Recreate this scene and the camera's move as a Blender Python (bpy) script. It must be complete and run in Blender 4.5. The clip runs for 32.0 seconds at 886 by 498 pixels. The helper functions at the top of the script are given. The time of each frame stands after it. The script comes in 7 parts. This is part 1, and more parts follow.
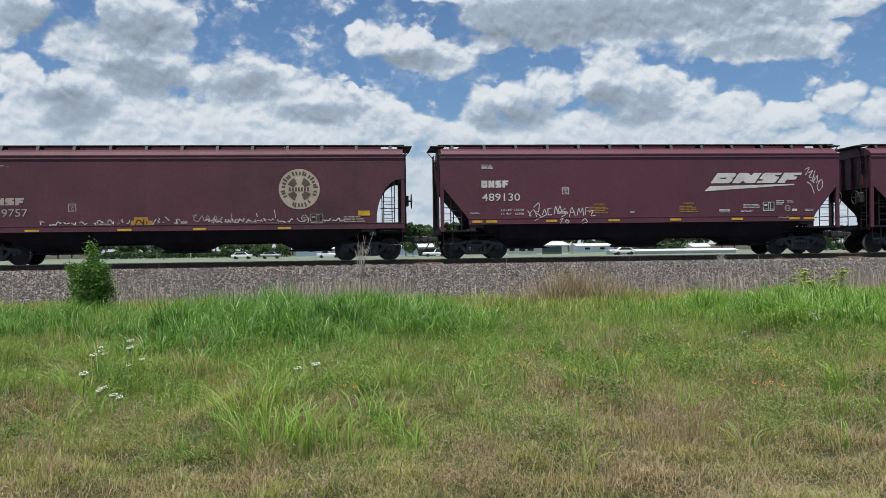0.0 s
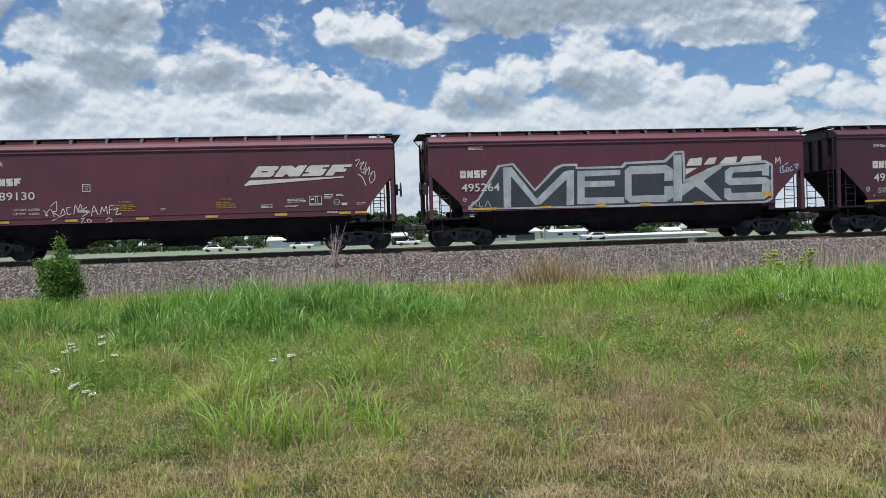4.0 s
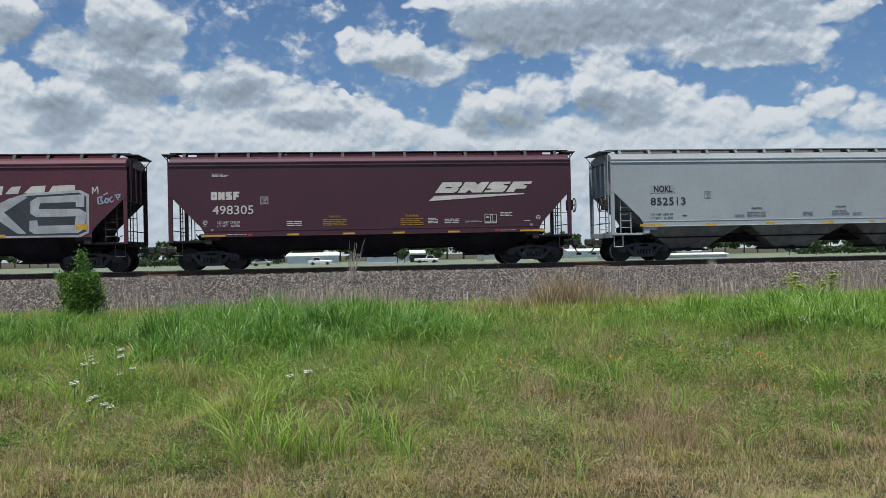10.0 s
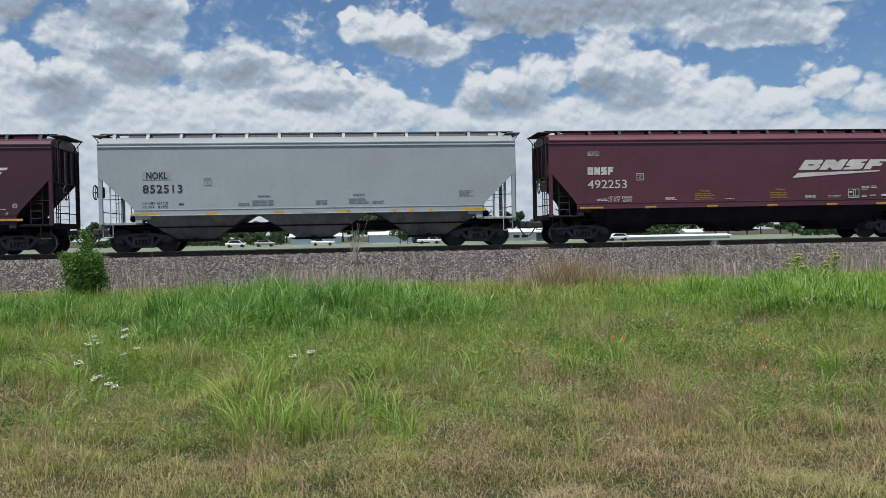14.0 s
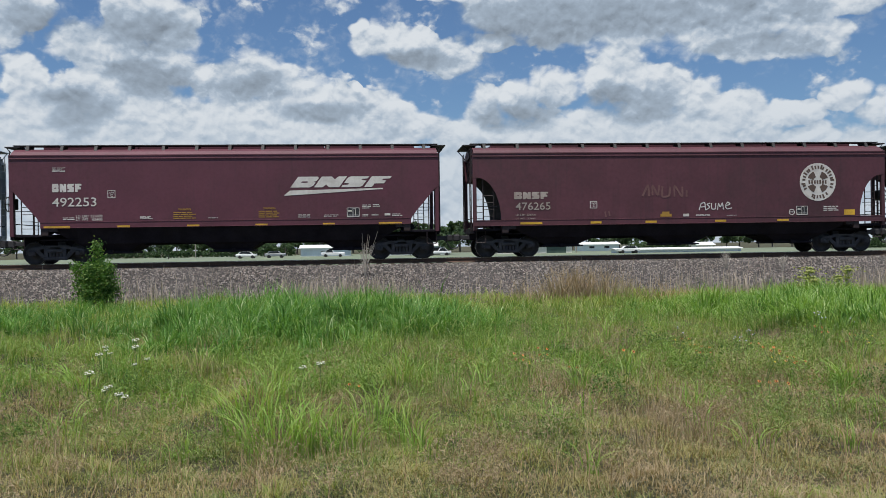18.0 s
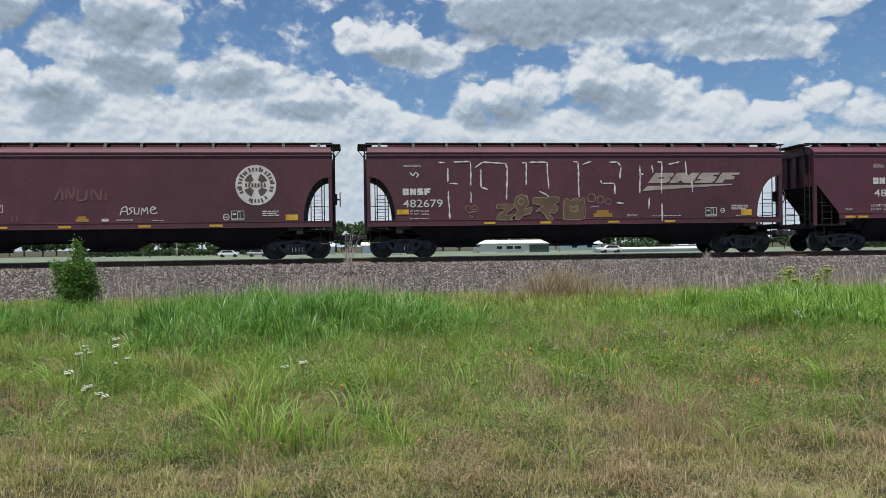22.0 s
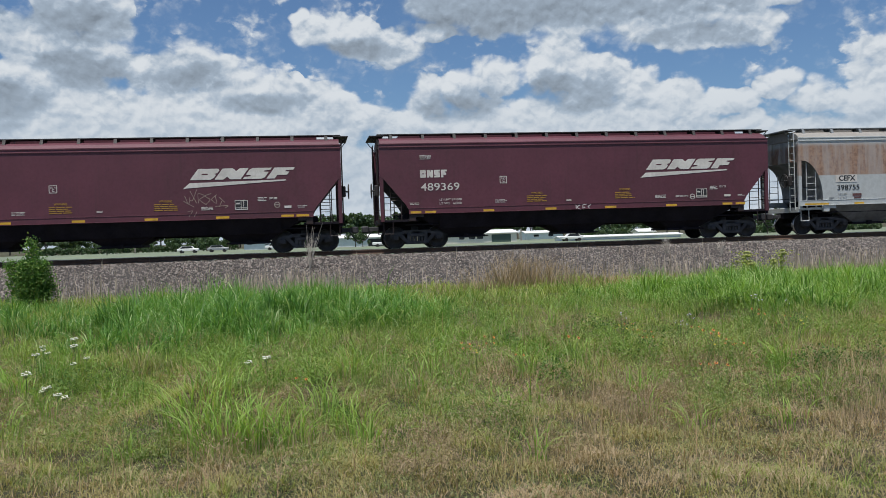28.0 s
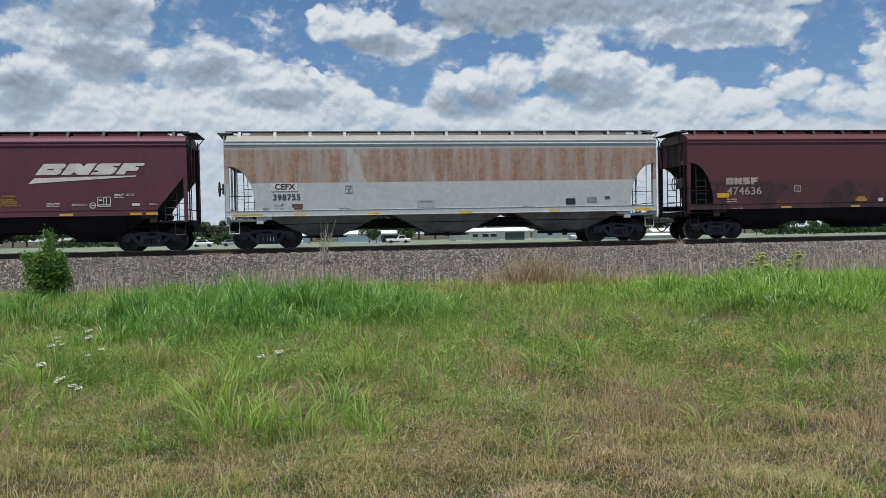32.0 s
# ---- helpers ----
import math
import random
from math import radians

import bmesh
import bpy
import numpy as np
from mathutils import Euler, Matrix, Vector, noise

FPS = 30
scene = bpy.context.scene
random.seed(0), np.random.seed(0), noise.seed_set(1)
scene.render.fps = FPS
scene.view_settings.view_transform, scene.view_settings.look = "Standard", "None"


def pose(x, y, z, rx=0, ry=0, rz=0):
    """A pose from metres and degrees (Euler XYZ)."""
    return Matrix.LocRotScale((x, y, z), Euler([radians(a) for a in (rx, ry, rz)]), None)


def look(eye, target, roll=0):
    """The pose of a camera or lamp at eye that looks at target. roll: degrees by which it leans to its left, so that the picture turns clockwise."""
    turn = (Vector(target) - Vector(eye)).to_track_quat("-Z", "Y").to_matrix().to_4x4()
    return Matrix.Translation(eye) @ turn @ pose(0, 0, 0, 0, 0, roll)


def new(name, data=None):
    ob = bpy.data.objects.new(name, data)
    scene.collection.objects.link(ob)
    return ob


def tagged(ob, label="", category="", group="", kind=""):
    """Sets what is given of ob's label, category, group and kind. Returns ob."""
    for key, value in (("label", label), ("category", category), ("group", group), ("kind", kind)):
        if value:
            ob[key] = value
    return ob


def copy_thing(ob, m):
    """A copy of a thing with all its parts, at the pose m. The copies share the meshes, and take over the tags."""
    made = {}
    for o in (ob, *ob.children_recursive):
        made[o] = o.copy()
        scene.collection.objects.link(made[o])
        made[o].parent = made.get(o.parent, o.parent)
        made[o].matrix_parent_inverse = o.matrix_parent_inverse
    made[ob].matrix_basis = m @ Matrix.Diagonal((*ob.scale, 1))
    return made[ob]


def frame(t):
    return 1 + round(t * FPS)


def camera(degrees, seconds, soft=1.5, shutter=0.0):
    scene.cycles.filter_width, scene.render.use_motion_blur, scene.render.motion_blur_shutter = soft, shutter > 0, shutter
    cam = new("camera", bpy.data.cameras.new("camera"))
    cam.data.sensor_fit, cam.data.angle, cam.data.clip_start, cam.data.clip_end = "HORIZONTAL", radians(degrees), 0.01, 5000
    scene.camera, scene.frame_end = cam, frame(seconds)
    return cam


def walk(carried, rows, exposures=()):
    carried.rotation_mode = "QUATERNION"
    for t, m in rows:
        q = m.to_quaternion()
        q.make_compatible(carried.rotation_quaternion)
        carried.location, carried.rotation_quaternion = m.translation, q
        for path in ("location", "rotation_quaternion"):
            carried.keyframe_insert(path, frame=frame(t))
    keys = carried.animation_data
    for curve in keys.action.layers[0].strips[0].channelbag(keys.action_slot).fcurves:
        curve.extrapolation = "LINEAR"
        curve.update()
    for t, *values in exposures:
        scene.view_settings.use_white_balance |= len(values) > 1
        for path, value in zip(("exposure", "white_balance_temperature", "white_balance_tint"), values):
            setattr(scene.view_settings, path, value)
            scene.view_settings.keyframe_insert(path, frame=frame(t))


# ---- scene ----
cam = camera(56.4, 32.0, soft=0.7)
EYE = (0.0, 0.0, 1.6)
# seconds, yaw, pitch, roll of a hand-held camera that stands in one spot
SWAY = [
    (0, -5.48, -0.11, 0.78),
    (0.5, -5.59, -0.01, 0.77),
    (1, -6.71, -0.24, 0.92),
    (1.5, -7.58, -0.66, 1.14),
    (2, -7.83, -0.80, 1.44),
    (2.5, -7.98, -0.75, 1.63),
    (3, -8.08, -0.83, 1.79),
    (3.5, -7.84, -0.93, 1.79),
    (4, -7.32, -0.96, 1.90),
    (4.5, -6.66, -0.87, 1.92),
    (6.5, -5.86, -0.90, 1.53),
    (7, -6.46, -0.52, 1.68),
    (7.5, -6.63, -0.04, 1.76),
    (8, -6.45, 0.23, 1.83),
    (8.5, -5.91, 0.39, 1.69),
    (9, -5.45, 0.50, 1.40),
    (9.5, -5.53, 0.42, 1.28),
    (10, -6.06, 0.31, 1.17),
    (10.5, -6.43, 0.39, 1.20),
    (11, -6.19, 0.47, 1.16),
    (11.5, -5.47, 0.54, 1.12),
    (12, -4.80, 0.41, 0.98),
    (12.5, -4.44, 0.07, 0.98),
    (13, -4.60, -0.40, 0.94),
    (13.5, -5.25, -0.83, 0.90),
    (14, -5.88, -1.01, 1.10),
    (14.5, -6.33, -0.91, 1.37),
    (16.5, -4.65, 0.25, 0.97),
    (17, -4.49, -0.03, 0.61),
    (17.5, -4.72, -0.25, 0.51),
    (18, -5.18, -0.18, 0.89),
    (18.5, -5.81, -0.10, 1.33),
    (19, -6.22, -0.16, 1.57),
    (19.5, -6.06, -0.29, 1.40),
    (20, -5.98, -0.45, 1.01),
    (20.5, -6.43, -0.52, 0.84),
    (21, -6.87, -0.50, 0.72),
    (21.5, -6.80, -0.36, 0.80),
    (22, -6.35, -0.26, 0.77),
    (22.5, -6.00, -0.27, 0.65),
    (23, -6.13, -0.26, 0.67),
    (23.5, -6.94, -0.26, 1.07),
    (24, -7.79, -0.31, 1.44),
    (24.5, -8.39, -0.48, 1.63),
    (25, -8.65, -0.58, 1.69),
    (25.5, -8.32, -0.66, 1.58),
    (27.5, -8.20, -1.00, 1.59),
    (28, -8.96, -0.93, 1.88),
    (28.5, -9.34, -0.66, 2.01),
    (29, -9.28, -0.36, 1.95),
    (29.5, -9.04, -0.15, 1.75),
    (30, -8.78, -0.17, 1.57),
    (30.5, -8.49, -0.33, 1.36),
    (31, -8.26, -0.50, 1.20),
    (31.5, -8.07, -0.69, 1.12),
    (32, -8.02, -1.10, 1.12),
]
walk(cam, [(t, pose(*EYE, 90 + p, r, y)) for t, y, p, r in SWAY],
     [(0, 0.17), (4.5, 0.24), (7, 0.15), (9, 0.06), (12, 0.02), (14, 0.08), (17.5, 0.08), (20, 0.13), (24, 0.12), (30, 0.05), (32, 0.09)])

RAIL_Z = 1.11        # top of the rails
TRACK_Y = 35.1       # middle of the track
CLIP = 32.0


def train_way(t):
    """How far the train has rolled at t seconds (it rolls towards -x and gathers speed)."""
    return 0.000115039 * t ** 3 + -0.0378869 * t ** 2 + -4.31792 * t + 0.088


# ---- world, sun ----
SUN_EL, SUN_AZ = 74.0, 205.0     # degrees; azimuth from +y towards +x


def nodes_of(tree):
    tree.nodes.clear()
    return tree.nodes, tree.links


class Tree:
    """A short way to write shader nodes."""

    def __init__(self, tree):
        self.t = tree
        self.n, self.l = nodes_of(tree)

    def put(self, kind, ins=(), **props):
        node = self.n.new(kind)
        for key, value in props.items():
            if key == "operation":
                node.operation = value
            elif key == "blend":
                node.data_type, node.blend_type = "RGBA", value
            elif key == "dims":
                node.noise_dimensions = value
            elif key == "interp":
                node.interpolation_type = value
            elif key == "feature":
                node.feature = value
            elif key == "bands":
                node.wave_type, node.bands_direction = "BANDS", value
        for slot, value in ins:
            if isinstance(value, bpy.types.NodeSocket):
                self.l.new(value, node.inputs[slot])
            else:
                node.inputs[slot].default_value = value
        return node

    def math(self, op, a, b=0.0, c=None):
        ins = [(0, a), (1, b)] + ([(2, c)] if c is not None else [])
        return self.put("ShaderNodeMath", ins, operation=op).outputs[0]

    def vmath(self, op, a, b=(0, 0, 0)):
        return self.put("ShaderNodeVectorMath", [(0, a), (1, b)], operation=op).outputs[0]

    def noise(self, vec, scale, detail=4.0, rough=0.55, distortion=0.0):
        node = self.put("ShaderNodeTexNoise", [("Vector", vec), ("Scale", scale), ("Detail", detail), ("Roughness", rough), ("Distortion", distortion)])
        return node.outputs["Fac"]

    def remap(self, v, a, b, c=0.0, d=1.0, smooth=True):
        return self.put("ShaderNodeMapRange", [("Value", v), ("From Min", a), ("From Max", b), ("To Min", c), ("To Max", d)],
                        interp="SMOOTHSTEP" if smooth else "LINEAR").outputs[0]

    def mix(self, fac, a, b, blend="MIX"):
        node = self.n.new("ShaderNodeMix")
        node.data_type, node.blend_type = "RGBA", blend
        for slot, value in ((0, fac), (6, a), (7, b)):
            if isinstance(value, bpy.types.NodeSocket):
                self.l.new(value, node.inputs[slot])
            elif slot == 0:
                node.inputs[slot].default_value = value
            else:
                node.inputs[slot].default_value = (*value[:3], 1)
        return node.outputs[2]


# cumulus heaps: azimuth, elevation, half width, half height (degrees)
TOWER = [(-14.7, 15.0, 2.6, 2.6), (-12.5, 14.3, 1.9, 2.0), (-15.7, 12.4, 3.7, 2.0), (-18.6, 13.2, 1.9, 1.4), (-13.5, 11.8, 2.6, 1.8), (-21.2, 15.0, 1.7, 1.6), (-22.9, 14.5, 1.8, 2.7),
         (-21.2, 10.7, 1.9, 1.7), (-20.0, 8.6, 3.5, 1.7), (-17.4, 9.9, 3.0, 2.2), (-14.7, 9.6, 3.4, 2.2), (-33.0, 10.0, 9.0, 6.0)]
RIDGE = [(-7.2, 11.6, 2.2, 1.8), (-9.2, 10.8, 2.7, 1.9), (-10.8, 11.5, 1.4, 1.1), (-5.3, 10.5, 3.0, 1.9), (-2.3, 9.8, 3.1, 1.7), (-0.7, 11.1, 0.6, 0.5), (0.8, 9.1, 3.1, 1.5), (3.9, 8.3, 2.7, 1.1),
         (6.2, 7.9, 2.0, 0.8), (-10.2, 7.3, 18.8, 3.3)]
LONE = [(0.9, 14.0, 2.3, 1.3), (3.2, 13.6, 2.7, 1.6), (6.0, 12.9, 2.2, 1.3), (-0.6, 14.8, 0.9, 0.6)]
SHELF = [(9.6, 15.8, 3.5, 1.8), (13.5, 15.6, 5.0, 2.7), (18.8, 15.5, 6.0, 3.1), (24.2, 14.3, 5.3, 2.6), (29.4, 12.7, 2.6, 1.4), (25.9, 12.4, 3.1, 1.0), (9.1, 13.8, 2.0, 0.7), (32.0, 14.5, 2.2, 0.9),
         (27.7, 14.6, 4.1, 1.8), (5.7, 16.9, 2.4, 0.6), (17.2, 12.4, 2.3, 1.5)]
BANK = [(12.9, 10.8, 2.1, 1.6), (10.6, 9.8, 1.9, 1.6), (8.2, 9.5, 1.8, 1.6), (16.4, 11.0, 2.3, 1.9), (19.7, 10.0, 3.0, 2.1), (22.3, 9.6, 2.2, 1.7), (24.4, 8.4, 2.5, 1.6), (26.1, 7.1, 2.1, 1.5),
        (16.6, 6.8, 12.6, 3.0), (7.0, 7.6, 3.1, 1.4), (28.4, 8.2, 1.9, 0.9), (29.4, 6.6, 2.2, 0.9), (31.2, 9.0, 1.8, 1.0), (33.7, 8.0, 2.2, 1.4), (36.1, 7.4, 2.4, 1.4),
        (42.0, 9.0, 8.0, 3.5)]
# the grey floors of the heaps, in the same terms
FLOORS = [(-14.8, 14.0, 2.7, 1.1), (-14.0, 11.2, 2.2, 0.9), (-7.9, 11.2, 2.0, 0.8), (11.1, 14.8, 4.3, 1.3), (16.9, 15.3, 5.7, 1.2), (24.3, 15.2, 6.0, 1.1), (18.2, 9.4, 2.2, 1.1), (4.0, 12.7, 2.3, 0.5),
          (27.0, 12.5, 2.7, 0.5), (-18.4, 9.0, 1.6, 1.1), (-20.5, 14.1, 1.9, 0.8), (10.1, 8.9, 2.3, 0.8), (-2.3, 9.2, 2.3, 0.5)]


def lumps(t, v, heaps, blend):
    """Rounded lumps, 1 at the middle and 0 at the rim, melted together."""
    total = None
    for az, el, w, h in heaps:
        d = t.vmath("MULTIPLY", t.vmath("SUBTRACT", v, (az, el, 0)), (1 / w, 1 / h, 0))
        lump = t.math("SUBTRACT", 1.0, t.put("ShaderNodeVectorMath", [(0, d), (1, d)], operation="DOT_PRODUCT").outputs["Value"])
        total = lump if total is None else t.put("ShaderNodeMath", [(0, total), (1, lump), (2, blend)], operation="SMOOTH_MAX").outputs[0]
    return total


def sky_group(name, build):
    """A node group from a direction in degrees (azimuth, elevation, 0) to one number."""
    group = bpy.data.node_groups.new(name, "ShaderNodeTree")
    group.interface.new_socket("Vector", in_out="INPUT", socket_type="NodeSocketVector")
    group.interface.new_socket("Value", in_out="OUTPUT", socket_type="NodeSocketFloat")
    t = Tree(group)
    gin, gout = t.n.new("NodeGroupInput"), t.n.new("NodeGroupOutput")
    t.l.new(build(t, gin.outputs[0]), gout.inputs[0])
    return group


def cloud_bulk(t, v):
    """The large forms of the clouds."""
    bend = t.put("ShaderNodeTexNoise", [("Vector", t.vmath("MULTIPLY", v, (0.42, 0.55, 1))), ("Scale", 1.0), ("Detail", 2.0), ("Roughness", 0.5)]).outputs["Color"]
    w = t.vmath("ADD", v, t.vmath("MULTIPLY", t.vmath("SUBTRACT", bend, (0.5, 0.5, 0.5)), (2.6, 1.7, 0)))
    total = t.math("MINIMUM", lumps(t, w, TOWER + RIDGE + LONE + SHELF + BANK, 0.22), 0.95)
    low = t.put("ShaderNodeSeparateXYZ", [(0, v)]).outputs[1]
    total = t.math("MAXIMUM", total, t.remap(low, 9.0, 5.0, -0.5, 0.8))
    # elsewhere in the sky: broken cumulus
    wide = t.noise(t.vmath("MULTIPLY", v, (0.03, 0.045, 1)), 1.0, 3.0)
    return t.math("MAXIMUM", total, t.math("MULTIPLY", t.remap(low, 22, 30), t.remap(wide, 0.42, 0.62, -0.8, 0.6)))


def cloud_heads(t, v):
    """Cauliflower heads, large, middling and small, and a little fraying."""
    sway = t.put("ShaderNodeTexNoise", [("Vector", t.vmath("MULTIPLY", v, (0.9, 1.2, 1))), ("Scale", 1.0), ("Detail", 3.0), ("Roughness", 0.55)]).outputs["Color"]
    w = t.vmath("ADD", v, t.vmath("MULTIPLY", t.vmath("SUBTRACT", sway, (0.5, 0.5, 0.5)), (1.5, 1.1, 0)))
    total = None
    for scale, amount in ((0.55, 0.48), (1.35, 0.30), (3.0, 0.13)):
        cell = t.put("ShaderNodeTexVoronoi", [("Vector", t.vmath("MULTIPLY", w, (scale, scale * 1.25, 1))), ("Scale", 1.0), ("Smoothness", 0.55)], feature="SMOOTH_F1").outputs["Distance"]
        head = t.math("MULTIPLY", t.math("SUBTRACT", 0.42, cell), amount)
        total = head if total is None else t.math("ADD", total, head)
    return total


def make_world():
    world = bpy.data.worlds.new("sky")
    scene.world = world
    world.use_nodes = True
    t = Tree(world.node_tree)
    sky = t.n.new("ShaderNodeTexSky")
    sky.sky_type, sky.sun_disc = "NISHITA", False
    sky.sun_elevation, sky.sun_rotation = radians(SUN_EL), radians(SUN_AZ)
    sky.air_density, sky.dust_density, sky.ozone_density = 1.0, 0.6, 1.6
    way = t.put("ShaderNodeSeparateXYZ", [(0, t.n.new("ShaderNodeTexCoord").outputs["Generated"])])
    x, y, z = way.outputs
    az = t.math("MULTIPLY", t.math("ARCTAN2", x, y), 180 / math.pi)
    el = t.math("MULTIPLY", t.math("ARCSINE", z), 180 / math.pi)
    v = t.put("ShaderNodeCombineXYZ", [(0, az), (1, el), (2, 0.0)]).outputs[0]
    bulk_group, head_group = sky_group("cloud_bulk", cloud_bulk), sky_group("cloud_heads", cloud_heads)

    def read(group, shift):
        node = t.n.new("ShaderNodeGroup")
        node.node_tree = group
        t.l.new(t.vmath("ADD", v, shift), node.inputs[0])
        return node.outputs[0]

    bulk, bulk_up = read(bulk_group, (0, 0, 0)), read(bulk_group, (-0.2, 0.7, 0))
    heads, heads_up = read(head_group, (0, 0, 0)), read(head_group, (-0.10, 0.34, 0))
    fray = t.noise(t.vmath("MULTIPLY", v, (1.6, 2.1, 1)), 1.0, 6.0, 0.6)
    soft = t.noise(t.vmath("MULTIPLY", v, (0.35, 0.5, 1)), 1.0, 2.0, 0.5)
    depth = t.math("ADD", t.math("ADD", bulk, t.math("MULTIPLY", heads, t.remap(bulk, -0.30, 0.15))), t.math("MULTIPLY", t.math("SUBTRACT", fray, 0.5), 0.26))
    mask = t.remap(depth, -0.10, t.remap(soft, 0.35, 0.65, 0.14, 0.60))
    # tops and heads catch the sun, undersides and floors turn grey
    drift = t.noise(t.vmath("MULTIPLY", v, (0.45, 0.65, 1)), 1.0, 5.0, 0.55)
    floor = t.remap(t.math("ADD", lumps(t, v, FLOORS, 0.5), t.math("MULTIPLY", t.math("SUBTRACT", drift, 0.5), 3.4)), -2.4, 1.1)
    slope = t.math("ADD", t.math("MULTIPLY", t.math("SUBTRACT", bulk, bulk_up), 0.40), t.math("MULTIPLY", t.math("SUBTRACT", heads, heads_up), 1.1))
    lit = t.math("SUBTRACT", t.math("ADD", 0.70, slope), t.math("ADD", t.math("MULTIPLY", floor, 0.56), t.math("MULTIPLY", t.math("SUBTRACT", drift, 0.5), 0.7)))
    cloud = t.mix(t.remap(lit, -0.25, 0.50, 0, 1, False), (0.198, 0.240, 0.292), (0.358, 0.438, 0.535))
    cloud = t.mix(t.remap(lit, 0.34, 1.0), cloud, (0.655, 0.695, 0.735))
    cloud = t.mix(t.remap(el, 11.0, 4.0, 0.0, 0.5), cloud, (0.43, 0.51, 0.595))
    blue = t.mix(1.0, t.put("ShaderNodeVectorMath", [(0, sky.outputs[0]), ("Scale", 0.071)], operation="SCALE").outputs[0], (0.80, 1.0, 1.22), "MULTIPLY")
    back = t.put("ShaderNodeBackground", [(0, t.mix(mask, blue, cloud)), (1, 1.0)])
    t.l.new(back.outputs[0], t.put("ShaderNodeOutputWorld").inputs[0])


make_world()
sun_data = bpy.data.lights.new("sun", "SUN")
sun_data.energy, sun_data.angle, sun_data.color = 5.0, radians(2.0), (1.0, 0.95, 0.88)
sun = new("sun", sun_data)
sun.matrix_world = look((0, 0, 60), (-math.sin(radians(SUN_AZ)), -math.cos(radians(SUN_AZ)), 60 - math.tan(radians(SUN_EL))))


# ---- materials ----
def material(name, colour, rough=0.6, metal=0.0, vary=0.25, scale=3.0, fine=40.0, bump=0.15, dirt=None, dirt_amount=0.35, streaks=0.0,
             stretch=(1, 1, 1), random_tint=0.0, translucent=0.0, island=False, depth=0.01, gloss=0.5):
    """A painted or natural surface: grain at two scales, dirt, streaks that run down, bump."""
    m = bpy.data.materials.new(name)
    m.use_nodes = True
    t = Tree(m.node_tree)
    co = t.vmath("MULTIPLY", t.n.new("ShaderNodeTexCoord").outputs["Object"], stretch)
    big = t.noise(co, scale, 5.0, 0.6)
    small = t.noise(co, fine, 4.0, 0.6)
    dark = tuple(c * (1 - vary) for c in colour)
    light = tuple(min(1, c * (1 + vary)) for c in colour)
    col = t.mix(t.remap(big, 0.3, 0.7), dark, light)
    col = t.mix(t.math("MULTIPLY", t.remap(small, 0.4, 0.75), 0.35), col, tuple(c * 0.72 for c in colour))
    if dirt:
        patch = t.noise(co, scale * 0.45, 6.0, 0.7, 0.6)
        col = t.mix(t.math("MULTIPLY", t.remap(patch, 0.45, 0.72), dirt_amount), col, dirt)
    if streaks and dirt:
        run = t.noise(t.vmath("MULTIPLY", co, (5.0, 5.0, 0.22)), 1.0, 5.0, 0.65)
        col = t.mix(t.math("MULTIPLY", t.remap(run, 0.50, 0.78), streaks), col, dirt)
    if random_tint:
        rnd = t.n.new("ShaderNodeNewGeometry").outputs["Random Per Island"] if island else t.n.new("ShaderNodeObjectInfo").outputs["Random"]
        col = t.mix(t.remap(rnd, 0, 1, 0, 1, False), col, t.mix(1.0, col, (1 + random_tint, 1 + random_tint * 0.8, 1 - random_tint * 0.4), "MULTIPLY"))
    bsdf = t.put("ShaderNodeBsdfPrincipled", [("Base Color", col), ("Roughness", t.remap(small, 0.2, 0.8, max(0.05, rough - 0.1), min(1, rough + 0.1))), ("Metallic", metal), ("Specular IOR Level", gloss)])
    if bump:
        b = t.put("ShaderNodeBump", [("Strength", bump), ("Distance", depth), ("Height", t.math("ADD", big, small))])
        t.l.new(b.outputs[0], bsdf.inputs["Normal"])
    out = bsdf.outputs[0]
    if translucent:
        tr = t.put("ShaderNodeBsdfTranslucent", [("Color", t.mix(1.0, col, (1.15, 1.1, 0.55), "MULTIPLY"))])
        out = t.put("ShaderNodeMixShader", [(0, translucent), (1, out), (2, tr.outputs[0])]).outputs[0]
    t.l.new(out, t.put("ShaderNodeOutputMaterial").inputs[0])
    return m


def stone_material():
    """Crushed stone: every piece its own grey, pinkish or dark."""
    m = bpy.data.materials.new("ballast_stone")
    m.use_nodes = True
    t = Tree(m.node_tree)
    rnd = t.n.new("ShaderNodeNewGeometry").outputs["Random Per Island"]
    co = t.n.new("ShaderNodeTexCoord").outputs["Object"]
    col = t.mix(t.math("POWER", rnd, 1.6), (0.055, 0.049, 0.047), (0.34, 0.31, 0.285))
    col = t.mix(t.math("MULTIPLY", t.math("GREATER_THAN", t.math("FRACT", t.math("MULTIPLY", rnd, 9.7)), 0.75), 0.5), col, (0.20, 0.155, 0.14))
    col = t.mix(t.math("MULTIPLY", t.remap(t.noise(co, 0.6, 4.0), 0.4, 0.7), 0.35), col, (0.10, 0.088, 0.085))
    bs = t.put("ShaderNodeBsdfPrincipled", [("Base Color", col), ("Roughness", 0.9)])
    b = t.put("ShaderNodeBump", [("Strength", 0.3), ("Distance", 0.01), ("Height", t.noise(co, 60, 3.0))])
    t.l.new(b.outputs[0], bs.inputs["Normal"])
    t.l.new(bs.outputs[0], t.put("ShaderNodeOutputMaterial").inputs[0])
    return m


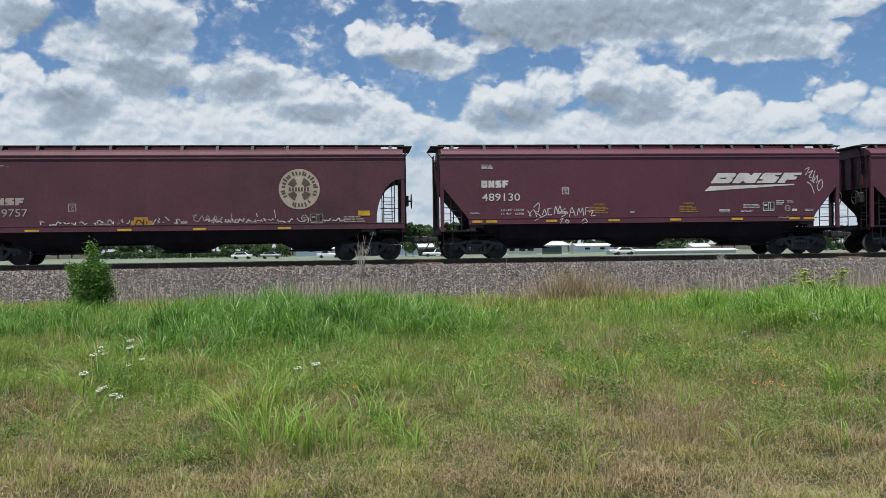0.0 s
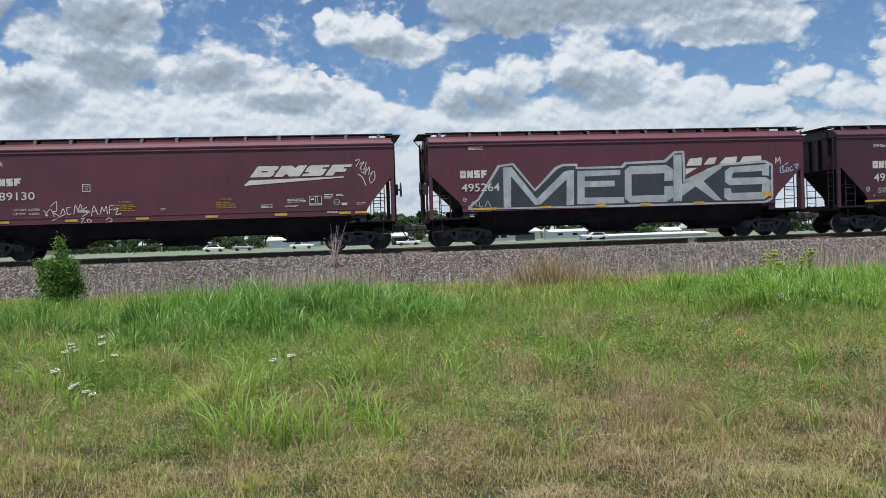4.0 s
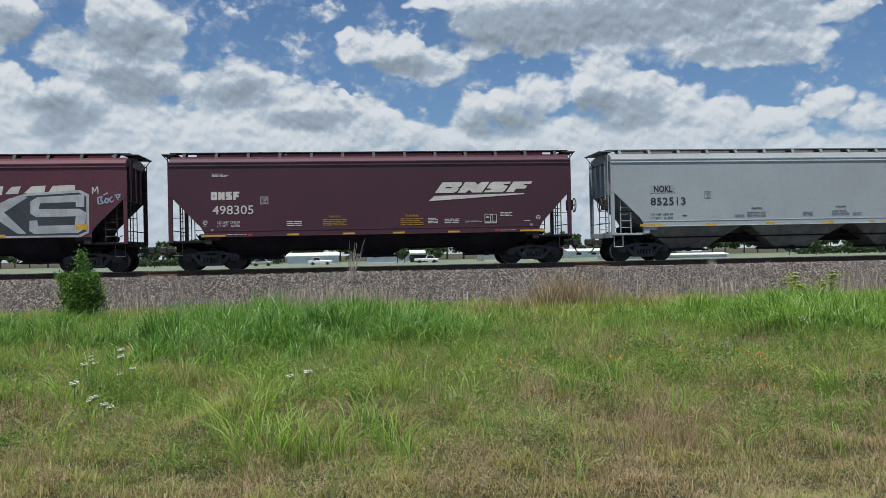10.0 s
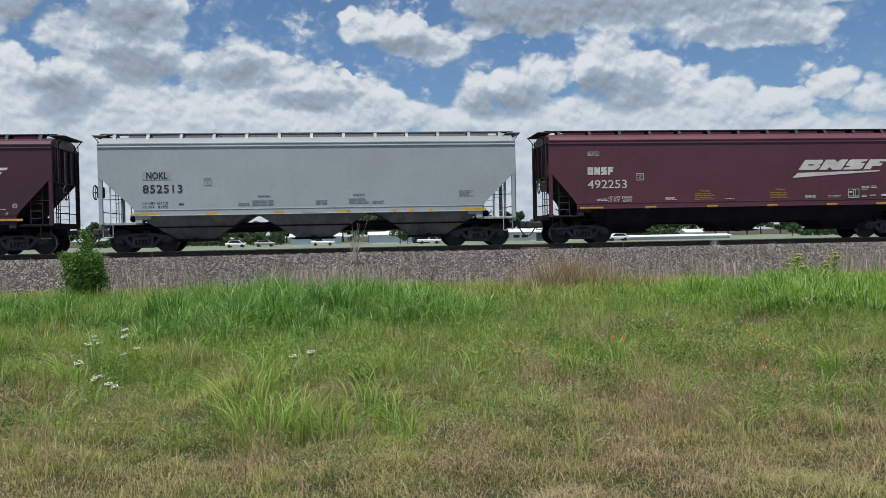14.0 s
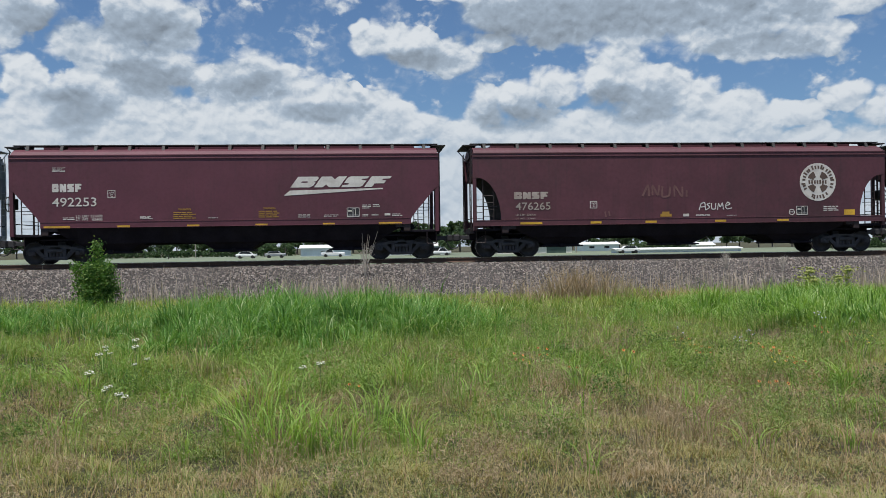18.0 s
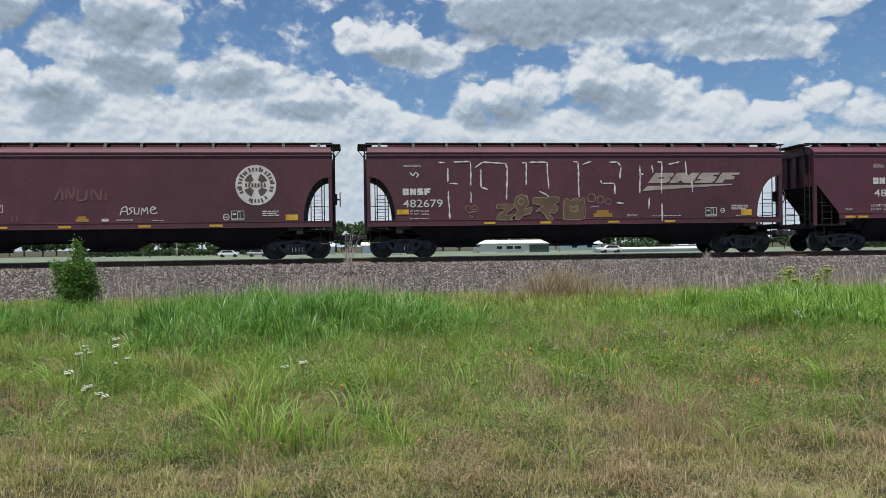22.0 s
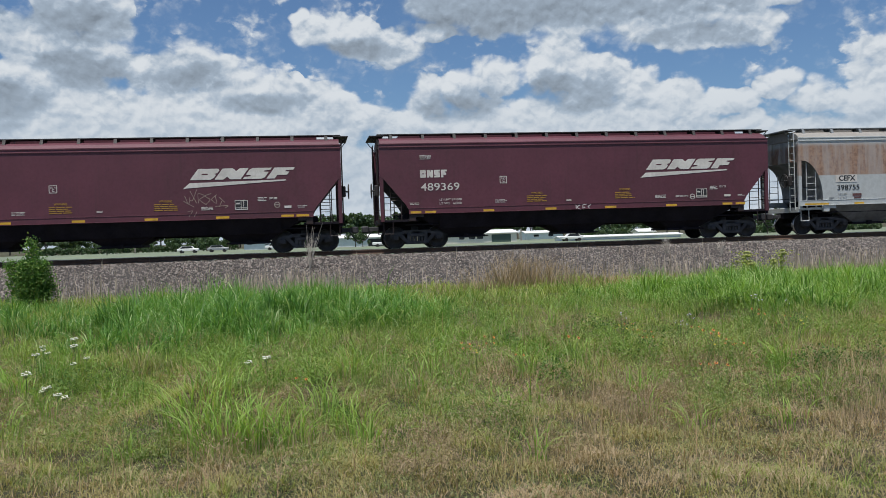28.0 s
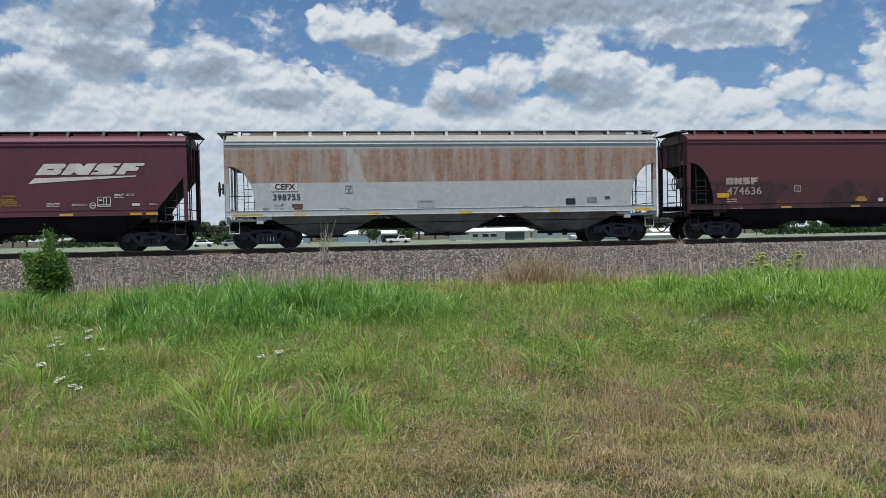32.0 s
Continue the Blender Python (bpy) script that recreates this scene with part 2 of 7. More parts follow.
RED = material("mineral_red_paint", (0.103, 0.028, 0.044), 0.55, vary=0.12, scale=0.6, fine=9, bump=0.05, dirt=(0.035, 0.02, 0.02), dirt_amount=0.35, streaks=0.35)
RED_OLD = material("weathered_red_paint", (0.091, 0.027, 0.039), 0.62, vary=0.18, scale=0.6, fine=7, bump=0.06, dirt=(0.03, 0.018, 0.018), dirt_amount=0.5, streaks=0.55)
MAROON = material("dark_maroon_paint", (0.064, 0.019, 0.034), 0.5, vary=0.10, scale=0.5, fine=8, bump=0.05, dirt=(0.03, 0.016, 0.018), dirt_amount=0.3, streaks=0.25)
GREY_PAINT = material("pale_grey_paint", (0.375, 0.42, 0.44), 0.5, vary=0.06, scale=0.5, fine=8, bump=0.04, dirt=(0.28, 0.30, 0.31), dirt_amount=0.35, streaks=0.3)
WHITE_OLD = material("aged_white_paint", (0.50, 0.53, 0.53), 0.55, vary=0.07, scale=0.6, fine=8, bump=0.05, dirt=(0.34, 0.33, 0.31), dirt_amount=0.4, streaks=0.35)
# Near-black: the shade under the wagons is put into this colour.
UNDER = material("shade_dark_underframe", (0.016, 0.014, 0.020), 0.8, vary=0.3, scale=1.5, fine=14, bump=0.1, dirt=(0.022, 0.018, 0.020), dirt_amount=0.5, gloss=0.12)
UNDER_GREY = material("grimy_grey_hopper", (0.19, 0.195, 0.20), 0.75, vary=0.25, scale=1.2, fine=10, bump=0.08, dirt=(0.03, 0.028, 0.026), dirt_amount=0.6, streaks=0.4)
TRUCK = material("oily_cast_steel", (0.060, 0.060, 0.066), 0.7, metal=0.0, vary=0.3, scale=3, fine=25, bump=0.12, dirt=(0.045, 0.038, 0.034), dirt_amount=0.5, gloss=0.15)
WHEEL = material("wheel_steel", (0.045, 0.044, 0.046), 0.6, metal=0.2, vary=0.25, scale=3, fine=30, bump=0.08, gloss=0.2)
TREAD = material("polished_tread", (0.35, 0.34, 0.33), 0.3, metal=0.9, vary=0.1, scale=4, fine=30, bump=0.03)
BOARD = material("running_board_steel", (0.028, 0.025, 0.026), 0.7, metal=0.0, vary=0.2, scale=3, fine=30, bump=0.1)
BOARD_GREY = material("galvanised_running_board", (0.20, 0.215, 0.225), 0.55, metal=0.3, vary=0.15, scale=3, fine=30, bump=0.1)
YELLOW = material("yellow_reflector", (0.62, 0.37, 0.035), 0.4, vary=0.18, scale=4, fine=30, bump=0.03, dirt=(0.25, 0.15, 0.03), dirt_amount=0.5)
DECAL = material("white_lettering", (0.62, 0.60, 0.56), 0.6, vary=0.08, scale=2, fine=14, bump=0.02, dirt=(0.36, 0.30, 0.28), dirt_amount=0.5, streaks=0.3)
DECAL_OLD = material("faded_lettering", (0.38, 0.33, 0.29), 0.65, vary=0.15, scale=2, fine=14, bump=0.02, dirt=(0.2, 0.12, 0.1), dirt_amount=0.6, streaks=0.3)
DECAL_CREAM = material("cream_emblem", (0.44, 0.38, 0.29), 0.6, vary=0.1, scale=2, fine=14, bump=0.02, dirt=(0.25, 0.17, 0.13), dirt_amount=0.5, streaks=0.4)
DECAL_BLACK = material("black_lettering", (0.02, 0.022, 0.024), 0.6, vary=0.2, scale=2, fine=14, bump=0.02)
DECAL_RED = material("red_reflector", (0.45, 0.03, 0.03), 0.4, vary=0.15, scale=4, fine=30, bump=0.02)
DECAL_GOLD = material("ochre_lettering", (0.34, 0.19, 0.03), 0.6, vary=0.15, scale=2, fine=14, bump=0.02)
SPRAY_SILVER = material("silver_spray_paint", (0.46, 0.48, 0.49), 0.45, metal=0.2, vary=0.16, scale=2.0, fine=9, bump=0.03, dirt=(0.24, 0.26, 0.28), dirt_amount=0.5, streaks=0.5)
SPRAY_DARK = material("black_spray_paint", (0.040, 0.048, 0.056), 0.55, vary=0.2, scale=1.5, fine=9, bump=0.03)
SPRAY_WHITE = material("white_marker", (0.60, 0.58, 0.56), 0.6, vary=0.12, scale=3, fine=20, bump=0.02)
SPRAY_BLUE = material("pale_blue_marker", (0.33, 0.45, 0.56), 0.6, vary=0.12, scale=3, fine=20, bump=0.02)
SPRAY_GOLD = material("gold_spray_paint", (0.125, 0.078, 0.045), 0.6, vary=0.2, scale=3, fine=20, bump=0.02)
SPRAY_FAINT = material("washed_out_paint", (0.15, 0.075, 0.070), 0.65, vary=0.15, scale=3, fine=20, bump=0.02)
RAIL_SIDE = material("rusty_rail_side", (0.085, 0.048, 0.032), 0.8, vary=0.25, scale=2, fine=20, bump=0.1)
RAIL_TOP = material("polished_rail_head", (0.50, 0.49, 0.48), 0.28, metal=0.95, vary=0.08, scale=2, fine=20, bump=0.02)
TIE = material("creosoted_timber", (0.075, 0.058, 0.046), 0.9, vary=0.3, scale=2, fine=30, bump=0.25, stretch=(3, 0.4, 3), random_tint=0.3)
STONE = stone_material()
BED = material("ballast_bed", (0.05, 0.046, 0.045), 0.95, vary=0.55, scale=14, fine=60, bump=1.0, depth=0.04, dirt=(0.07, 0.063, 0.06), dirt_amount=0.6)
DECAL_DIM = material("dim_grey_lettering", (0.22, 0.24, 0.25), 0.6, vary=0.15, scale=2, fine=14, bump=0.02)
DECAL_GREY = material("grey_panel_paint", (0.34, 0.37, 0.39), 0.6, vary=0.1, scale=2, fine=14, bump=0.02)
DECAL_MAROON = material("maroon_patch_paint", (0.12, 0.05, 0.05), 0.6, vary=0.15, scale=2, fine=14, bump=0.02)
SPRAY_GOLD_LIGHT = material("pale_gold_outline", (0.30, 0.25, 0.15), 0.6, vary=0.2, scale=3, fine=20, bump=0.02)
SPRAY_FADE = material("faded_marker", (0.30, 0.23, 0.19), 0.6, vary=0.2, scale=3, fine=20, bump=0.02)


def stained_paint(name, clean, stain, dark, x_scale, low, high, sharp, amount, cover, tall=0.25):
    """Wagon paint with a stained band between two heights: run-down streaks with a ragged edge."""
    m = bpy.data.materials.new(name)
    m.use_nodes = True
    t = Tree(m.node_tree)
    co = t.n.new("ShaderNodeTexCoord").outputs["Object"]
    x, y, z = t.put("ShaderNodeSeparateXYZ", [(0, co)]).outputs
    wide = t.noise(t.vmath("MULTIPLY", co, (x_scale, 1, tall)), 1.0, 5.0, 0.6)
    runs = t.noise(t.vmath("MULTIPLY", co, (3.4, 1, min(1.6, tall * 1.6))), 1.0, 5.0, 0.62)
    fine = t.noise(co, 6.0, 5.0, 0.65)
    band = t.math("MULTIPLY", t.remap(z, low, low + sharp), t.remap(z, high, high - 0.25))
    mask = t.math("MULTIPLY", t.math("MULTIPLY", band, t.remap(wide, cover, cover + 0.08)), t.remap(runs, 0.30, 0.66, 0.40, amount))
    base = t.mix(t.remap(fine, 0.3, 0.7), tuple(c * 0.9 for c in clean), tuple(c * 1.06 for c in clean))
    base = t.mix(t.math("MULTIPLY", t.remap(runs, 0.5, 0.8), 0.3), base, tuple(c * 0.7 for c in clean))
    base = t.mix(t.math("MULTIPLY", band, 0.55 if amount > 0.8 else 0.0), base, tuple(0.6 * c + 0.4 * d for c, d in zip(clean, stain)))
    col = t.mix(mask, base, t.mix(t.remap(fine, 0.35, 0.65), stain, dark))
    bs = t.put("ShaderNodeBsdfPrincipled", [("Base Color", col), ("Roughness", t.remap(mask, 0, 1, 0.5, 0.8))])
    b = t.put("ShaderNodeBump", [("Strength", 0.06), ("Distance", 0.01), ("Height", fine)])
    t.l.new(b.outputs[0], bs.inputs["Normal"])
    t.l.new(bs.outputs[0], t.put("ShaderNodeOutputMaterial").inputs[0])
    return m


WHITE_RUST = stained_paint("rust_stained_white_paint", (0.45, 0.475, 0.475), (0.33, 0.19, 0.115), (0.20, 0.095, 0.055), 0.75, 2.58, 4.10, 0.05, 0.88, 0.34)
RED_SOOT = stained_paint("sooty_red_paint", (0.092, 0.029, 0.033), (0.014, 0.013, 0.015), (0.026, 0.016, 0.017), 0.85, 1.2, 2.60, 0.02, 0.85, 0.47, tall=1.1)
ROOF_GREY = material("weathered_grey_roof", (0.235, 0.26, 0.275), 0.6, vary=0.08, scale=0.6, fine=8, bump=0.05, dirt=(0.2, 0.21, 0.21), dirt_amount=0.4, streaks=0.3)
ROOF_TAN = material("dusty_white_roof", (0.26, 0.25, 0.235), 0.65, vary=0.1, scale=0.6, fine=8, bump=0.05, dirt=(0.22, 0.19, 0.16), dirt_amount=0.45, streaks=0.35)
# Lighter and browner than the red of the sides.
PALE_END = material("pale_brown_end_paint", (0.19, 0.115, 0.105), 0.75, vary=0.15, scale=1.0, fine=10, bump=0.06, dirt=(0.09, 0.05, 0.045), dirt_amount=0.5, streaks=0.4)
LADDER = material("dark_grimy_ironwork", (0.022, 0.012, 0.013), 0.65, vary=0.2, scale=3, fine=20, bump=0.05)


# ---- mesh helpers ----
def part(name, bm, mat, parent=None, label="", smooth=False):
    """One mesh object from a bmesh, under a thing or a part."""
    mesh = bpy.data.meshes.new(name)
    bmesh.ops.recalc_face_normals(bm, faces=bm.faces)
    if smooth:
        for f in bm.faces:
            f.smooth = True
    bm.to_mesh(mesh)
    bm.free()
    mesh.materials.append(mat)
    return piece(name, mesh, parent, label)


def piece(name, mesh, parent=None, label="", m=None):
    ob = new(name, mesh)
    ob.parent = parent
    if m is not None:
        ob.matrix_basis = m
    return tagged(ob, label)


def thing(name, label, category, m=None, group="", kind=""):
    ob = new(name)
    ob.empty_display_size = 0.2
    if m is not None:
        ob.matrix_basis = m
    return tagged(ob, label, category, group, kind)


def box(bm, x0, x1, y0, y1, z0, z1, bevel=0.0):
    made = bmesh.ops.create_cube(bm, size=1, matrix=Matrix.LocRotScale(((x0 + x1) / 2, (y0 + y1) / 2, (z0 + z1) / 2), None, (abs(x1 - x0), abs(y1 - y0), abs(z1 - z0))))
    if bevel:
        edges = {e for v in made["verts"] for e in v.link_edges}
        bmesh.ops.bevel(bm, geom=list(edges), offset=bevel, segments=1, affect="EDGES")
    return bm


def prism(bm, outline, a, b, axis="y"):
    """A polygon of (x, z), (y, z) or (x, y) carried along the third axis from a to b."""
    place = {"y": lambda p, d: (p[0], d, p[1]), "x": lambda p, d: (d, p[0], p[1]), "z": lambda p, d: (p[0], p[1], d)}[axis]
    low, high = [bm.verts.new(place(p, a)) for p in outline], [bm.verts.new(place(p, b)) for p in outline]
    bm.faces.new(low)
    bm.faces.new(high)
    for i in range(len(outline)):
        j = (i + 1) % len(outline)
        bm.faces.new((low[i], low[j], high[j], high[i]))
    return bm


def tube(bm, points, r, n=6):
    """A round bar along points."""
    rings = []
    pts = [Vector(p) for p in points]
    for i, p in enumerate(pts):
        way = (pts[min(i + 1, len(pts) - 1)] - pts[max(i - 1, 0)]).normalized()
        side = way.cross(Vector((0.31, 0.87, 0.38))).normalized()
        up = way.cross(side)
        rr = r[i] if isinstance(r, (list, tuple)) else r
        rings.append([bm.verts.new(p + rr * (math.cos(2 * math.pi * k / n) * side + math.sin(2 * math.pi * k / n) * up)) for k in range(n)])
    for a, b in zip(rings, rings[1:]):
        for k in range(n):
            bm.faces.new((a[k], a[(k + 1) % n], b[(k + 1) % n], b[k]))
    bm.faces.new(rings[0])
    bm.faces.new(rings[-1])
    return bm


def lathe(bm, profile, n=24):
    """Turn a closed outline of (y, radius) about the y axis."""
    rings = [[bm.verts.new((r * math.cos(2 * math.pi * k / n), y, r * math.sin(2 * math.pi * k / n))) for k in range(n)] for y, r in profile]
    for a, b in zip(rings, rings[1:] + rings[:1]):
        for k in range(n):
            bm.faces.new((a[k], a[(k + 1) % n], b[(k + 1) % n], b[k]))
    return bm


def flat_mesh(name, verts, faces_tri=None, faces_quad=None, mat=None):
    """A large mesh from arrays."""
    mesh = bpy.data.meshes.new(name)
    verts = np.asarray(verts, np.float32)
    loops, starts = [], []
    at = 0
    for fs in (faces_quad, faces_tri):
        if fs is not None and len(fs):
            k = fs.shape[1]
            loops.append(fs.ravel())
            starts.append(at + np.arange(len(fs)) * k)
            at += fs.size
    loops, starts = np.concatenate(loops).astype(np.int32), np.concatenate(starts).astype(np.int32)
    mesh.vertices.add(len(verts))
    mesh.vertices.foreach_set("co", verts.ravel())
    mesh.loops.add(len(loops))
    mesh.loops.foreach_set("vertex_index", loops)
    mesh.polygons.add(len(starts))
    mesh.polygons.foreach_set("loop_start", starts)
    mesh.update(calc_edges=True)
    mesh.validate()
    if mat:
        mesh.materials.append(mat)
    return mesh


# ---- ground ----
rng = np.random.default_rng(7)


def waves(x, y, size, seed):
    """A smooth field between about -1 and 1, from a few crossed waves."""
    r = np.random.default_rng(seed)
    out = np.zeros_like(np.asarray(x, float))
    for k in range(7):
        a, p, s = r.uniform(0, 6.28), r.uniform(0, 6.28), size * r.uniform(0.5, 1.6)
        out = out + np.sin((x * math.cos(a) + y * math.sin(a)) * 6.28 / s + p)
    return out / 3.2


def ground_z(x, y):
    x, y = np.asarray(x, float), np.asarray(y, float)
    z = np.interp(y, [-60, 0, 10, 18, 24, 30, 40, 46, 4000], [0, 0, -0.02, -0.10, -0.26, -0.30, -0.35, -0.45, -0.8])
    near = np.clip((32 - y) / 4, 0, 1) * np.clip((60 - np.abs(x)) / 10, 0, 1)
    return z + near * (0.06 * waves(x, y, 5.0, 3) + 0.035 * waves(x, y, 0.85, 6) + 0.095 * waves(x, y, 1.9, 4) * np.clip((y - 5) / 3, 0.2, 1))


def spread(lo, hi, fine_lo, fine_hi, step, growth=1.25):
    mid = list(np.arange(fine_lo, fine_hi + 1e-6, step))
    up, s = [fine_hi], step
    while up[-1] < hi:
        s *= growth
        up.append(min(hi, up[-1] + s))
    down, s = [fine_lo], step
    while down[-1] > lo:
        s *= growth
        down.append(max(lo, down[-1] - s))
    return np.array(down[:0:-1] + mid + up[1:])


def make_ground():
    xs, ys = spread(-3500, 3500, -20, 28, 0.25), spread(-80, 4500, 3, 31, 0.25)
    X, Y = np.meshgrid(xs, ys)
    V = np.stack([X, Y, ground_z(X, Y)], -1).reshape(-1, 3)
    n = len(xs)
    i = (np.arange(len(ys) - 1)[:, None] * n + np.arange(n - 1)).ravel()
    mesh = flat_mesh("ground", V, faces_quad=np.stack([i, i + 1, i + n + 1, i + n], 1), mat=SOIL)
    mesh.polygons.foreach_set("use_smooth", np.ones(len(mesh.polygons), bool))
    tagged(new("ground", mesh), "grassy soil with dry brown thatch", "ground", kind="structure")


def soil_material():
    m = bpy.data.materials.new("grassy_soil")
    m.use_nodes = True
    t = Tree(m.node_tree)
    co = t.n.new("ShaderNodeTexCoord").outputs["Object"]
    big, mid, small = t.noise(co, 0.25, 5), t.noise(co, 1.6, 6, 0.65), t.noise(co, 26, 5, 0.7)
    col = t.mix(t.remap(mid, 0.35, 0.65), (0.033, 0.037, 0.013), (0.078, 0.060, 0.033))
    col = t.mix(t.math("MULTIPLY", t.remap(big, 0.4, 0.65), 0.5), col, (0.033, 0.051, 0.012))
    col = t.mix(t.math("MULTIPLY", t.remap(small, 0.45, 0.7), 0.6), col, (0.021, 0.018, 0.010))
    bs = t.put("ShaderNodeBsdfPrincipled", [("Base Color", col), ("Roughness", 0.95)])
    b = t.put("ShaderNodeBump", [("Strength", 0.8), ("Distance", 0.05), ("Height", t.math("ADD", mid, small))])
    t.l.new(b.outputs[0], bs.inputs["Normal"])
    t.l.new(bs.outputs[0], t.put("ShaderNodeOutputMaterial").inputs[0])
    return m


SOIL = soil_material()
make_ground()


# ---- the railway ----
def make_ballast():
    bm = bmesh.new()
    half = [(-5.4, -0.5), (-4.9, -0.33), (-1.75, 0.80), (-1.45, 0.87), (0, 0.89), (1.45, 0.87), (1.75, 0.80), (5.2, -0.5)]
    xs = np.arange(-235, 236, 1.0)
    rows = []
    for x in xs:
        rows.append([bm.verts.new((x, TRACK_Y + y + 0.10 * noise.noise((x * 0.5, y, 1)), z + (0.05 * noise.noise((x * 0.8, y * 2, 5)) if abs(y) > 1.5 else 0))) for y, z in half])
    for a, b in zip(rows, rows[1:]):
        for k in range(len(half) - 1):
            bm.faces.new((a[k], a[k + 1], b[k + 1], b[k]))
    ob = part("ballast_bank", bm, BED, smooth=True)
    tagged(ob, "sloping bank of grey crushed stone ballast", "ballast", kind="structure")


def ballast_z(y):
    return np.interp(np.asarray(y) - TRACK_Y, [-5.4, -4.9, -1.75, -1.45, 0, 1.45], [-0.5, -0.33, 0.80, 0.87, 0.89, 0.87])


def make_stones(count=46000):
    """Crushed stones on the bank that faces the road."""
    x = rng.uniform(-19, 33, count)
    y = TRACK_Y - rng.uniform(0.85, 5.2, count)
    z = ballast_z(y)
    size = rng.uniform(0.020, 0.048, count) * np.where(rng.random(count) < 0.08, 1.4, 1)
    base = np.array([(1, 0, -0.3), (-0.3, 0.95, -0.3), (-0.5, -0.85, -0.35), (0.55, 0.5, 0.6), (-0.7, 0.15, 0.65), (0.25, -0.65, 0.7)])
    faces = np.array([(0, 3, 5), (3, 4, 5), (0, 1, 3), (1, 4, 3), (1, 2, 4), (2, 5, 4), (2, 0, 5)])
    a = rng.uniform(0, 6.28, count)
    jit = base[None] * rng.uniform(0.65, 1.35, (count, 6, 1)) * size[:, None, None]
    c, s = np.cos(a)[:, None], np.sin(a)[:, None]
    V = np.stack([jit[..., 0] * c - jit[..., 1] * s + x[:, None], jit[..., 0] * s + jit[..., 1] * c + y[:, None], jit[..., 2] * 0.9 + z[:, None] + 0.016], -1).reshape(-1, 3)
    F = (faces[None] + 6 * np.arange(count)[:, None, None]).reshape(-1, 3)
    tagged(new("ballast_stones", flat_mesh("ballast_stones", V, faces_tri=F, mat=STONE)), "loose crushed grey ballast stones", "stones", kind="stuff")


def make_rails():
    head = [(-0.036, 0.0), (-0.037, -0.03), (-0.012, -0.045), (-0.009, -0.13), (-0.075, -0.155), (-0.076, -0.17), (0.076, -0.17), (0.075, -0.155), (0.009, -0.13), (0.012, -0.045), (0.037, -0.03), (0.036, 0.0)]
    for side in (-1, 1):
        rail = thing("rail", "long steel rail with rusty web and worn bright head", "rail", pose(0, TRACK_Y + side * 0.755, RAIL_Z), "rails of the track")
        part("rail_web", prism(bmesh.new(), head, -235, 235, "x"), RAIL_SIDE, rail)
        part("rail_head", prism(bmesh.new(), [(-0.034, 0.0005), (-0.034, 0.006), (0.034, 0.006), (0.034, 0.0005)], -235, 235, "x"), RAIL_TOP, rail, "polished running surface")
    tie = bmesh.new()
    box(tie, -0.115, 0.115, -1.3, 1.3, -0.17, 0, 0.012)
    mesh = bpy.data.meshes.new("sleeper")
    tie.to_mesh(mesh)
    tie.free()
    mesh.materials.append(TIE)
    for k in range(150):
        ob = new("sleeper", mesh)
        ob.matrix_basis = pose(-34 + k * 0.53, TRACK_Y + rng.uniform(-0.03, 0.03), RAIL_Z - 0.185, 0, 0, rng.uniform(-0.6, 0.6))
        tagged(ob, "dark creosoted timber railway sleeper sunk in ballast", "sleeper", "sleepers of the track")


make_ballast()
make_stones()
make_rails()


# ---- the train: covered hopper wagons ----
SIDE_Y = -1.60       # face of the side sheets that the road sees
MARK_X = -0.06       # where the paint schemes sit along their sides
TEXTS = {}


def text_mesh(words, size, mat, bold=0.004, spacing=1.0, shear=0.0):
    """Letters as a thin mesh, in the built-in font, from the lower left corner."""
    key = (words, size, mat.name, bold, spacing, shear)
    if key not in TEXTS:
        curve = bpy.data.curves.new("letters", "FONT")
        curve.body, curve.size, curve.extrude, curve.offset = words, size, 0.002, bold * size
        curve.space_character, curve.shear, curve.resolution_u = spacing, shear, 3
        ob = bpy.data.objects.new("letters", curve)
        scene.collection.objects.link(ob)
        dep = bpy.context.evaluated_depsgraph_get()
        mesh = bpy.data.meshes.new_from_object(ob.evaluated_get(dep))
        bpy.data.objects.remove(ob)
        mesh.materials.clear()
        mesh.materials.append(mat)
        mesh.name = "lettering"
        TEXTS[key] = mesh
    return TEXTS[key]


def lettering(car, words, x, z, height, mat, name="lettering", width=None, bold=0.004, spacing=1.0, layer=0):
    """Words painted on the side: x, z of the lower left corner, capital height, and the width to fit."""
    mesh = text_mesh(words, height / 0.69, mat, bold, spacing)
    ob = piece(name, mesh, car)
    own = max(v.co.x for v in mesh.vertices) - min(v.co.x for v in mesh.vertices)
    squeeze = width / own if width else 1
    ob.matrix_basis = pose(x + MARK_X, SIDE_Y - 0.012 - 0.003 * layer, z, 90, 0, 0) @ Matrix.Diagonal((squeeze, 1, 1, 1))
    return ob


def plate(bm, outline, layer=0, thick=0.004):
    """A painted shape on the side sheet, of (x, z)."""
    y = SIDE_Y - 0.005 - 0.003 * layer
    return prism(bm, [(px + MARK_X, pz) for px, pz in outline], y, y - thick)


def bar(bm, x0, x1, z0, z1, layer=0):
    return plate(bm, [(x0, z0), (x1, z0), (x1, z1), (x0, z1)], layer)


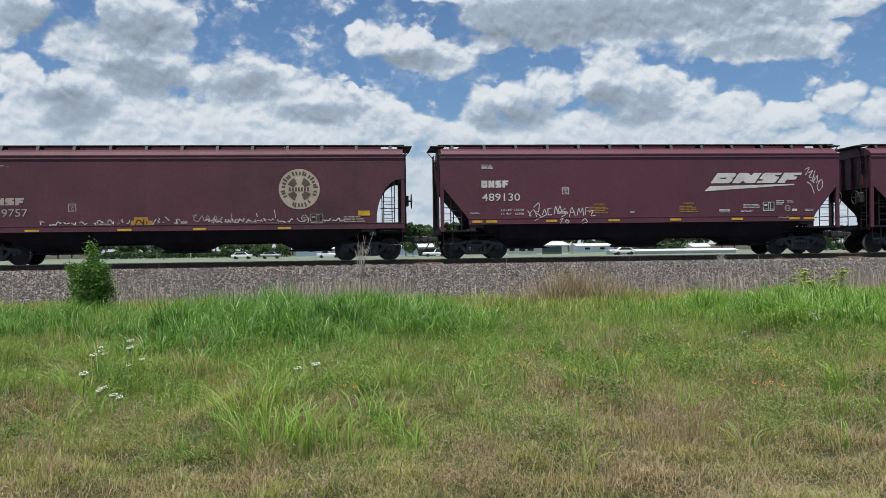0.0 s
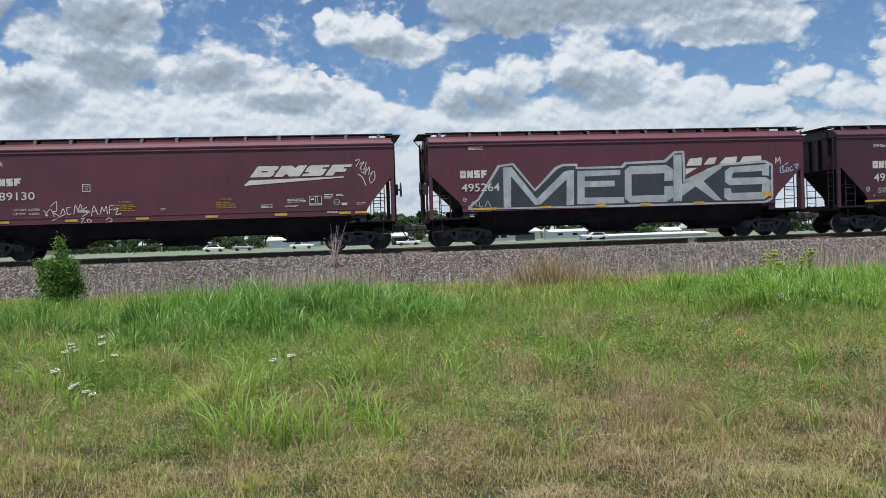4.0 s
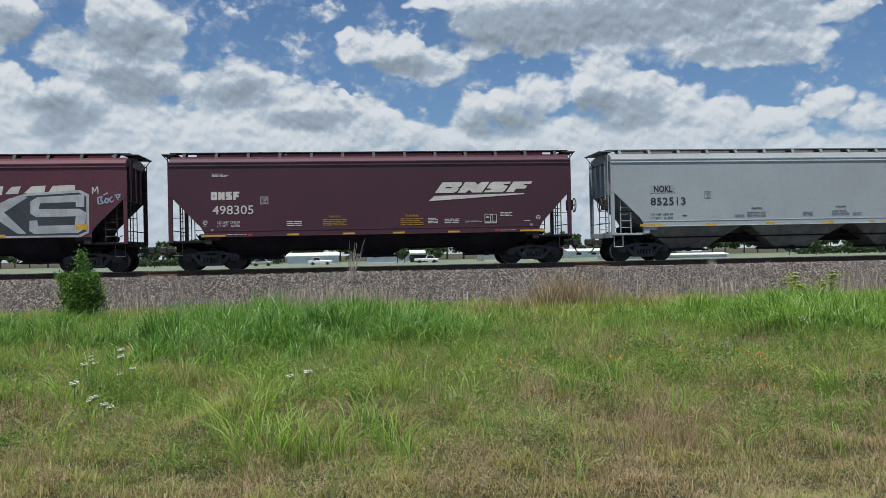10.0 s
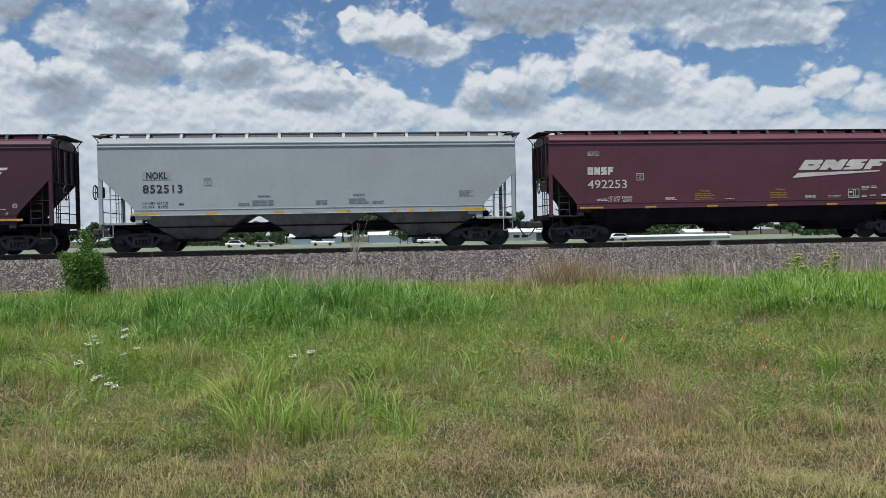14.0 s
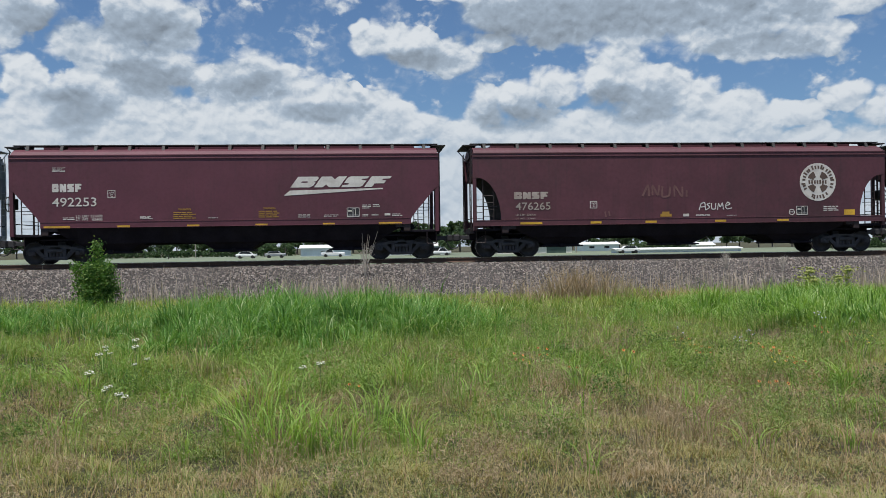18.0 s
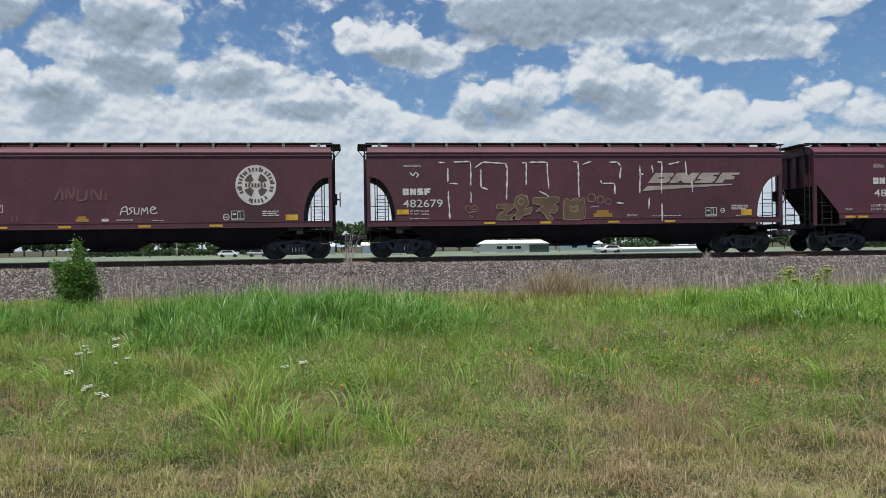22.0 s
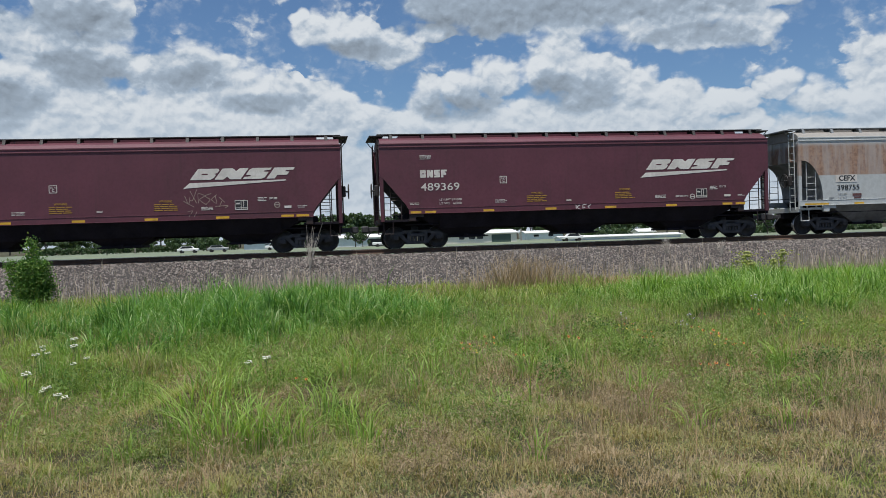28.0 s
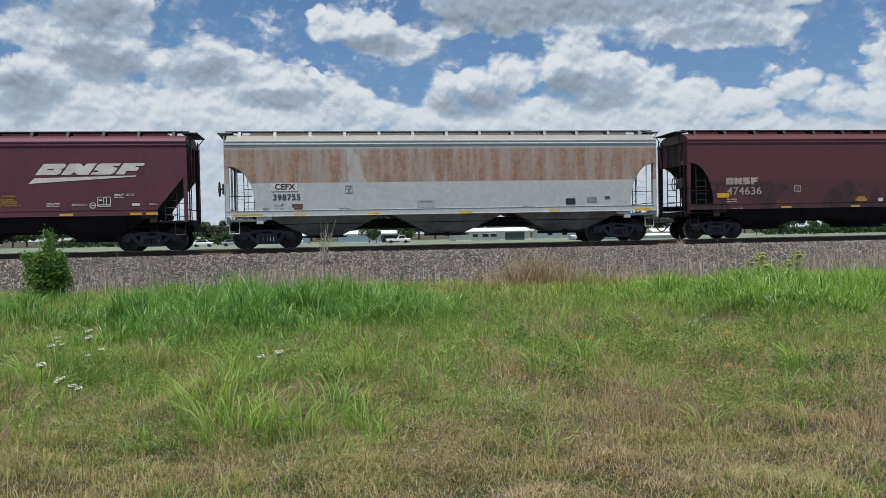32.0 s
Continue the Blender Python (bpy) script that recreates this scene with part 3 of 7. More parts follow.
def stroke(bm, points, w, layer=0):
    """A painted line of width w through points (x, z)."""
    for (ax, az), (bx, bz) in zip(points, points[1:]):
        d = math.hypot(bx - ax, bz - az) or 1
        nx, nz, ex, ez = -(bz - az) / d * w / 2, (bx - ax) / d * w / 2, (bx - ax) / d * w * 0.3, (bz - az) / d * w * 0.3
        plate(bm, [(ax - ex + nx, az - ez + nz), (bx + ex + nx, bz + ez + nz), (bx + ex - nx, bz + ez - nz), (ax - ex - nx, az - ez - nz)], layer)
    return bm


def ring(bm, x, z, r0, r1, layer=0, n=40, a0=0.0, a1=360.0):
    y = SIDE_Y - 0.005 - 0.003 * layer
    rows = []
    for k in range(n + 1):
        a = radians(a0 + (a1 - a0) * k / n)
        rows.append([bm.verts.new((x + MARK_X + r * math.cos(a), yy, z + r * math.sin(a))) for r in (r0, r1) for yy in (y, y - 0.004)])
    for a, b in zip(rows, rows[1:]):
        for i, j in ((0, 1), (1, 3), (3, 2), (2, 0)):
            bm.faces.new((a[i], a[j], b[j], b[i]))
    return bm


def cut_curve(kind, end, size, sill):
    """The outline of the open end from the post down to the sill, as (distance from the end, height)."""
    if kind == "arch":
        return [(0.16 + (size - 0.16) * math.sin(radians(a)), sill + 0.27 + (3.01 - sill) * math.cos(radians(a))) for a in range(0, 91, 10)] + [(size, sill + 0.02)]
    return [(0.16, 2.86), (size - 0.12, sill + 0.39), (size, sill + 0.19), (size, sill + 0.02)]


def wheel_mesh():
    bm = bmesh.new()
    lathe(bm, [(-0.065, 0.08), (-0.075, 0.14), (-0.02, 0.19), (-0.005, 0.37), (-0.062, 0.395), (-0.062, 0.452), (0.035, 0.458), (0.045, 0.482), (0.068, 0.482), (0.068, 0.395), (0.02, 0.37), (0.005, 0.19), (0.06, 0.14), (0.06, 0.08)], 28)
    for f in bm.faces:
        f.smooth = True
    mesh = bpy.data.meshes.new("wheel")
    bmesh.ops.recalc_face_normals(bm, faces=bm.faces)
    bm.to_mesh(mesh)
    bm.free()
    mesh.materials.append(WHEEL)
    mesh.materials.append(TREAD)
    for p in mesh.polygons:
        r = math.hypot(p.center.x, p.center.z)
        if r > 0.43 and abs(p.normal.y) < 0.5:
            p.material_index = 1
    return mesh


def mesh_of(bm, name, mat):
    mesh = bpy.data.meshes.new(name)
    bmesh.ops.recalc_face_normals(bm, faces=bm.faces)
    bm.to_mesh(mesh)
    bm.free()
    mesh.materials.append(mat)
    return mesh


def side_frame_mesh():
    """The cast side of a truck, with its window openings, about its middle."""
    bm = bmesh.new()
    y0, y1 = -0.07, 0.07
    prism(bm, [(-1.10, 0.40), (-1.10, 0.58), (-0.98, 0.66), (-0.62, 0.70), (-0.50, 0.76), (0.50, 0.76), (0.62, 0.70), (0.98, 0.66), (1.10, 0.58), (1.10, 0.40), (0.99, 0.40), (0.99, 0.52), (0.78, 0.56), (0.50, 0.62),
               (-0.50, 0.62), (-0.78, 0.56), (-0.99, 0.52), (-0.99, 0.40)], y0, y1)
    for s in (-1, 1):
        prism(bm, [(s * 0.80, 0.56), (s * 0.62, 0.60), (s * 0.34, 0.30), (s * 0.44, 0.22)], y0, y1)
        prism(bm, [(s * 0.42, 0.62), (s * 0.29, 0.62), (s * 0.29, 0.30), (s * 0.42, 0.30)], y0 - 0.02, y1)
        box(bm, s * 0.89 - 0.13, s * 0.89 + 0.13, y0 - 0.05, y1, 0.36, 0.56, 0.03)
    box(bm, -0.46, 0.46, y0 - 0.03, y1, 0.18, 0.30, 0.02)
    for k in (-0.2, -0.07, 0.07, 0.2):
        tube(bm, [(k, -0.03, 0.29), (k, -0.03, 0.50)], 0.055, 8)
    box(bm, -0.30, 0.30, y0 - 0.05, y1, 0.48, 0.62, 0.02)
    tube(bm, [(-0.89, -0.18, 0.457), (-0.89, 0.02, 0.457)], 0.085, 10)
    tube(bm, [(0.89, -0.18, 0.457), (0.89, 0.02, 0.457)], 0.085, 10)
    return mesh_of(bm, "side_frame", TRUCK)


WHEEL_MESH, SIDE_FRAME = wheel_mesh(), side_frame_mesh()
AXLE = mesh_of(tube(bmesh.new(), [(0, -1.02, 0), (0, -0.7, 0), (0, 0.7, 0), (0, 1.02, 0)], [0.07, 0.085, 0.085, 0.07], 10), "wheelset", WHEEL)
BOLSTER = mesh_of(box(box(bmesh.new(), -0.22, 0.22, -1.1, 1.1, 0.50, 0.74, 0.03), -0.16, 0.16, -0.35, 0.35, 0.74, 0.92, 0.02), "bolster", TRUCK)
HOSE = mesh_of(tube(bmesh.new(), [(0.30, 0, 0.80), (0.42, 0, 0.66), (0.52, 0, 0.50), (0.62, 0, 0.40), (0.74, 0, 0.38)], 0.028, 6), "air_hose", DECAL_BLACK)
WHEELSETS = []
SIDE_PAINT = {}


def rods(bm, rows):
    for a, b, r in rows:
        tube(bm, [a, b], r, 6)
    return bm


def hopper_wagon(label, left, right, kind, paint, board=BOARD, under=UNDER, cut=1.15, brackets=13, end_paint=None, ladder_paint=None, roof_paint=None, sill=1.41, brake=-1):
    """A three-bay covered hopper wagon; left and right: where its body begins and ends along the train."""
    half, mid = (right - left) / 2, (left + right) / 2
    car = thing("hopper_wagon", label, "freight wagon", pose(mid + train_way(0), TRACK_Y, RAIL_Z), "wagons of the train")
    car["along"] = mid
    SIDE_PAINT[car.name] = paint
    end_paint, ladder_paint = end_paint or paint, ladder_paint or LADDER
    roof_paint = roof_paint or paint
    curve = cut_curve(kind, half, cut, sill)
    top = 4.13
    # side sheets with their open ends
    for s in (-1, 1):
        outline = [(-half, top), (-half, 3.28 if kind == "arch" else 2.95)] + [(-half + d, z) for d, z in curve] + [(half - d, z) for d, z in reversed(curve)] + [(half, 3.28 if kind == "arch" else 2.95), (half, top)]
        part("side_sheet", prism(bmesh.new(), outline, s * 1.60, s * 1.575), paint, car)
        sill_end = half - (0.02 if kind == "arch" else cut)
        profile = [(1.57, 0), (1.64, 0), (1.64, 0.018), (1.604, 0.022), (1.604, 0.222), (1.616, 0.225), (1.616, 0.240), (1.603, 0.244), (1.57, 0.244)]
        bm = prism(bmesh.new(), [(s * y, sill + z) for y, z in profile], -sill_end, sill_end, "x")
        part("side_sill", bm, paint, car)
        bm = prism(bmesh.new(), [(s * 1.57, 4.13), (s * 1.628, 4.13), (s * 1.628, 4.16), (s * 1.607, 4.17), (s * 1.607, 4.245), (s * 1.622, 4.25), (s * 1.622, 4.29), (s * 1.605, 4.30), (s * 1.57, 4.30)], -half, half, "x")
        part("eave_rail", bm, paint, car)
        for e in (-1, 1):
            part("corner_post", box(bmesh.new(), e * half, e * (half - 0.15), s * 1.47, s * 1.59, 1.12, 4.13, 0.01), paint, car)
    bm = bmesh.new()
    prism(bm, [(-1.60, 4.22), (-1.59, 4.27), (-1.38, 4.44), (-1.05, 4.57), (-0.45, 4.63), (0.45, 4.63), (1.05, 4.57), (1.38, 4.44), (1.59, 4.27), (1.60, 4.22)], -half + 0.05, half - 0.05, "x")
    part("roof", bm, roof_paint, car)
    # ends: upright wall, then the slope sheet down into the bays
    for e in (-1, 1):
        bm = box(bmesh.new(), e * (half - 0.16), e * (half - 0.19), -1.57, 1.57, curve[0][1] - 0.02, 4.24)
        for y in (-0.75, 0.0, 0.75):
            box(bm, e * (half - 0.06), e * (half - 0.16), y - 0.05, y + 0.05, curve[0][1], 4.2)
        part("end_wall", bm, PALE_END if paint in (RED, RED_OLD, MAROON, RED_SOOT) and kind == "arch" else paint, car)
        slope = [(e * (half - d), z) for d, z in curve[:-1]] + [(e * (half - cut - 0.35), 1.30)]
        outline = slope + [(x - e * 0.03, z + 0.03) for x, z in reversed(slope)]
        # On red wagons the slope sheet takes the shade-dark underframe colour.
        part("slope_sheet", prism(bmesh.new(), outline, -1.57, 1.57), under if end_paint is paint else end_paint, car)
        # platform, its step, corner ladder and grab irons
        bm = box(bmesh.new(), e * half, e * (half - 1.55), -1.5, 1.5, 1.10, 1.19, 0.01)
        box(bm, e * (half + 0.02), e * (half - 0.08), -1.5, 1.5, 1.0, 1.22, 0.01)
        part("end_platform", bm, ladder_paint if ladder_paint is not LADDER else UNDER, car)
        for s in (-1, 1):
            bm = bmesh.new()
            x0, x1, y = half - 0.42, half - 0.86, s * 1.50
            high = 2.62 if kind == "slope" else 2.95
            rods(bm, [((e * x0, y, 1.15), (e * x0, y, high + 0.35), 0.022), ((e * x1, y, 1.15), (e * x1, y, high - 0.15), 0.022)])
            for k in range(5):
                rods(bm, [((e * x0, y, 1.42 + 0.28 * k), (e * x1, y, 1.42 + 0.28 * k), 0.013)])
            part("side_ladder", bm, ladder_paint, car)
            bm = bmesh.new()
            rods(bm, [((e * (half + 0.05), s * 1.35, 1.1), (e * (half + 0.05), s * 1.35, 4.5), 0.022), ((e * (half + 0.05), s * 0.95, 1.1), (e * (half + 0.05), s * 0.95, 4.5), 0.022)])
            for k in range(10):
                rods(bm, [((e * (half + 0.05), s * 1.35, 1.45 + 0.31 * k), (e * (half + 0.05), s * 0.95, 1.45 + 0.31 * k), 0.013)])
            part("end_ladder", bm, ladder_paint, car)
            bm = rods(bmesh.new(), [((e * (half - 0.12), s * 1.5, 1.1), (e * (half - 0.12), s * 1.5, 0.62), 0.018), ((e * (half - 0.50), s * 1.5, 1.1), (e * (half - 0.50), s * 1.5, 0.62), 0.018),
                                    ((e * (half - 0.12), s * 1.5, 0.62), (e * (half - 0.50), s * 1.5, 0.62), 0.018)])
            part("sill_step", bm, ladder_paint, car)
            bm = box(bmesh.new(), e * (half - cut - 0.30), e * (half - cut - 0.02), s * 1.45, s * 1.60, sill - 0.29, sill + 0.01, 0.02)
            box(bm, e * (half - cut - 0.62), e * (half - cut - 0.30), s * 1.35, s * 1.58, sill - 0.13, sill + 0.01)
            part("jacking_pad", bm, ladder_paint, car)
        bm = bmesh.new()
        tube(bm, [(e * (half - 1.12), -0.9, 1.34), (e * (half - 1.12), -0.35, 1.34)], 0.13, 12)
        tube(bm, [(e * (half - 1.10), 0.35, 1.36), (e * (half - 1.10), 0.85, 1.36)], 0.14, 12)
        rods(bm, [((e * (half - 1.05), -0.6, 1.2), (e * (half - 0.7), 0.3, 1.5), 0.02), ((e * half, -1.4, 1.62), (e * half, 1.4, 1.62), 0.018), ((e * (half - 0.1), -1.52, 2.1), (e * (half - 1.0), -1.52, 2.1), 0.014)])
        part("brake_cylinder", bm, UNDER, car)
        # couplings
        bm = box(bmesh.new(), e * (half - 0.9), e * (half + 0.42), -0.10, 0.10, 0.76, 0.94, 0.02)
        box(bm, e * (half + 0.40), e * (half + 0.70), -0.17, 0.17, 0.70, 0.99, 0.05)
        part("coupler", bm, TRUCK, car)
        piece("air_hose", HOSE, car, "", Matrix.Translation((e * (half - 0.02), -0.42, 0)) @ Matrix.Diagonal((e, 1, 1, 1)))
    # hand brake on one end
    bm, bx = bmesh.new(), brake * (half + 0.30)
    tube(bm, [(bx, -0.95 + 0.29 * math.cos(a), 2.42 + 0.29 * math.sin(a)) for a in np.linspace(0, 2 * math.pi, 17)], 0.022, 6)
    rods(bm, [((bx, -0.95, 2.14), (bx, -0.95, 2.70), 0.015), ((bx, -1.23, 2.42), (bx, -0.67, 2.42), 0.015), ((bx + brake * 0.02, -0.95, 2.42), (brake * half, -0.95, 2.42), 0.04)])
    part("brake_wheel", bm, BOARD, car)
    part("brake_box", box(bmesh.new(), brake * (half + 0.18), brake * (half - 0.02), -1.15, -0.75, 2.2, 2.64, 0.03), BOARD, car)
    # walkway round the hatches
    for s in (-1, 1):
        part("running_board", box(bmesh.new(), -half - 0.02, half + 0.02, s * 1.12, s * 0.62, 4.70, 4.735), board, car)
        for k in range(brackets):
            x = -half + 0.55 + (2 * half - 1.1) * k / (brackets - 1)
            bm = prism(bmesh.new(), [(s * 1.12, 4.70), (s * 0.62, 4.70), (s * 0.66, 4.60), (s * 1.16, 4.48), (s * 1.24, 4.48), (s * 1.16, 4.62)], x - 0.06, x + 0.06, "x")
            part("board_bracket", bm, board, car)
    for e in (-1, 1):
        bm = box(bmesh.new(), e * (half - 0.25), e * (half + 0.34), -1.12, 1.12, 4.64, 4.685, 0.008)
        rods(bm, [((e * (half + 0.3), -1.0, 4.64), (e * (half - 0.02), -1.0, 4.25), 0.018), ((e * (half + 0.3), 1.0, 4.64), (e * (half - 0.02), 1.0, 4.25), 0.018)])
        part("end_board", bm, board, car)
    for k in range(4):
        x0 = -half + 0.9 + k * (2 * half - 1.8) / 4
        bm = box(bmesh.new(), x0 + 0.02, x0 + (2 * half - 1.8) / 4 - 0.02, -0.52, 0.52, 4.60, 4.745, 0.02)
        part("hatch_cover", bm, roof_paint, car)
    # bays and underframe
    for x in (-0.285 * 2 * half, 0.0, 0.285 * 2 * half):
        bm = bmesh.new()
        low = [bm.verts.new((x + sx * 0.72, sy * 0.80, 0.50)) for sx, sy in ((-1, -1), (1, -1), (1, 1), (-1, 1))]
        highv = [bm.verts.new((x + sx * 0.135 * 2 * half, sy * 1.52, sill + 0.03)) for sx, sy in ((-1, -1), (1, -1), (1, 1), (-1, 1))]
        bm.faces.new(low)
        bm.faces.new(highv)
        for i in range(4):
            bm.faces.new((low[i], low[(i + 1) % 4], highv[(i + 1) % 4], highv[i]))
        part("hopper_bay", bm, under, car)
        bm = box(bmesh.new(), x - 0.78, x + 0.78, -0.86, 0.86, 0.40, 0.50, 0.01)
        rods(bm, [((x - 0.9, -0.95, 0.44), (x + 0.9, -0.95, 0.44), 0.03), ((x, -1.05, 0.47), (x, 1.05, 0.47), 0.035)])
        box(bm, x - 0.1, x + 0.1, -1.0, -0.88, 0.38, 0.55)
        part("discharge_gate", bm, UNDER, car)
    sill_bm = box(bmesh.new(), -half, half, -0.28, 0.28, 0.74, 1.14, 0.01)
    # Added dark box above the sill closes the see-through gaps, as shade would.
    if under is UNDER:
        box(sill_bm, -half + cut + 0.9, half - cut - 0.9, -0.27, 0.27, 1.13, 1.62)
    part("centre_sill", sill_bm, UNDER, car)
    # Added dark sheets stand in for the shade between the bays.
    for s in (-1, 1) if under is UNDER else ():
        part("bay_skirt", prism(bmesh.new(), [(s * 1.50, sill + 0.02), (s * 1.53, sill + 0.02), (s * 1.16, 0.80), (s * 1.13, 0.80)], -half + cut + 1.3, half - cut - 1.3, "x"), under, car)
    rodbm = rods(bmesh.new(), [((-half + 1, -1.2, 0.98), (half - 1, -1.2, 0.98), 0.03), ((-half + 1, 1.2, 0.98), (half - 1, 1.2, 0.98), 0.03)])
    part("train_line_pipe", rodbm, UNDER, car)
    for e in (-1, 1):
        tx = e * (half - 1.52)
        truck = piece("bogie", BOLSTER, car, "", Matrix.Translation((tx, 0, 0)))
        piece("side_frame", SIDE_FRAME, truck, "", Matrix.Translation((0, -1.03, 0)))
        piece("side_frame", SIDE_FRAME, truck, "", pose(0, 1.03, 0, 0, 0, 180))
        for a in (-0.89, 0.89):
            ws = piece("wheelset", AXLE, car, "", Matrix.Translation((tx + a, 0, 0.457)))
            piece("wheel", WHEEL_MESH, ws, "", Matrix.Translation((0, -0.75, 0)) @ Matrix.Diagonal((1, 1, 1, 1)))
            piece("wheel", WHEEL_MESH, ws, "", pose(0, 0.75, 0, 0, 0, 180))
            WHEELSETS.append((ws, tx + a))
    return car, half


def reflectors(car, spots, z=1.57, h=0.09, w=0.47, mat=YELLOW):
    for x, ww in spots:
        bm = box(bmesh.new(), x + MARK_X, x + MARK_X + (ww or w), -1.614, -1.622, z, z + h)
        part("reflector_strip", bm, mat, car, "yellow reflective strip")


CARS = []


def add_car(*args, **kw):
    car, half = hopper_wagon(*args, **kw)
    CARS.append(car)
    return car, half


RED_SLOPE = "mineral red covered hopper wagon"
add_car("old mineral red hopper wagon with arched ends, round cream emblem", -16.15, 1.60, "arch", RED_OLD, sill=1.29, brake=1)
add_car(RED_SLOPE + " and white marker graffiti", 3.05, 20.17, "slope", RED, sill=1.41, brake=1)
add_car(RED_SLOPE + " under huge silver block graffiti", 21.58, 37.91, "slope", RED, cut=1.35, sill=1.41)
add_car("clean dark maroon covered hopper wagon with sloped ends", 39.48, 55.71, "slope", MAROON, cut=1.35, sill=1.32, brake=1)
add_car("pale grey covered hopper wagon with black lettering, grimy bays", 57.42, 73.95, "slope", GREY_PAINT, board=BOARD_GREY, under=UNDER_GREY, cut=1.35, end_paint=UNDER_GREY, ladder_paint=GREY_PAINT, sill=1.43, roof_paint=ROOF_GREY)
add_car(RED_SLOPE + ", dusty, plain white lettering", 75.37, 92.14, "slope", RED, sill=1.43)
add_car("old mineral red hopper wagon, arched ends, white emblem, small tag", 93.54, 111.30, "arch", RED_OLD, sill=1.29, brake=1)
add_car("mineral red hopper wagon with arched ends, half-scrubbed gold graffiti", 112.68, 130.38, "arch", RED_OLD, sill=1.28, brake=1)
add_car(RED_SLOPE + " and a scribbled white tag", 131.80, 149.21, "slope", RED, sill=1.41, brake=1)
add_car(RED_SLOPE + " in bright paint", 150.75, 167.75, "slope", RED, sill=1.41)
add_car("old white hopper wagon with arched ends, rust-stained upper side", 169.20, 187.03, "arch", WHITE_RUST, board=BOARD_GREY, under=UNDER_GREY, ladder_paint=WHITE_OLD, sill=1.28, roof_paint=ROOF_TAN)
add_car("mineral red hopper wagon with arched ends and sooty side", 188.42, 206.20, "arch", RED_SOOT, sill=1.28)


# ---- paint on the sides ----
BLOCKS = {   # solid blocks with cut corners and short notches, as outlines in shares of the block
    "slotted": ([(0, 0), (0.90, 0), (1, 0.14), (1, 0.44), (0.88, 0.52), (1, 0.60), (1, 0.86), (0.90, 1), (0, 1)], ((0.34, 0.62, 0.44, 0.56),)),
    "twin": ([(0, 0), (0.34, 0), (0.40, 0.26), (0.60, 0), (1, 0), (1, 1), (0.66, 1), (0.60, 0.74), (0.40, 1), (0, 1)], ()),
    "offset": ([(0, 0), (0.9, 0), (1, 0.12), (1, 0.60), (0.74, 0.66), (0.74, 0.76), (1, 0.80), (1, 1), (0.1, 1), (0, 0.88), (0, 0.40), (0.26, 0.34), (0.26, 0.24), (0, 0.20)], ()),
    "comb": ([(0, 0), (0.40, 0), (0.40, 0.32), (0.88, 0.32), (0.88, 0.60), (0.66, 0.64), (0.66, 0.76), (1, 0.78), (1, 1), (0, 1)], ())}


def slotted_block(car, x, z, w, h, lean, kind, mat):
    outline, slots = BLOCKS[kind]
    at = lambda u, v: (x + u * w + v * h * lean, z + v * h)
    part("brand_block", plate(bmesh.new(), [at(u, v) for u, v in outline]), mat, car)
    for a, b, c, d in slots:
        part("brand_slot", plate(bmesh.new(), [at(a, c), at(b, c), at(b, d), at(a, d)], 1), SIDE_PAINT[car.name], car)


def brand_word(car, x, z, w, h, mat):
    """The owner's short mark, as four plain notched blocks."""
    for k, kind in enumerate(("slotted", "twin", "offset", "comb")):
        slotted_block(car, x + k * w / 4, z, w / 4 - 0.045, h, 0, kind, mat)


def brand_logo(car, x, z, mat):
    """The owner's large mark: four slanted notched blocks over a tapering underline."""
    part("brand_underline", plate(bmesh.new(), [(x, z), (x + 3.95, z + 0.24), (x + 3.95, z + 0.285), (x + 0.24, z + 0.21)]), mat, car, "pale tapering underline")
    for x0, x1, kind in ((0.26, 1.12, "slotted"), (1.20, 2.20, "twin"), (2.28, 3.10, "offset"), (3.20, 4.00, "comb")):
        slotted_block(car, x + x0, z + 0.33, x1 - x0, 0.43, 0.75, kind, mat)


def scribble(car, x0, x1, z0, z1, w, mat, seed):
    """A long illegible marker scrawl."""
    bm, r, x = bmesh.new(), random.Random(seed), x0
    while x < x1:
        pts = [(x, r.uniform(z0, z1))]
        for _ in range(r.randint(2, 6)):
            pts.append((pts[-1][0] + r.uniform(-0.05, 0.13), r.uniform(z0, z1)))
        stroke(bm, pts, w * r.uniform(0.7, 1.3))
        x = pts[-1][0] + r.uniform(0.02, 0.22) + (0.35 if r.random() < 0.12 else 0)
    part("graffiti_scrawl", bm, mat, car, "white marker scrawl along the sill")


def emblem(car, x, z, r, mat):
    """A round emblem: pale disc, four dark quarters that leave a cross, short marks round the rim."""
    part("emblem_disc", ring(bmesh.new(), x, z, 0.01, r, 0), mat, car, "round pale emblem with a cross")
    bm = bmesh.new()
    for k in range(4):
        ring(bm, x, z, r * 0.27, r * 0.60, 2, 8, 90 * k + 22, 90 * k + 68)
    for k in range(30):
        a = 12 * k + (0 if k % 5 else 4)
        if 205 < a < 232 or 308 < a < 335:
            continue
        ring(bm, x, z, r * 0.70, r * (0.87 if k % 3 else 0.92), 2, 2, a, a + 6.5)
    for k in range(7):
        bar(bm, x - r * 0.52 + k * r * 0.15, x - r * 0.52 + k * r * 0.15 + r * 0.10, z - r * 0.10, z + r * 0.09, 2)
    part("emblem_marks", bm, DECAL_MARK, car)


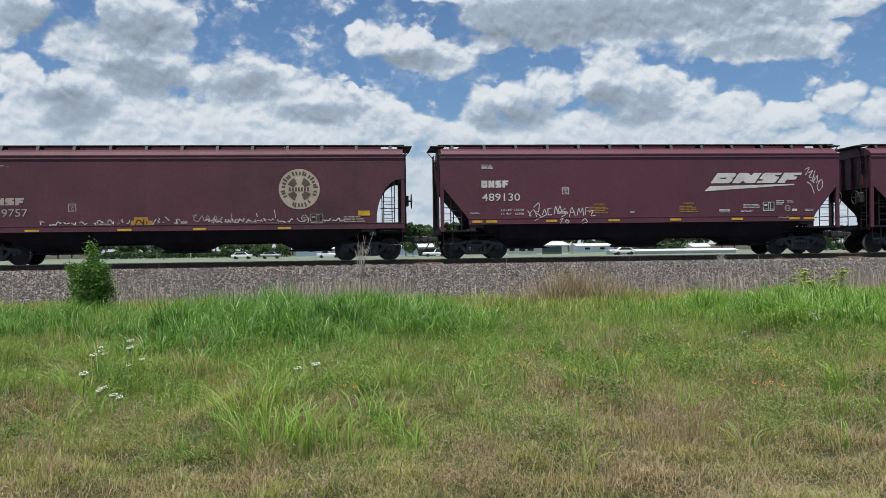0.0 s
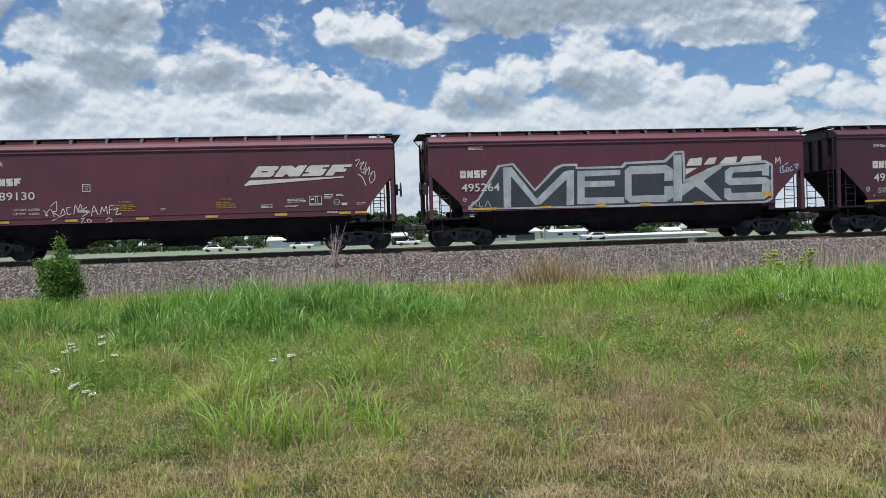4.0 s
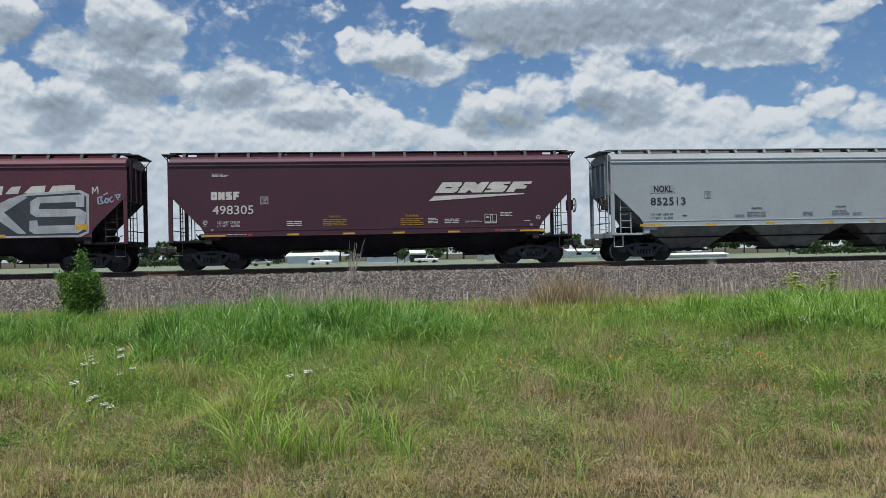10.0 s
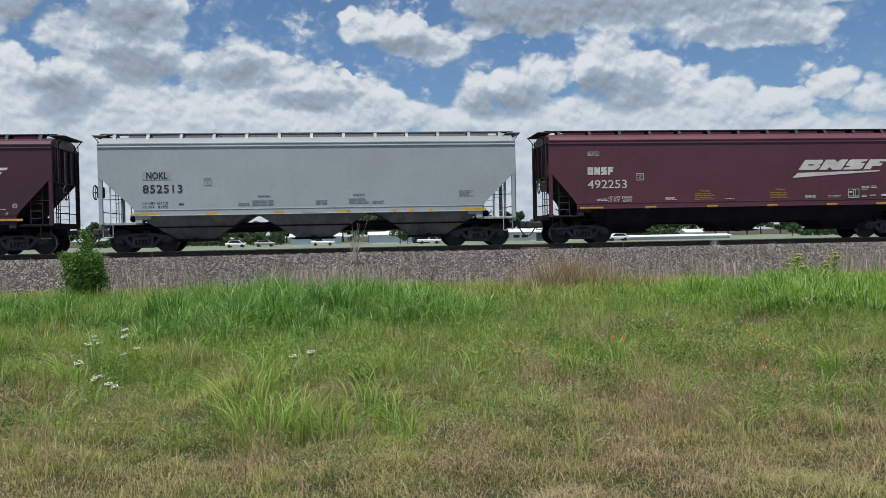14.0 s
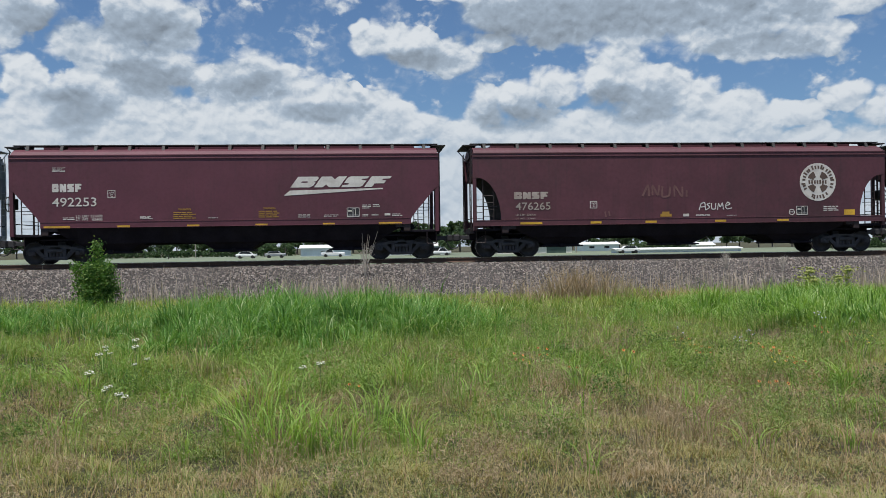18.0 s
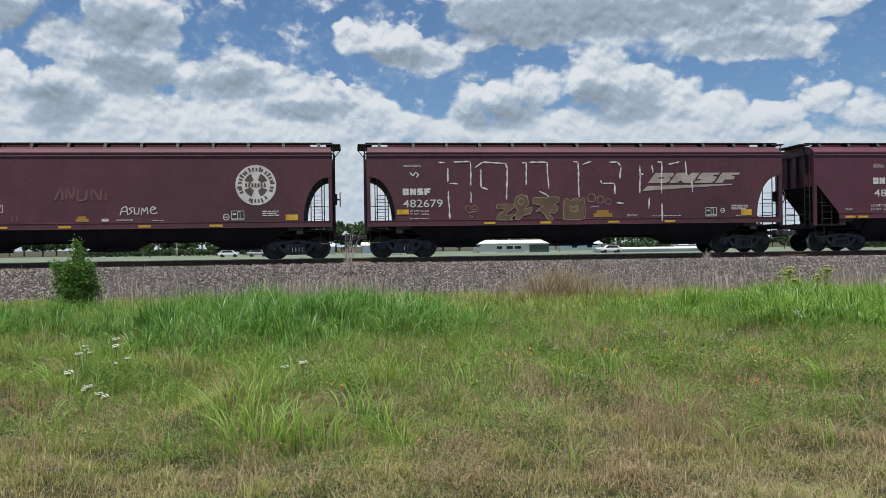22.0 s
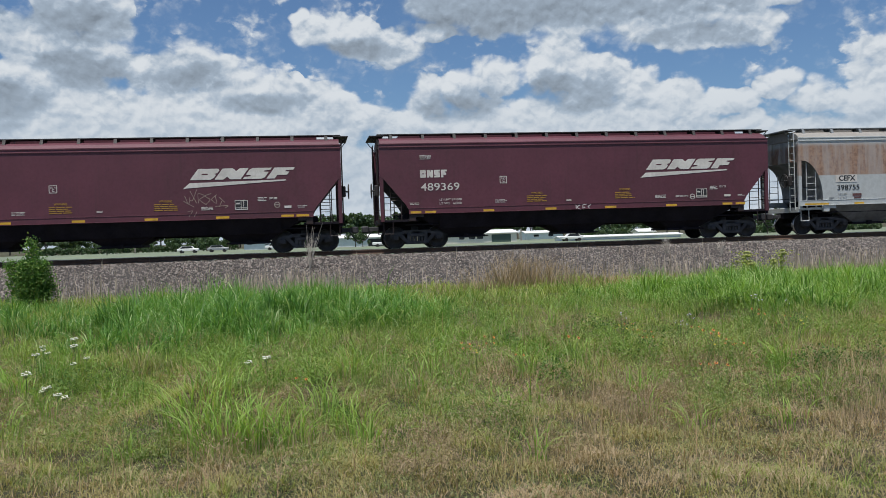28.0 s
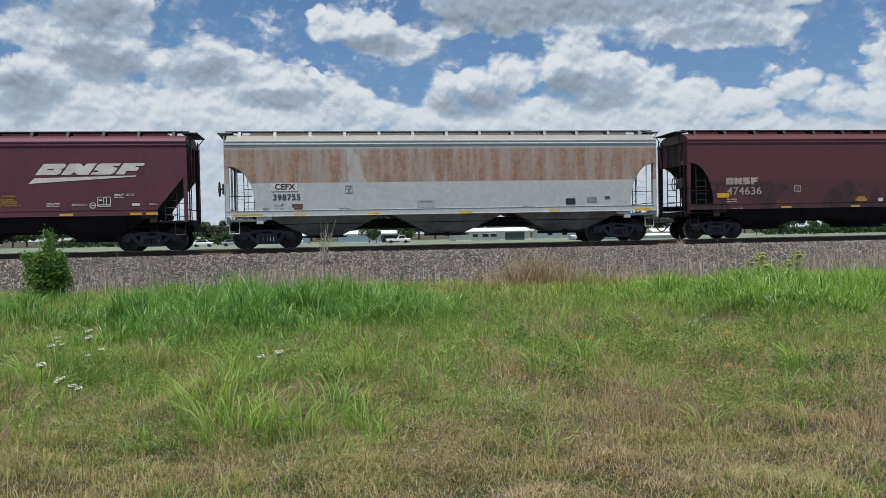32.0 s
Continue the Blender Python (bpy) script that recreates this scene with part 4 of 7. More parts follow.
def print_lines(car, x, z, w, h, n, mat, name):
    """Small print that cannot be read: plain bars."""
    bm, r = bmesh.new(), random.Random(int(abs(x) * 100) + n)
    step = h / n
    for k in range(n):
        a = x
        while a < x + w * (1 if k == 0 else r.uniform(0.75, 1.0)) - 0.05:
            b = min(x + w, a + r.uniform(0.12, 0.34))
            bar(bm, a, b, z + k * step + step * 0.25, z + k * step + max(step * 0.72, step * 0.25 + 0.018))
            a = b + 0.035
    part(name, bm, mat, car)


def warning_label(car, x, z, w, h, mat, word):
    if word:
        lettering(car, "WARNING", x + w * 0.22, z + h * 0.80, h * 0.19, mat, "warning_word", width=w * 0.56, bold=0.02)
        print_lines(car, x, z, w, h * 0.70, 4, mat, "warning_print")
    else:
        patch(car, x, z, x + w, z + h * 0.55, mat, "warning_panel", 0)
        patch(car, x + w * 0.15, z + h * 0.55, x + w * 0.8, z + h, mat, "warning_panel", 0)


def frame_mark(bm, x0, x1, z0, z1, w):
    bar(bm, x0, x1, z0, z0 + w)
    bar(bm, x0, x1, z1 - w, z1)
    bar(bm, x0, x0 + w, z0 + w, z1 - w)
    bar(bm, x1 - w, x1, z0 + w, z1 - w)


def plate_mark(car, x, z, mat):
    bm = bmesh.new()
    frame_mark(bm, x - 0.15, x + 0.15, z - 0.15, z + 0.15, 0.025)
    part("plate_frame", bm, mat, car)
    lettering(car, "PLATE", x - 0.09, z + 0.03, 0.055, mat, "plate_word", width=0.18, bold=0.01)
    lettering(car, "C", x - 0.04, z - 0.09, 0.095, mat, "plate_letter", bold=0.02)


def data_panel(car, x, z, mat):
    """The framed black panel for wheel and brake marks."""
    patch(car, x - 0.24, z - 0.18, x + 0.24, z + 0.18, DECAL_BLACK, "data_panel", 0)
    bm = bmesh.new()
    for x0, x1, z0, z1 in ((-0.25, 0.25, -0.19, 0.19), (-0.02, 0.10, -0.17, 0.17), (-0.23, 0.23, -0.17, -0.10)):
        for a, b, c, d in ((x0, x1, z0, z0 + 0.02), (x0, x1, z1 - 0.02, z1), (x0, x0 + 0.02, z0, z1), (x1 - 0.02, x1, z0, z1)):
            bar(bm, x + a, x + b, z + c, z + d, 2)
    bar(bm, x - 0.20, x - 0.06, z + 0.03, z + 0.09, 2)
    part("data_frame", bm, mat, car)


def round_mark(car, x, z, r, mat):
    bm = ring(bmesh.new(), x, z, r * 0.75, r, 0, 20)
    bar(bm, x - r * 0.6, x + r * 0.6, z - r * 0.12, z + r * 0.12)
    part("round_mark", bm, mat, car)


def patch(car, x0, z0, x1, z1, mat, name, layer):
    part(name, bar(bmesh.new(), x0, x1, z0, z1, layer), mat, car)


def ribbon(bm, points, w, layer, r):
    """A hand-drawn line: a smooth curve through the points, its width swelling and thinning."""
    pts, fine = [Vector((x + MARK_X, z)) for x, z in points], []
    for k in range(len(pts) - 1):
        p0, p1, p2, p3 = pts[max(0, k - 1)], pts[k], pts[k + 1], pts[min(len(pts) - 1, k + 2)]
        for j in range(5):
            u = j / 5
            curve = 0.5 * (2 * p1 + (p2 - p0) * u + (2 * p0 - 5 * p1 + 4 * p2 - p3) * u * u + (3 * p1 - p0 - 3 * p2 + p3) * u ** 3)
            fine.append(p1.lerp(p2, u) * 0.4 + curve * 0.6)
    fine.append(pts[-1])
    y, rows = SIDE_Y - 0.010 - 0.003 * layer, []
    for k, p in enumerate(fine):
        way = fine[min(k + 1, len(fine) - 1)] - fine[max(k - 1, 0)]
        if way.length < 1e-6:
            continue
        side = Vector((-way.y, way.x)).normalized() * w * 0.5 * r.uniform(0.75, 1.2)
        rows.append([bm.verts.new((q.x, y, q.y)) for q in (p + side, p - side)])
    for a, b in zip(rows, rows[1:]):
        bm.faces.new((a[0], a[1], b[1], b[0]))


def tag(car, strokes, w, mat, name, layer):
    bm, r = bmesh.new(), random.Random(len(strokes))
    for s in strokes:
        ribbon(bm, s, w, layer, r)
    part(name, bm, mat, car)


def ragged_runs(car, strokes, w, mat, name, layer):
    """What is left of painted lines: uneven width, nibbled edges, tapering ends."""
    bm, r = bmesh.new(), random.Random(31)
    for s in strokes:
        for (ax, az), (bx, bz) in zip(s, s[1:]):
            d = math.hypot(bx - ax, bz - az) or 1
            nx, nz = -(bz - az) / d, (bx - ax) / d
            n = max(3, int(d / 0.09))
            one, two, drift = [], [], 0.0
            for k in range(n + 1):
                u = k / n
                drift += r.uniform(-0.008, 0.008)
                half = w * (0.18 if k in (0, n) else r.uniform(0.28, 0.68))
                px, pz = ax + (bx - ax) * u + nx * drift, az + (bz - az) * u + nz * drift
                one.append((px + nx * half, pz + nz * half))
                two.append((px - nx * half * r.uniform(0.7, 1.2), pz - nz * half))
            plate(bm, one + two[::-1], layer)
    part(name, bm, mat, car)


def shapes(car, outlines, mat, name, layer):
    bm = bmesh.new()
    for o in outlines:
        plate(bm, o, layer)
    part(name, bm, mat, car)


DECAL_MARK = material("dark_emblem_marks", (0.10, 0.065, 0.05), 0.6, vary=0.15, scale=2, fine=14, bump=0.02)

brand_word(CARS[0], -7.3, 2.35, 1.49, 0.28, DECAL_OLD)
lettering(CARS[0], "9757", -6.72, 1.91, 0.29, DECAL_OLD, "lettering", width=0.97, bold=0.003)
plate_mark(CARS[0], -4.06, 2.24, DECAL_OLD)
print_lines(CARS[0], -7.53, 3.82, 1.13, 0.09, 2, DECAL_OLD, "small_print")
print_lines(CARS[0], -3.2, 1.54, 0.60, 0.11, 2, DECAL_OLD, "small_print")
emblem(CARS[0], 4.71, 2.9, 0.81, DECAL_CREAM)
round_mark(CARS[0], 4.9, 1.75, 0.13, DECAL_OLD)
data_panel(CARS[0], 5.39, 1.72, DECAL_OLD)
print_lines(CARS[0], 6.47, 1.55, 0.84, 0.27, 3, DECAL_OLD, "small_print")
print_lines(CARS[0], 2.52, 1.55, 0.64, 0.07, 2, DECAL_OLD, "small_print")
print_lines(CARS[0], 3.38, 1.54, 0.87, 0.04, 1, DECAL_OLD, "small_print")
patch(CARS[0], 7.04, 1.82, 7.52, 2.02, YELLOW, "reflector_patch", 2)
reflectors(CARS[0], [(-5.85, 0.53), (-2.36, 0.53), (0.54, 0.50), (3.84, 0.52)], 1.30)
warning_label(CARS[0], -1.85, 1.53, 0.83, 0.31, DECAL_GOLD, False)
patch(CARS[0], 0.06, 1.57, 0.32, 1.68, DECAL_OLD, "small_label", 2)
scribble(CARS[0], -5.25, -3.75, 1.55, 1.75, 0.035, SPRAY_WHITE, 3)
scribble(CARS[0], -3.25, 0.25, 1.55, 1.75, 0.032, SPRAY_WHITE, 4)
scribble(CARS[0], 1.0, 6.4, 1.55, 1.75, 0.034, SPRAY_WHITE, 5)
tag(CARS[0], [[(0.50, 1.86), (0.68, 1.92), (0.54, 1.75), (0.72, 1.63), (0.89, 1.88), (0.98, 1.65), (1.11, 1.88), (1.24, 1.65), (1.42, 1.87), (1.50, 1.65), (1.68, 1.83), (1.59, 1.60)], [(2.04, 1.96), (2.03, 1.60), (2.30, 1.73)]], 0.03, DECAL_OLD, "graffiti_tag", 1)
tag(CARS[0], [[(3.72, 2.08), (3.76, 1.76)], [(3.01, 1.95), (3.05, 1.81)], [(-0.78, 1.81), (-0.74, 1.74)], [(-0.54, 1.85), (-0.37, 1.69)]], 0.030, SPRAY_WHITE, "graffiti_tag", 1)
print_lines(CARS[1], -6.8, 3.67, 0.48, 0.19, 4, DECAL, "small_print")
brand_word(CARS[1], -6.81, 2.91, 1.16, 0.29, DECAL)
lettering(CARS[1], "489130", -6.8, 2.37, 0.30, DECAL, "lettering", width=1.58, bold=0.003)
plate_mark(CARS[1], -3.31, 2.77, DECAL)
lettering(CARS[1], "LD LMT 223700", -6.01, 1.95, 0.08, DECAL, "lettering", width=0.94, bold=0.003)
lettering(CARS[1], "LT WT   62300", -6.02, 1.79, 0.08, DECAL, "lettering", width=0.94, bold=0.003)
warning_label(CARS[1], -2.32, 1.82, 0.85, 0.41, DECAL_GOLD, True)
warning_label(CARS[1], 1.54, 1.82, 0.80, 0.42, DECAL_GOLD, True)
print_lines(CARS[1], -7.29, 1.83, 0.39, 0.07, 2, DECAL, "small_print")
print_lines(CARS[1], -3.67, 1.81, 0.46, 0.12, 3, DECAL, "small_print")
print_lines(CARS[1], -0.58, 1.82, 0.21, 0.09, 2, DECAL, "small_print")
brand_logo(CARS[1], 2.64, 2.7, DECAL)
data_panel(CARS[1], 5.44, 2.04, DECAL)
print_lines(CARS[1], 3.28, 1.8, 0.46, 0.15, 3, DECAL, "small_print")
print_lines(CARS[1], 4.33, 1.98, 0.72, 0.17, 3, DECAL, "small_print")
print_lines(CARS[1], 4.21, 1.81, 0.54, 0.07, 2, DECAL, "small_print")
print_lines(CARS[1], 5.78, 2.1, 0.35, 0.21, 3, DECAL, "small_print")
print_lines(CARS[1], 6.26, 2.19, 0.30, 0.10, 2, DECAL, "small_print")
round_mark(CARS[1], 6.28, 1.96, 0.13, DECAL_OLD)
patch(CARS[1], 6.47, 1.83, 6.7, 1.93, DECAL, "small_label", 2)
print_lines(CARS[1], 7.07, 1.83, 0.35, 0.10, 2, DECAL, "small_print")
print_lines(CARS[1], 5.87, 1.53, 0.45, 0.07, 2, DECAL, "small_print")
reflectors(CARS[1], [(-7.22, 0.43), (-6.63, 0.45), (-4.14, 0.46), (-1.51, 0.48), (1.13, 0.48), (3.81, 0.49), (6.35, 0.47), (6.99, 0.48)], 1.48)
tag(CARS[1], [[(-4.91, 1.96), (-4.76, 1.73), (-4.85, 1.78), (-4.66, 2.00), (-4.53, 1.70)], [(-4.66, 2.09), (-4.43, 2.28), (-4.45, 1.91), (-4.62, 1.91), (-4.30, 1.68)], [(-4.30, 1.77), (-4.20, 2.00), (-4.11, 1.77)], [(-3.92, 2.04), (-4.06, 2.02), (-4.04, 1.77), (-3.90, 1.79)], [(-3.81, 1.76), (-3.74, 2.13), (-3.65, 1.90), (-3.55, 2.15), (-3.48, 1.85)], [(-3.32, 2.03), (-3.46, 1.94), (-3.30, 1.80), (-3.51, 1.67)], [(-4.62, 1.54), (-4.11, 1.79)]], 0.030, SPRAY_WHITE, "graffiti_tag", 1)
tag(CARS[1], [[(-3.16, 1.69), (-3.06, 2.08), (-2.91, 1.71)], [(-3.14, 1.85), (-2.93, 1.89)], [(-2.84, 1.73), (-2.76, 2.03), (-2.69, 1.84), (-2.60, 2.05), (-2.56, 1.73)], [(-2.32, 2.07), (-2.48, 2.05), (-2.49, 1.75)], [(-2.48, 1.91), (-2.34, 1.93)], [(-2.34, 1.88), (-2.15, 1.95), (-2.25, 1.72), (-2.06, 1.74)], [(-2.63, 1.50), (-2.49, 1.61), (-2.40, 1.47), (-2.63, 1.40)], [(-3.56, 1.58), (-3.42, 1.62), (-3.56, 1.41), (-3.38, 1.44)], [(-3.28, 1.57), (-3.17, 1.50), (-3.26, 1.41), (-3.33, 1.50), (-3.28, 1.57)]], 0.030, SPRAY_WHITE, "graffiti_tag", 1)
tag(CARS[1], [[(7.07, 3.60), (7.27, 3.67), (7.09, 3.36)], [(7.22, 3.45), (7.42, 3.55), (7.24, 3.26), (7.47, 3.28)], [(7.52, 3.55), (7.39, 3.12)], [(7.52, 3.33), (7.44, 3.07), (7.64, 3.35), (7.59, 3.02)], [(7.16, 3.07), (7.34, 2.93), (7.48, 2.57)], [(7.29, 3.16), (7.49, 3.02)], [(7.64, 3.07), (7.82, 3.16), (7.84, 2.87), (7.68, 2.68), (7.61, 2.88), (7.74, 3.11)]], 0.030, SPRAY_WHITE, "graffiti_tag", 1)
print_lines(CARS[2], -6.44, 3.94, 0.61, 0.14, 3, DECAL, "small_print")
brand_word(CARS[2], -6.81, 2.79, 1.16, 0.31, DECAL)
lettering(CARS[2], "495264", -6.78, 2.24, 0.32, DECAL, "lettering", width=1.59, bold=0.003, layer=4)
reflectors(CARS[2], [(-6.29, 0.97), (-3.49, 0.46), (-1.14, 0.47), (0.83, 0.47), (3.18, 0.48)], 1.47)
patch(CARS[2], 6.3, 1.7, 6.74, 1.91, YELLOW, "reflector_patch", 5)
round_mark(CARS[2], -6.65, 1.91, 0.08, DECAL)
print_lines(CARS[2], -6.39, 1.37, 0.85, 0.10, 1, DECAL, "small_print")
print_lines(CARS[2], -6.46, 1.19, 0.19, 0.12, 2, DECAL, "small_print")
shapes(CARS[2], [[(2.90, 3.09), (3.06, 3.39), (3.62, 3.43), (3.56, 3.09)], [(3.68, 3.12), (3.92, 3.40), (4.27, 3.42), (4.16, 3.13)], [(4.37, 3.15), (4.66, 3.41), (5.19, 3.44), (5.13, 3.16)], [(5.29, 3.18), (5.45, 3.42), (5.94, 3.45), (6.27, 3.45), (6.29, 3.18)], [(2.87, 2.97), (3.40, 3.00), (2.86, 2.70)]], DECAL, "brand_block", 1)
shapes(CARS[2], [[(-6.52, 1.63), (-6.11, 1.94), (-5.24, 3.29), (-4.57, 3.37), (-3.70, 2.27), (-2.81, 3.17), (-2.51, 3.28), (-1.86, 3.29), (-1.86, 3.14), (0.04, 3.15), (0.19, 3.31), (1.91, 3.35), (2.37, 3.72), (2.82, 3.73), (2.85, 2.97), (2.83, 2.51), (4.16, 3.06), (4.52, 3.15), (6.47, 3.25), (6.80, 3.07), (6.78, 1.59), (6.42, 1.40), (0.56, 1.43), (-6.52, 1.49)]], SPRAY_SILVER, "graffiti_outline", 2)
shapes(CARS[2], [[(-6.38, 1.60), (-6.04, 1.89), (-5.15, 3.22), (-4.62, 3.28), (-3.70, 2.16), (-2.74, 3.07), (-2.47, 3.19), (-1.94, 3.19), (-1.94, 3.05), (0.11, 3.06), (0.27, 3.21), (1.98, 3.25), (2.44, 3.62), (2.72, 3.64), (2.74, 2.87), (2.73, 2.37), (4.21, 2.96), (4.54, 3.05), (6.42, 3.15), (6.70, 3.00), (6.68, 1.64), (6.37, 1.50), (0.56, 1.52), (-6.33, 1.55)]], SPRAY_DARK, "graffiti_shadow", 3)
shapes(CARS[2], [[(-5.01, 3.19), (-4.67, 3.21), (-3.64, 1.87), (-2.43, 2.97), (-2.23, 3.01), (-2.01, 3.01), (-2.06, 1.57), (-2.38, 1.56), (-2.34, 2.64), (-3.48, 1.63), (-3.72, 1.62), (-4.69, 2.83), (-4.73, 1.55), (-5.04, 1.54)]], SPRAY_SILVER, "graffiti_letters", 4)
shapes(CARS[2], [[(-1.87, 2.98), (-0.01, 2.98), (-0.02, 2.77), (-1.56, 2.74), (-1.57, 2.55), (-0.27, 2.54), (-0.28, 2.30), (-1.58, 2.29), (-1.59, 1.86), (0.12, 1.84), (0.12, 1.58), (-1.91, 1.59)]], SPRAY_SILVER, "graffiti_letters", 4)
shapes(CARS[2], [[(0.18, 2.96), (0.41, 3.12), (2.00, 3.15), (2.29, 2.96), (2.28, 2.48), (1.91, 2.46), (1.92, 2.80), (0.47, 2.78), (0.45, 1.88), (1.89, 1.89), (1.90, 2.25), (2.27, 2.26), (2.26, 1.76), (1.95, 1.58), (0.36, 1.60), (0.15, 1.77)]], SPRAY_SILVER, "graffiti_letters", 4)
shapes(CARS[2], [[(2.34, 3.55), (2.69, 3.57), (2.68, 2.37), (2.73, 2.32), (3.86, 2.97), (4.52, 3.00), (3.64, 2.42), (4.45, 1.58), (4.12, 1.59), (3.28, 2.21), (2.66, 1.80), (2.66, 1.61), (2.28, 1.59)]], SPRAY_SILVER, "graffiti_letters", 4)
shapes(CARS[2], [[(4.87, 2.99), (6.62, 3.08), (6.61, 2.59), (6.30, 2.60), (6.30, 2.79), (4.97, 2.75), (4.91, 2.53), (6.45, 2.52), (6.68, 2.37), (6.63, 1.76), (6.37, 1.58), (4.73, 1.57), (4.55, 1.70), (4.57, 2.08), (4.85, 2.10), (4.89, 1.88), (6.25, 1.89), (6.29, 2.23), (4.80, 2.22), (4.60, 2.37), (4.61, 2.83)]], SPRAY_SILVER, "graffiti_letters", 4)
tag(CARS[2], [[(-6.43, 1.63), (-6.28, 1.85), (-6.14, 1.62)], [(-6.04, 1.80), (-6.05, 1.61), (-5.91, 1.61)], [(-5.81, 1.61), (-5.71, 1.84), (-5.58, 1.60)]], 0.03, SPRAY_SILVER, "graffiti_tag", 4)
tag(CARS[2], [[(6.93, 3.09), (6.94, 3.36), (7.01, 3.19), (7.12, 3.38), (7.14, 3.09)]], 0.04, SPRAY_WHITE, "graffiti_tag", 1)
tag(CARS[2], [[(7.13, 2.94), (7.29, 2.99), (7.23, 2.84), (7.34, 2.74), (7.15, 2.70), (7.13, 2.94)], [(7.42, 2.91), (7.52, 2.89), (7.49, 2.74), (7.39, 2.77), (7.42, 2.91)], [(7.68, 2.98), (7.57, 2.88), (7.62, 2.76), (7.73, 2.83)], [(7.81, 3.00), (7.91, 2.83)], [(7.76, 3.03), (7.97, 3.05), (7.86, 2.88)], [(7.34, 3.04), (7.50, 3.13)]], 0.045, SPRAY_BLUE, "graffiti_tag", 1)
print_lines(CARS[3], -6.36, 3.7, 0.64, 0.14, 3, DECAL, "small_print")
brand_word(CARS[3], -6.41, 2.79, 1.15, 0.32, DECAL)
lettering(CARS[3], "498305", -6.37, 2.22, 0.34, DECAL, "lettering", width=1.60, bold=0.003)
plate_mark(CARS[3], -4.33, 2.75, DECAL)
lettering(CARS[3], "LD LMT 224200", -6.18, 1.85, 0.09, DECAL, "lettering", width=0.87, bold=0.003)
lettering(CARS[3], "LT WT   61800", -6.18, 1.71, 0.10, DECAL, "lettering", width=0.86, bold=0.003)
round_mark(CARS[3], -6.65, 1.9, 0.09, DECAL)
round_mark(CARS[3], -6.39, 1.58, 0.05, DECAL)
print_lines(CARS[3], -6.72, 1.75, 0.13, 0.03, 1, DECAL, "small_print")
print_lines(CARS[3], -3.47, 1.7, 0.59, 0.23, 3, DECAL, "small_print")
warning_label(CARS[3], -2.03, 1.69, 0.94, 0.42, DECAL_GOLD, True)
warning_label(CARS[3], 1.08, 1.65, 0.93, 0.45, DECAL_GOLD, True)
print_lines(CARS[3], 2.19, 1.72, 0.41, 0.24, 4, DECAL, "small_print")
print_lines(CARS[3], 2.88, 1.71, 0.61, 0.21, 3, DECAL, "small_print")
print_lines(CARS[3], 3.72, 1.74, 0.70, 0.07, 2, DECAL, "small_print")
print_lines(CARS[3], 5.19, 1.97, 0.49, 0.18, 3, DECAL, "small_print")
print_lines(CARS[3], 6.16, 1.76, 0.31, 0.03, 1, DECAL, "small_print")
round_mark(CARS[3], 6.47, 1.61, 0.05, DECAL)
round_mark(CARS[3], 6.77, 1.91, 0.09, DECAL)
data_panel(CARS[3], 4.78, 1.88, DECAL)
brand_logo(CARS[3], 2.24, 2.63, DECAL)
reflectors(CARS[3], [(-6.82, 0.95), (-3.47, 0.48), (-1.25, 0.47), (0.76, 0.48), (3.02, 0.47), (6.00, 1.05)], 1.32)
patch(CARS[3], -4.99, 1.34, -4.82, 1.43, DECAL_RED, "red_reflector", 8)
patch(CARS[3], 4.96, 1.36, 5.13, 1.45, DECAL_RED, "red_reflector", 8)
print_lines(CARS[3], -5.83, 1.39, 0.78, 0.04, 1, DECAL, "small_print")
print_lines(CARS[3], 5.18, 1.38, 0.72, 0.05, 1, DECAL, "small_print")
lettering(CARS[4], "NOKL", -6.38, 2.89, 0.25, DECAL_BLACK, "lettering", width=0.81, bold=0.03)
lettering(CARS[4], "852513", -6.53, 2.35, 0.30, DECAL_BLACK, "lettering", width=1.52, bold=0.003)
patch(CARS[4], -6.52, 2.85, -5.43, 3.17, DECAL_GREY, "faded_panel", 0)
lettering(CARS[4], "LD LMT 224100", -6.53, 1.92, 0.07, DECAL_BLACK, "lettering", width=0.96, bold=0.003)
lettering(CARS[4], "LT WT   61900", -6.54, 1.76, 0.08, DECAL_BLACK, "lettering", width=0.97, bold=0.003)
print_lines(CARS[4], -5.14, 1.85, 0.18, 0.07, 2, DECAL_BLACK, "small_print")
plate_mark(CARS[4], -4.02, 2.75, DECAL_DIM)
lettering(CARS[4], "WARNING", -2.09, 2.12, 0.07, DECAL_BLACK, "lettering", width=0.48, bold=0.003)
print_lines(CARS[4], -2.3, 1.77, 0.85, 0.25, 4, DECAL_DIM, "small_print")
print_lines(CARS[4], -2.85, 1.78, 0.44, 0.12, 3, DECAL_DIM, "small_print")
lettering(CARS[4], "WARNING", 1.68, 2.13, 0.07, DECAL_BLACK, "lettering", width=0.49, bold=0.003)
print_lines(CARS[4], 1.51, 1.79, 0.80, 0.25, 4, DECAL_DIM, "small_print")
print_lines(CARS[4], 0.21, 1.78, 0.44, 0.20, 4, DECAL_DIM, "small_print")
print_lines(CARS[4], 2.47, 1.78, 0.44, 0.14, 3, DECAL_DIM, "small_print")
print_lines(CARS[4], 5.99, 2.03, 0.57, 0.28, 4, DECAL_DIM, "small_print")
print_lines(CARS[4], -0.35, 1.47, 0.85, 0.02, 1, DECAL_DIM, "small_print")
reflectors(CARS[4], [(-6.99, 1.03), (-4.13, 0.46), (-1.46, 0.37), (1.09, 0.48), (3.26, 0.16), (3.89, 0.26), (4.74, 0.15), (6.12, 0.96)], 1.45)
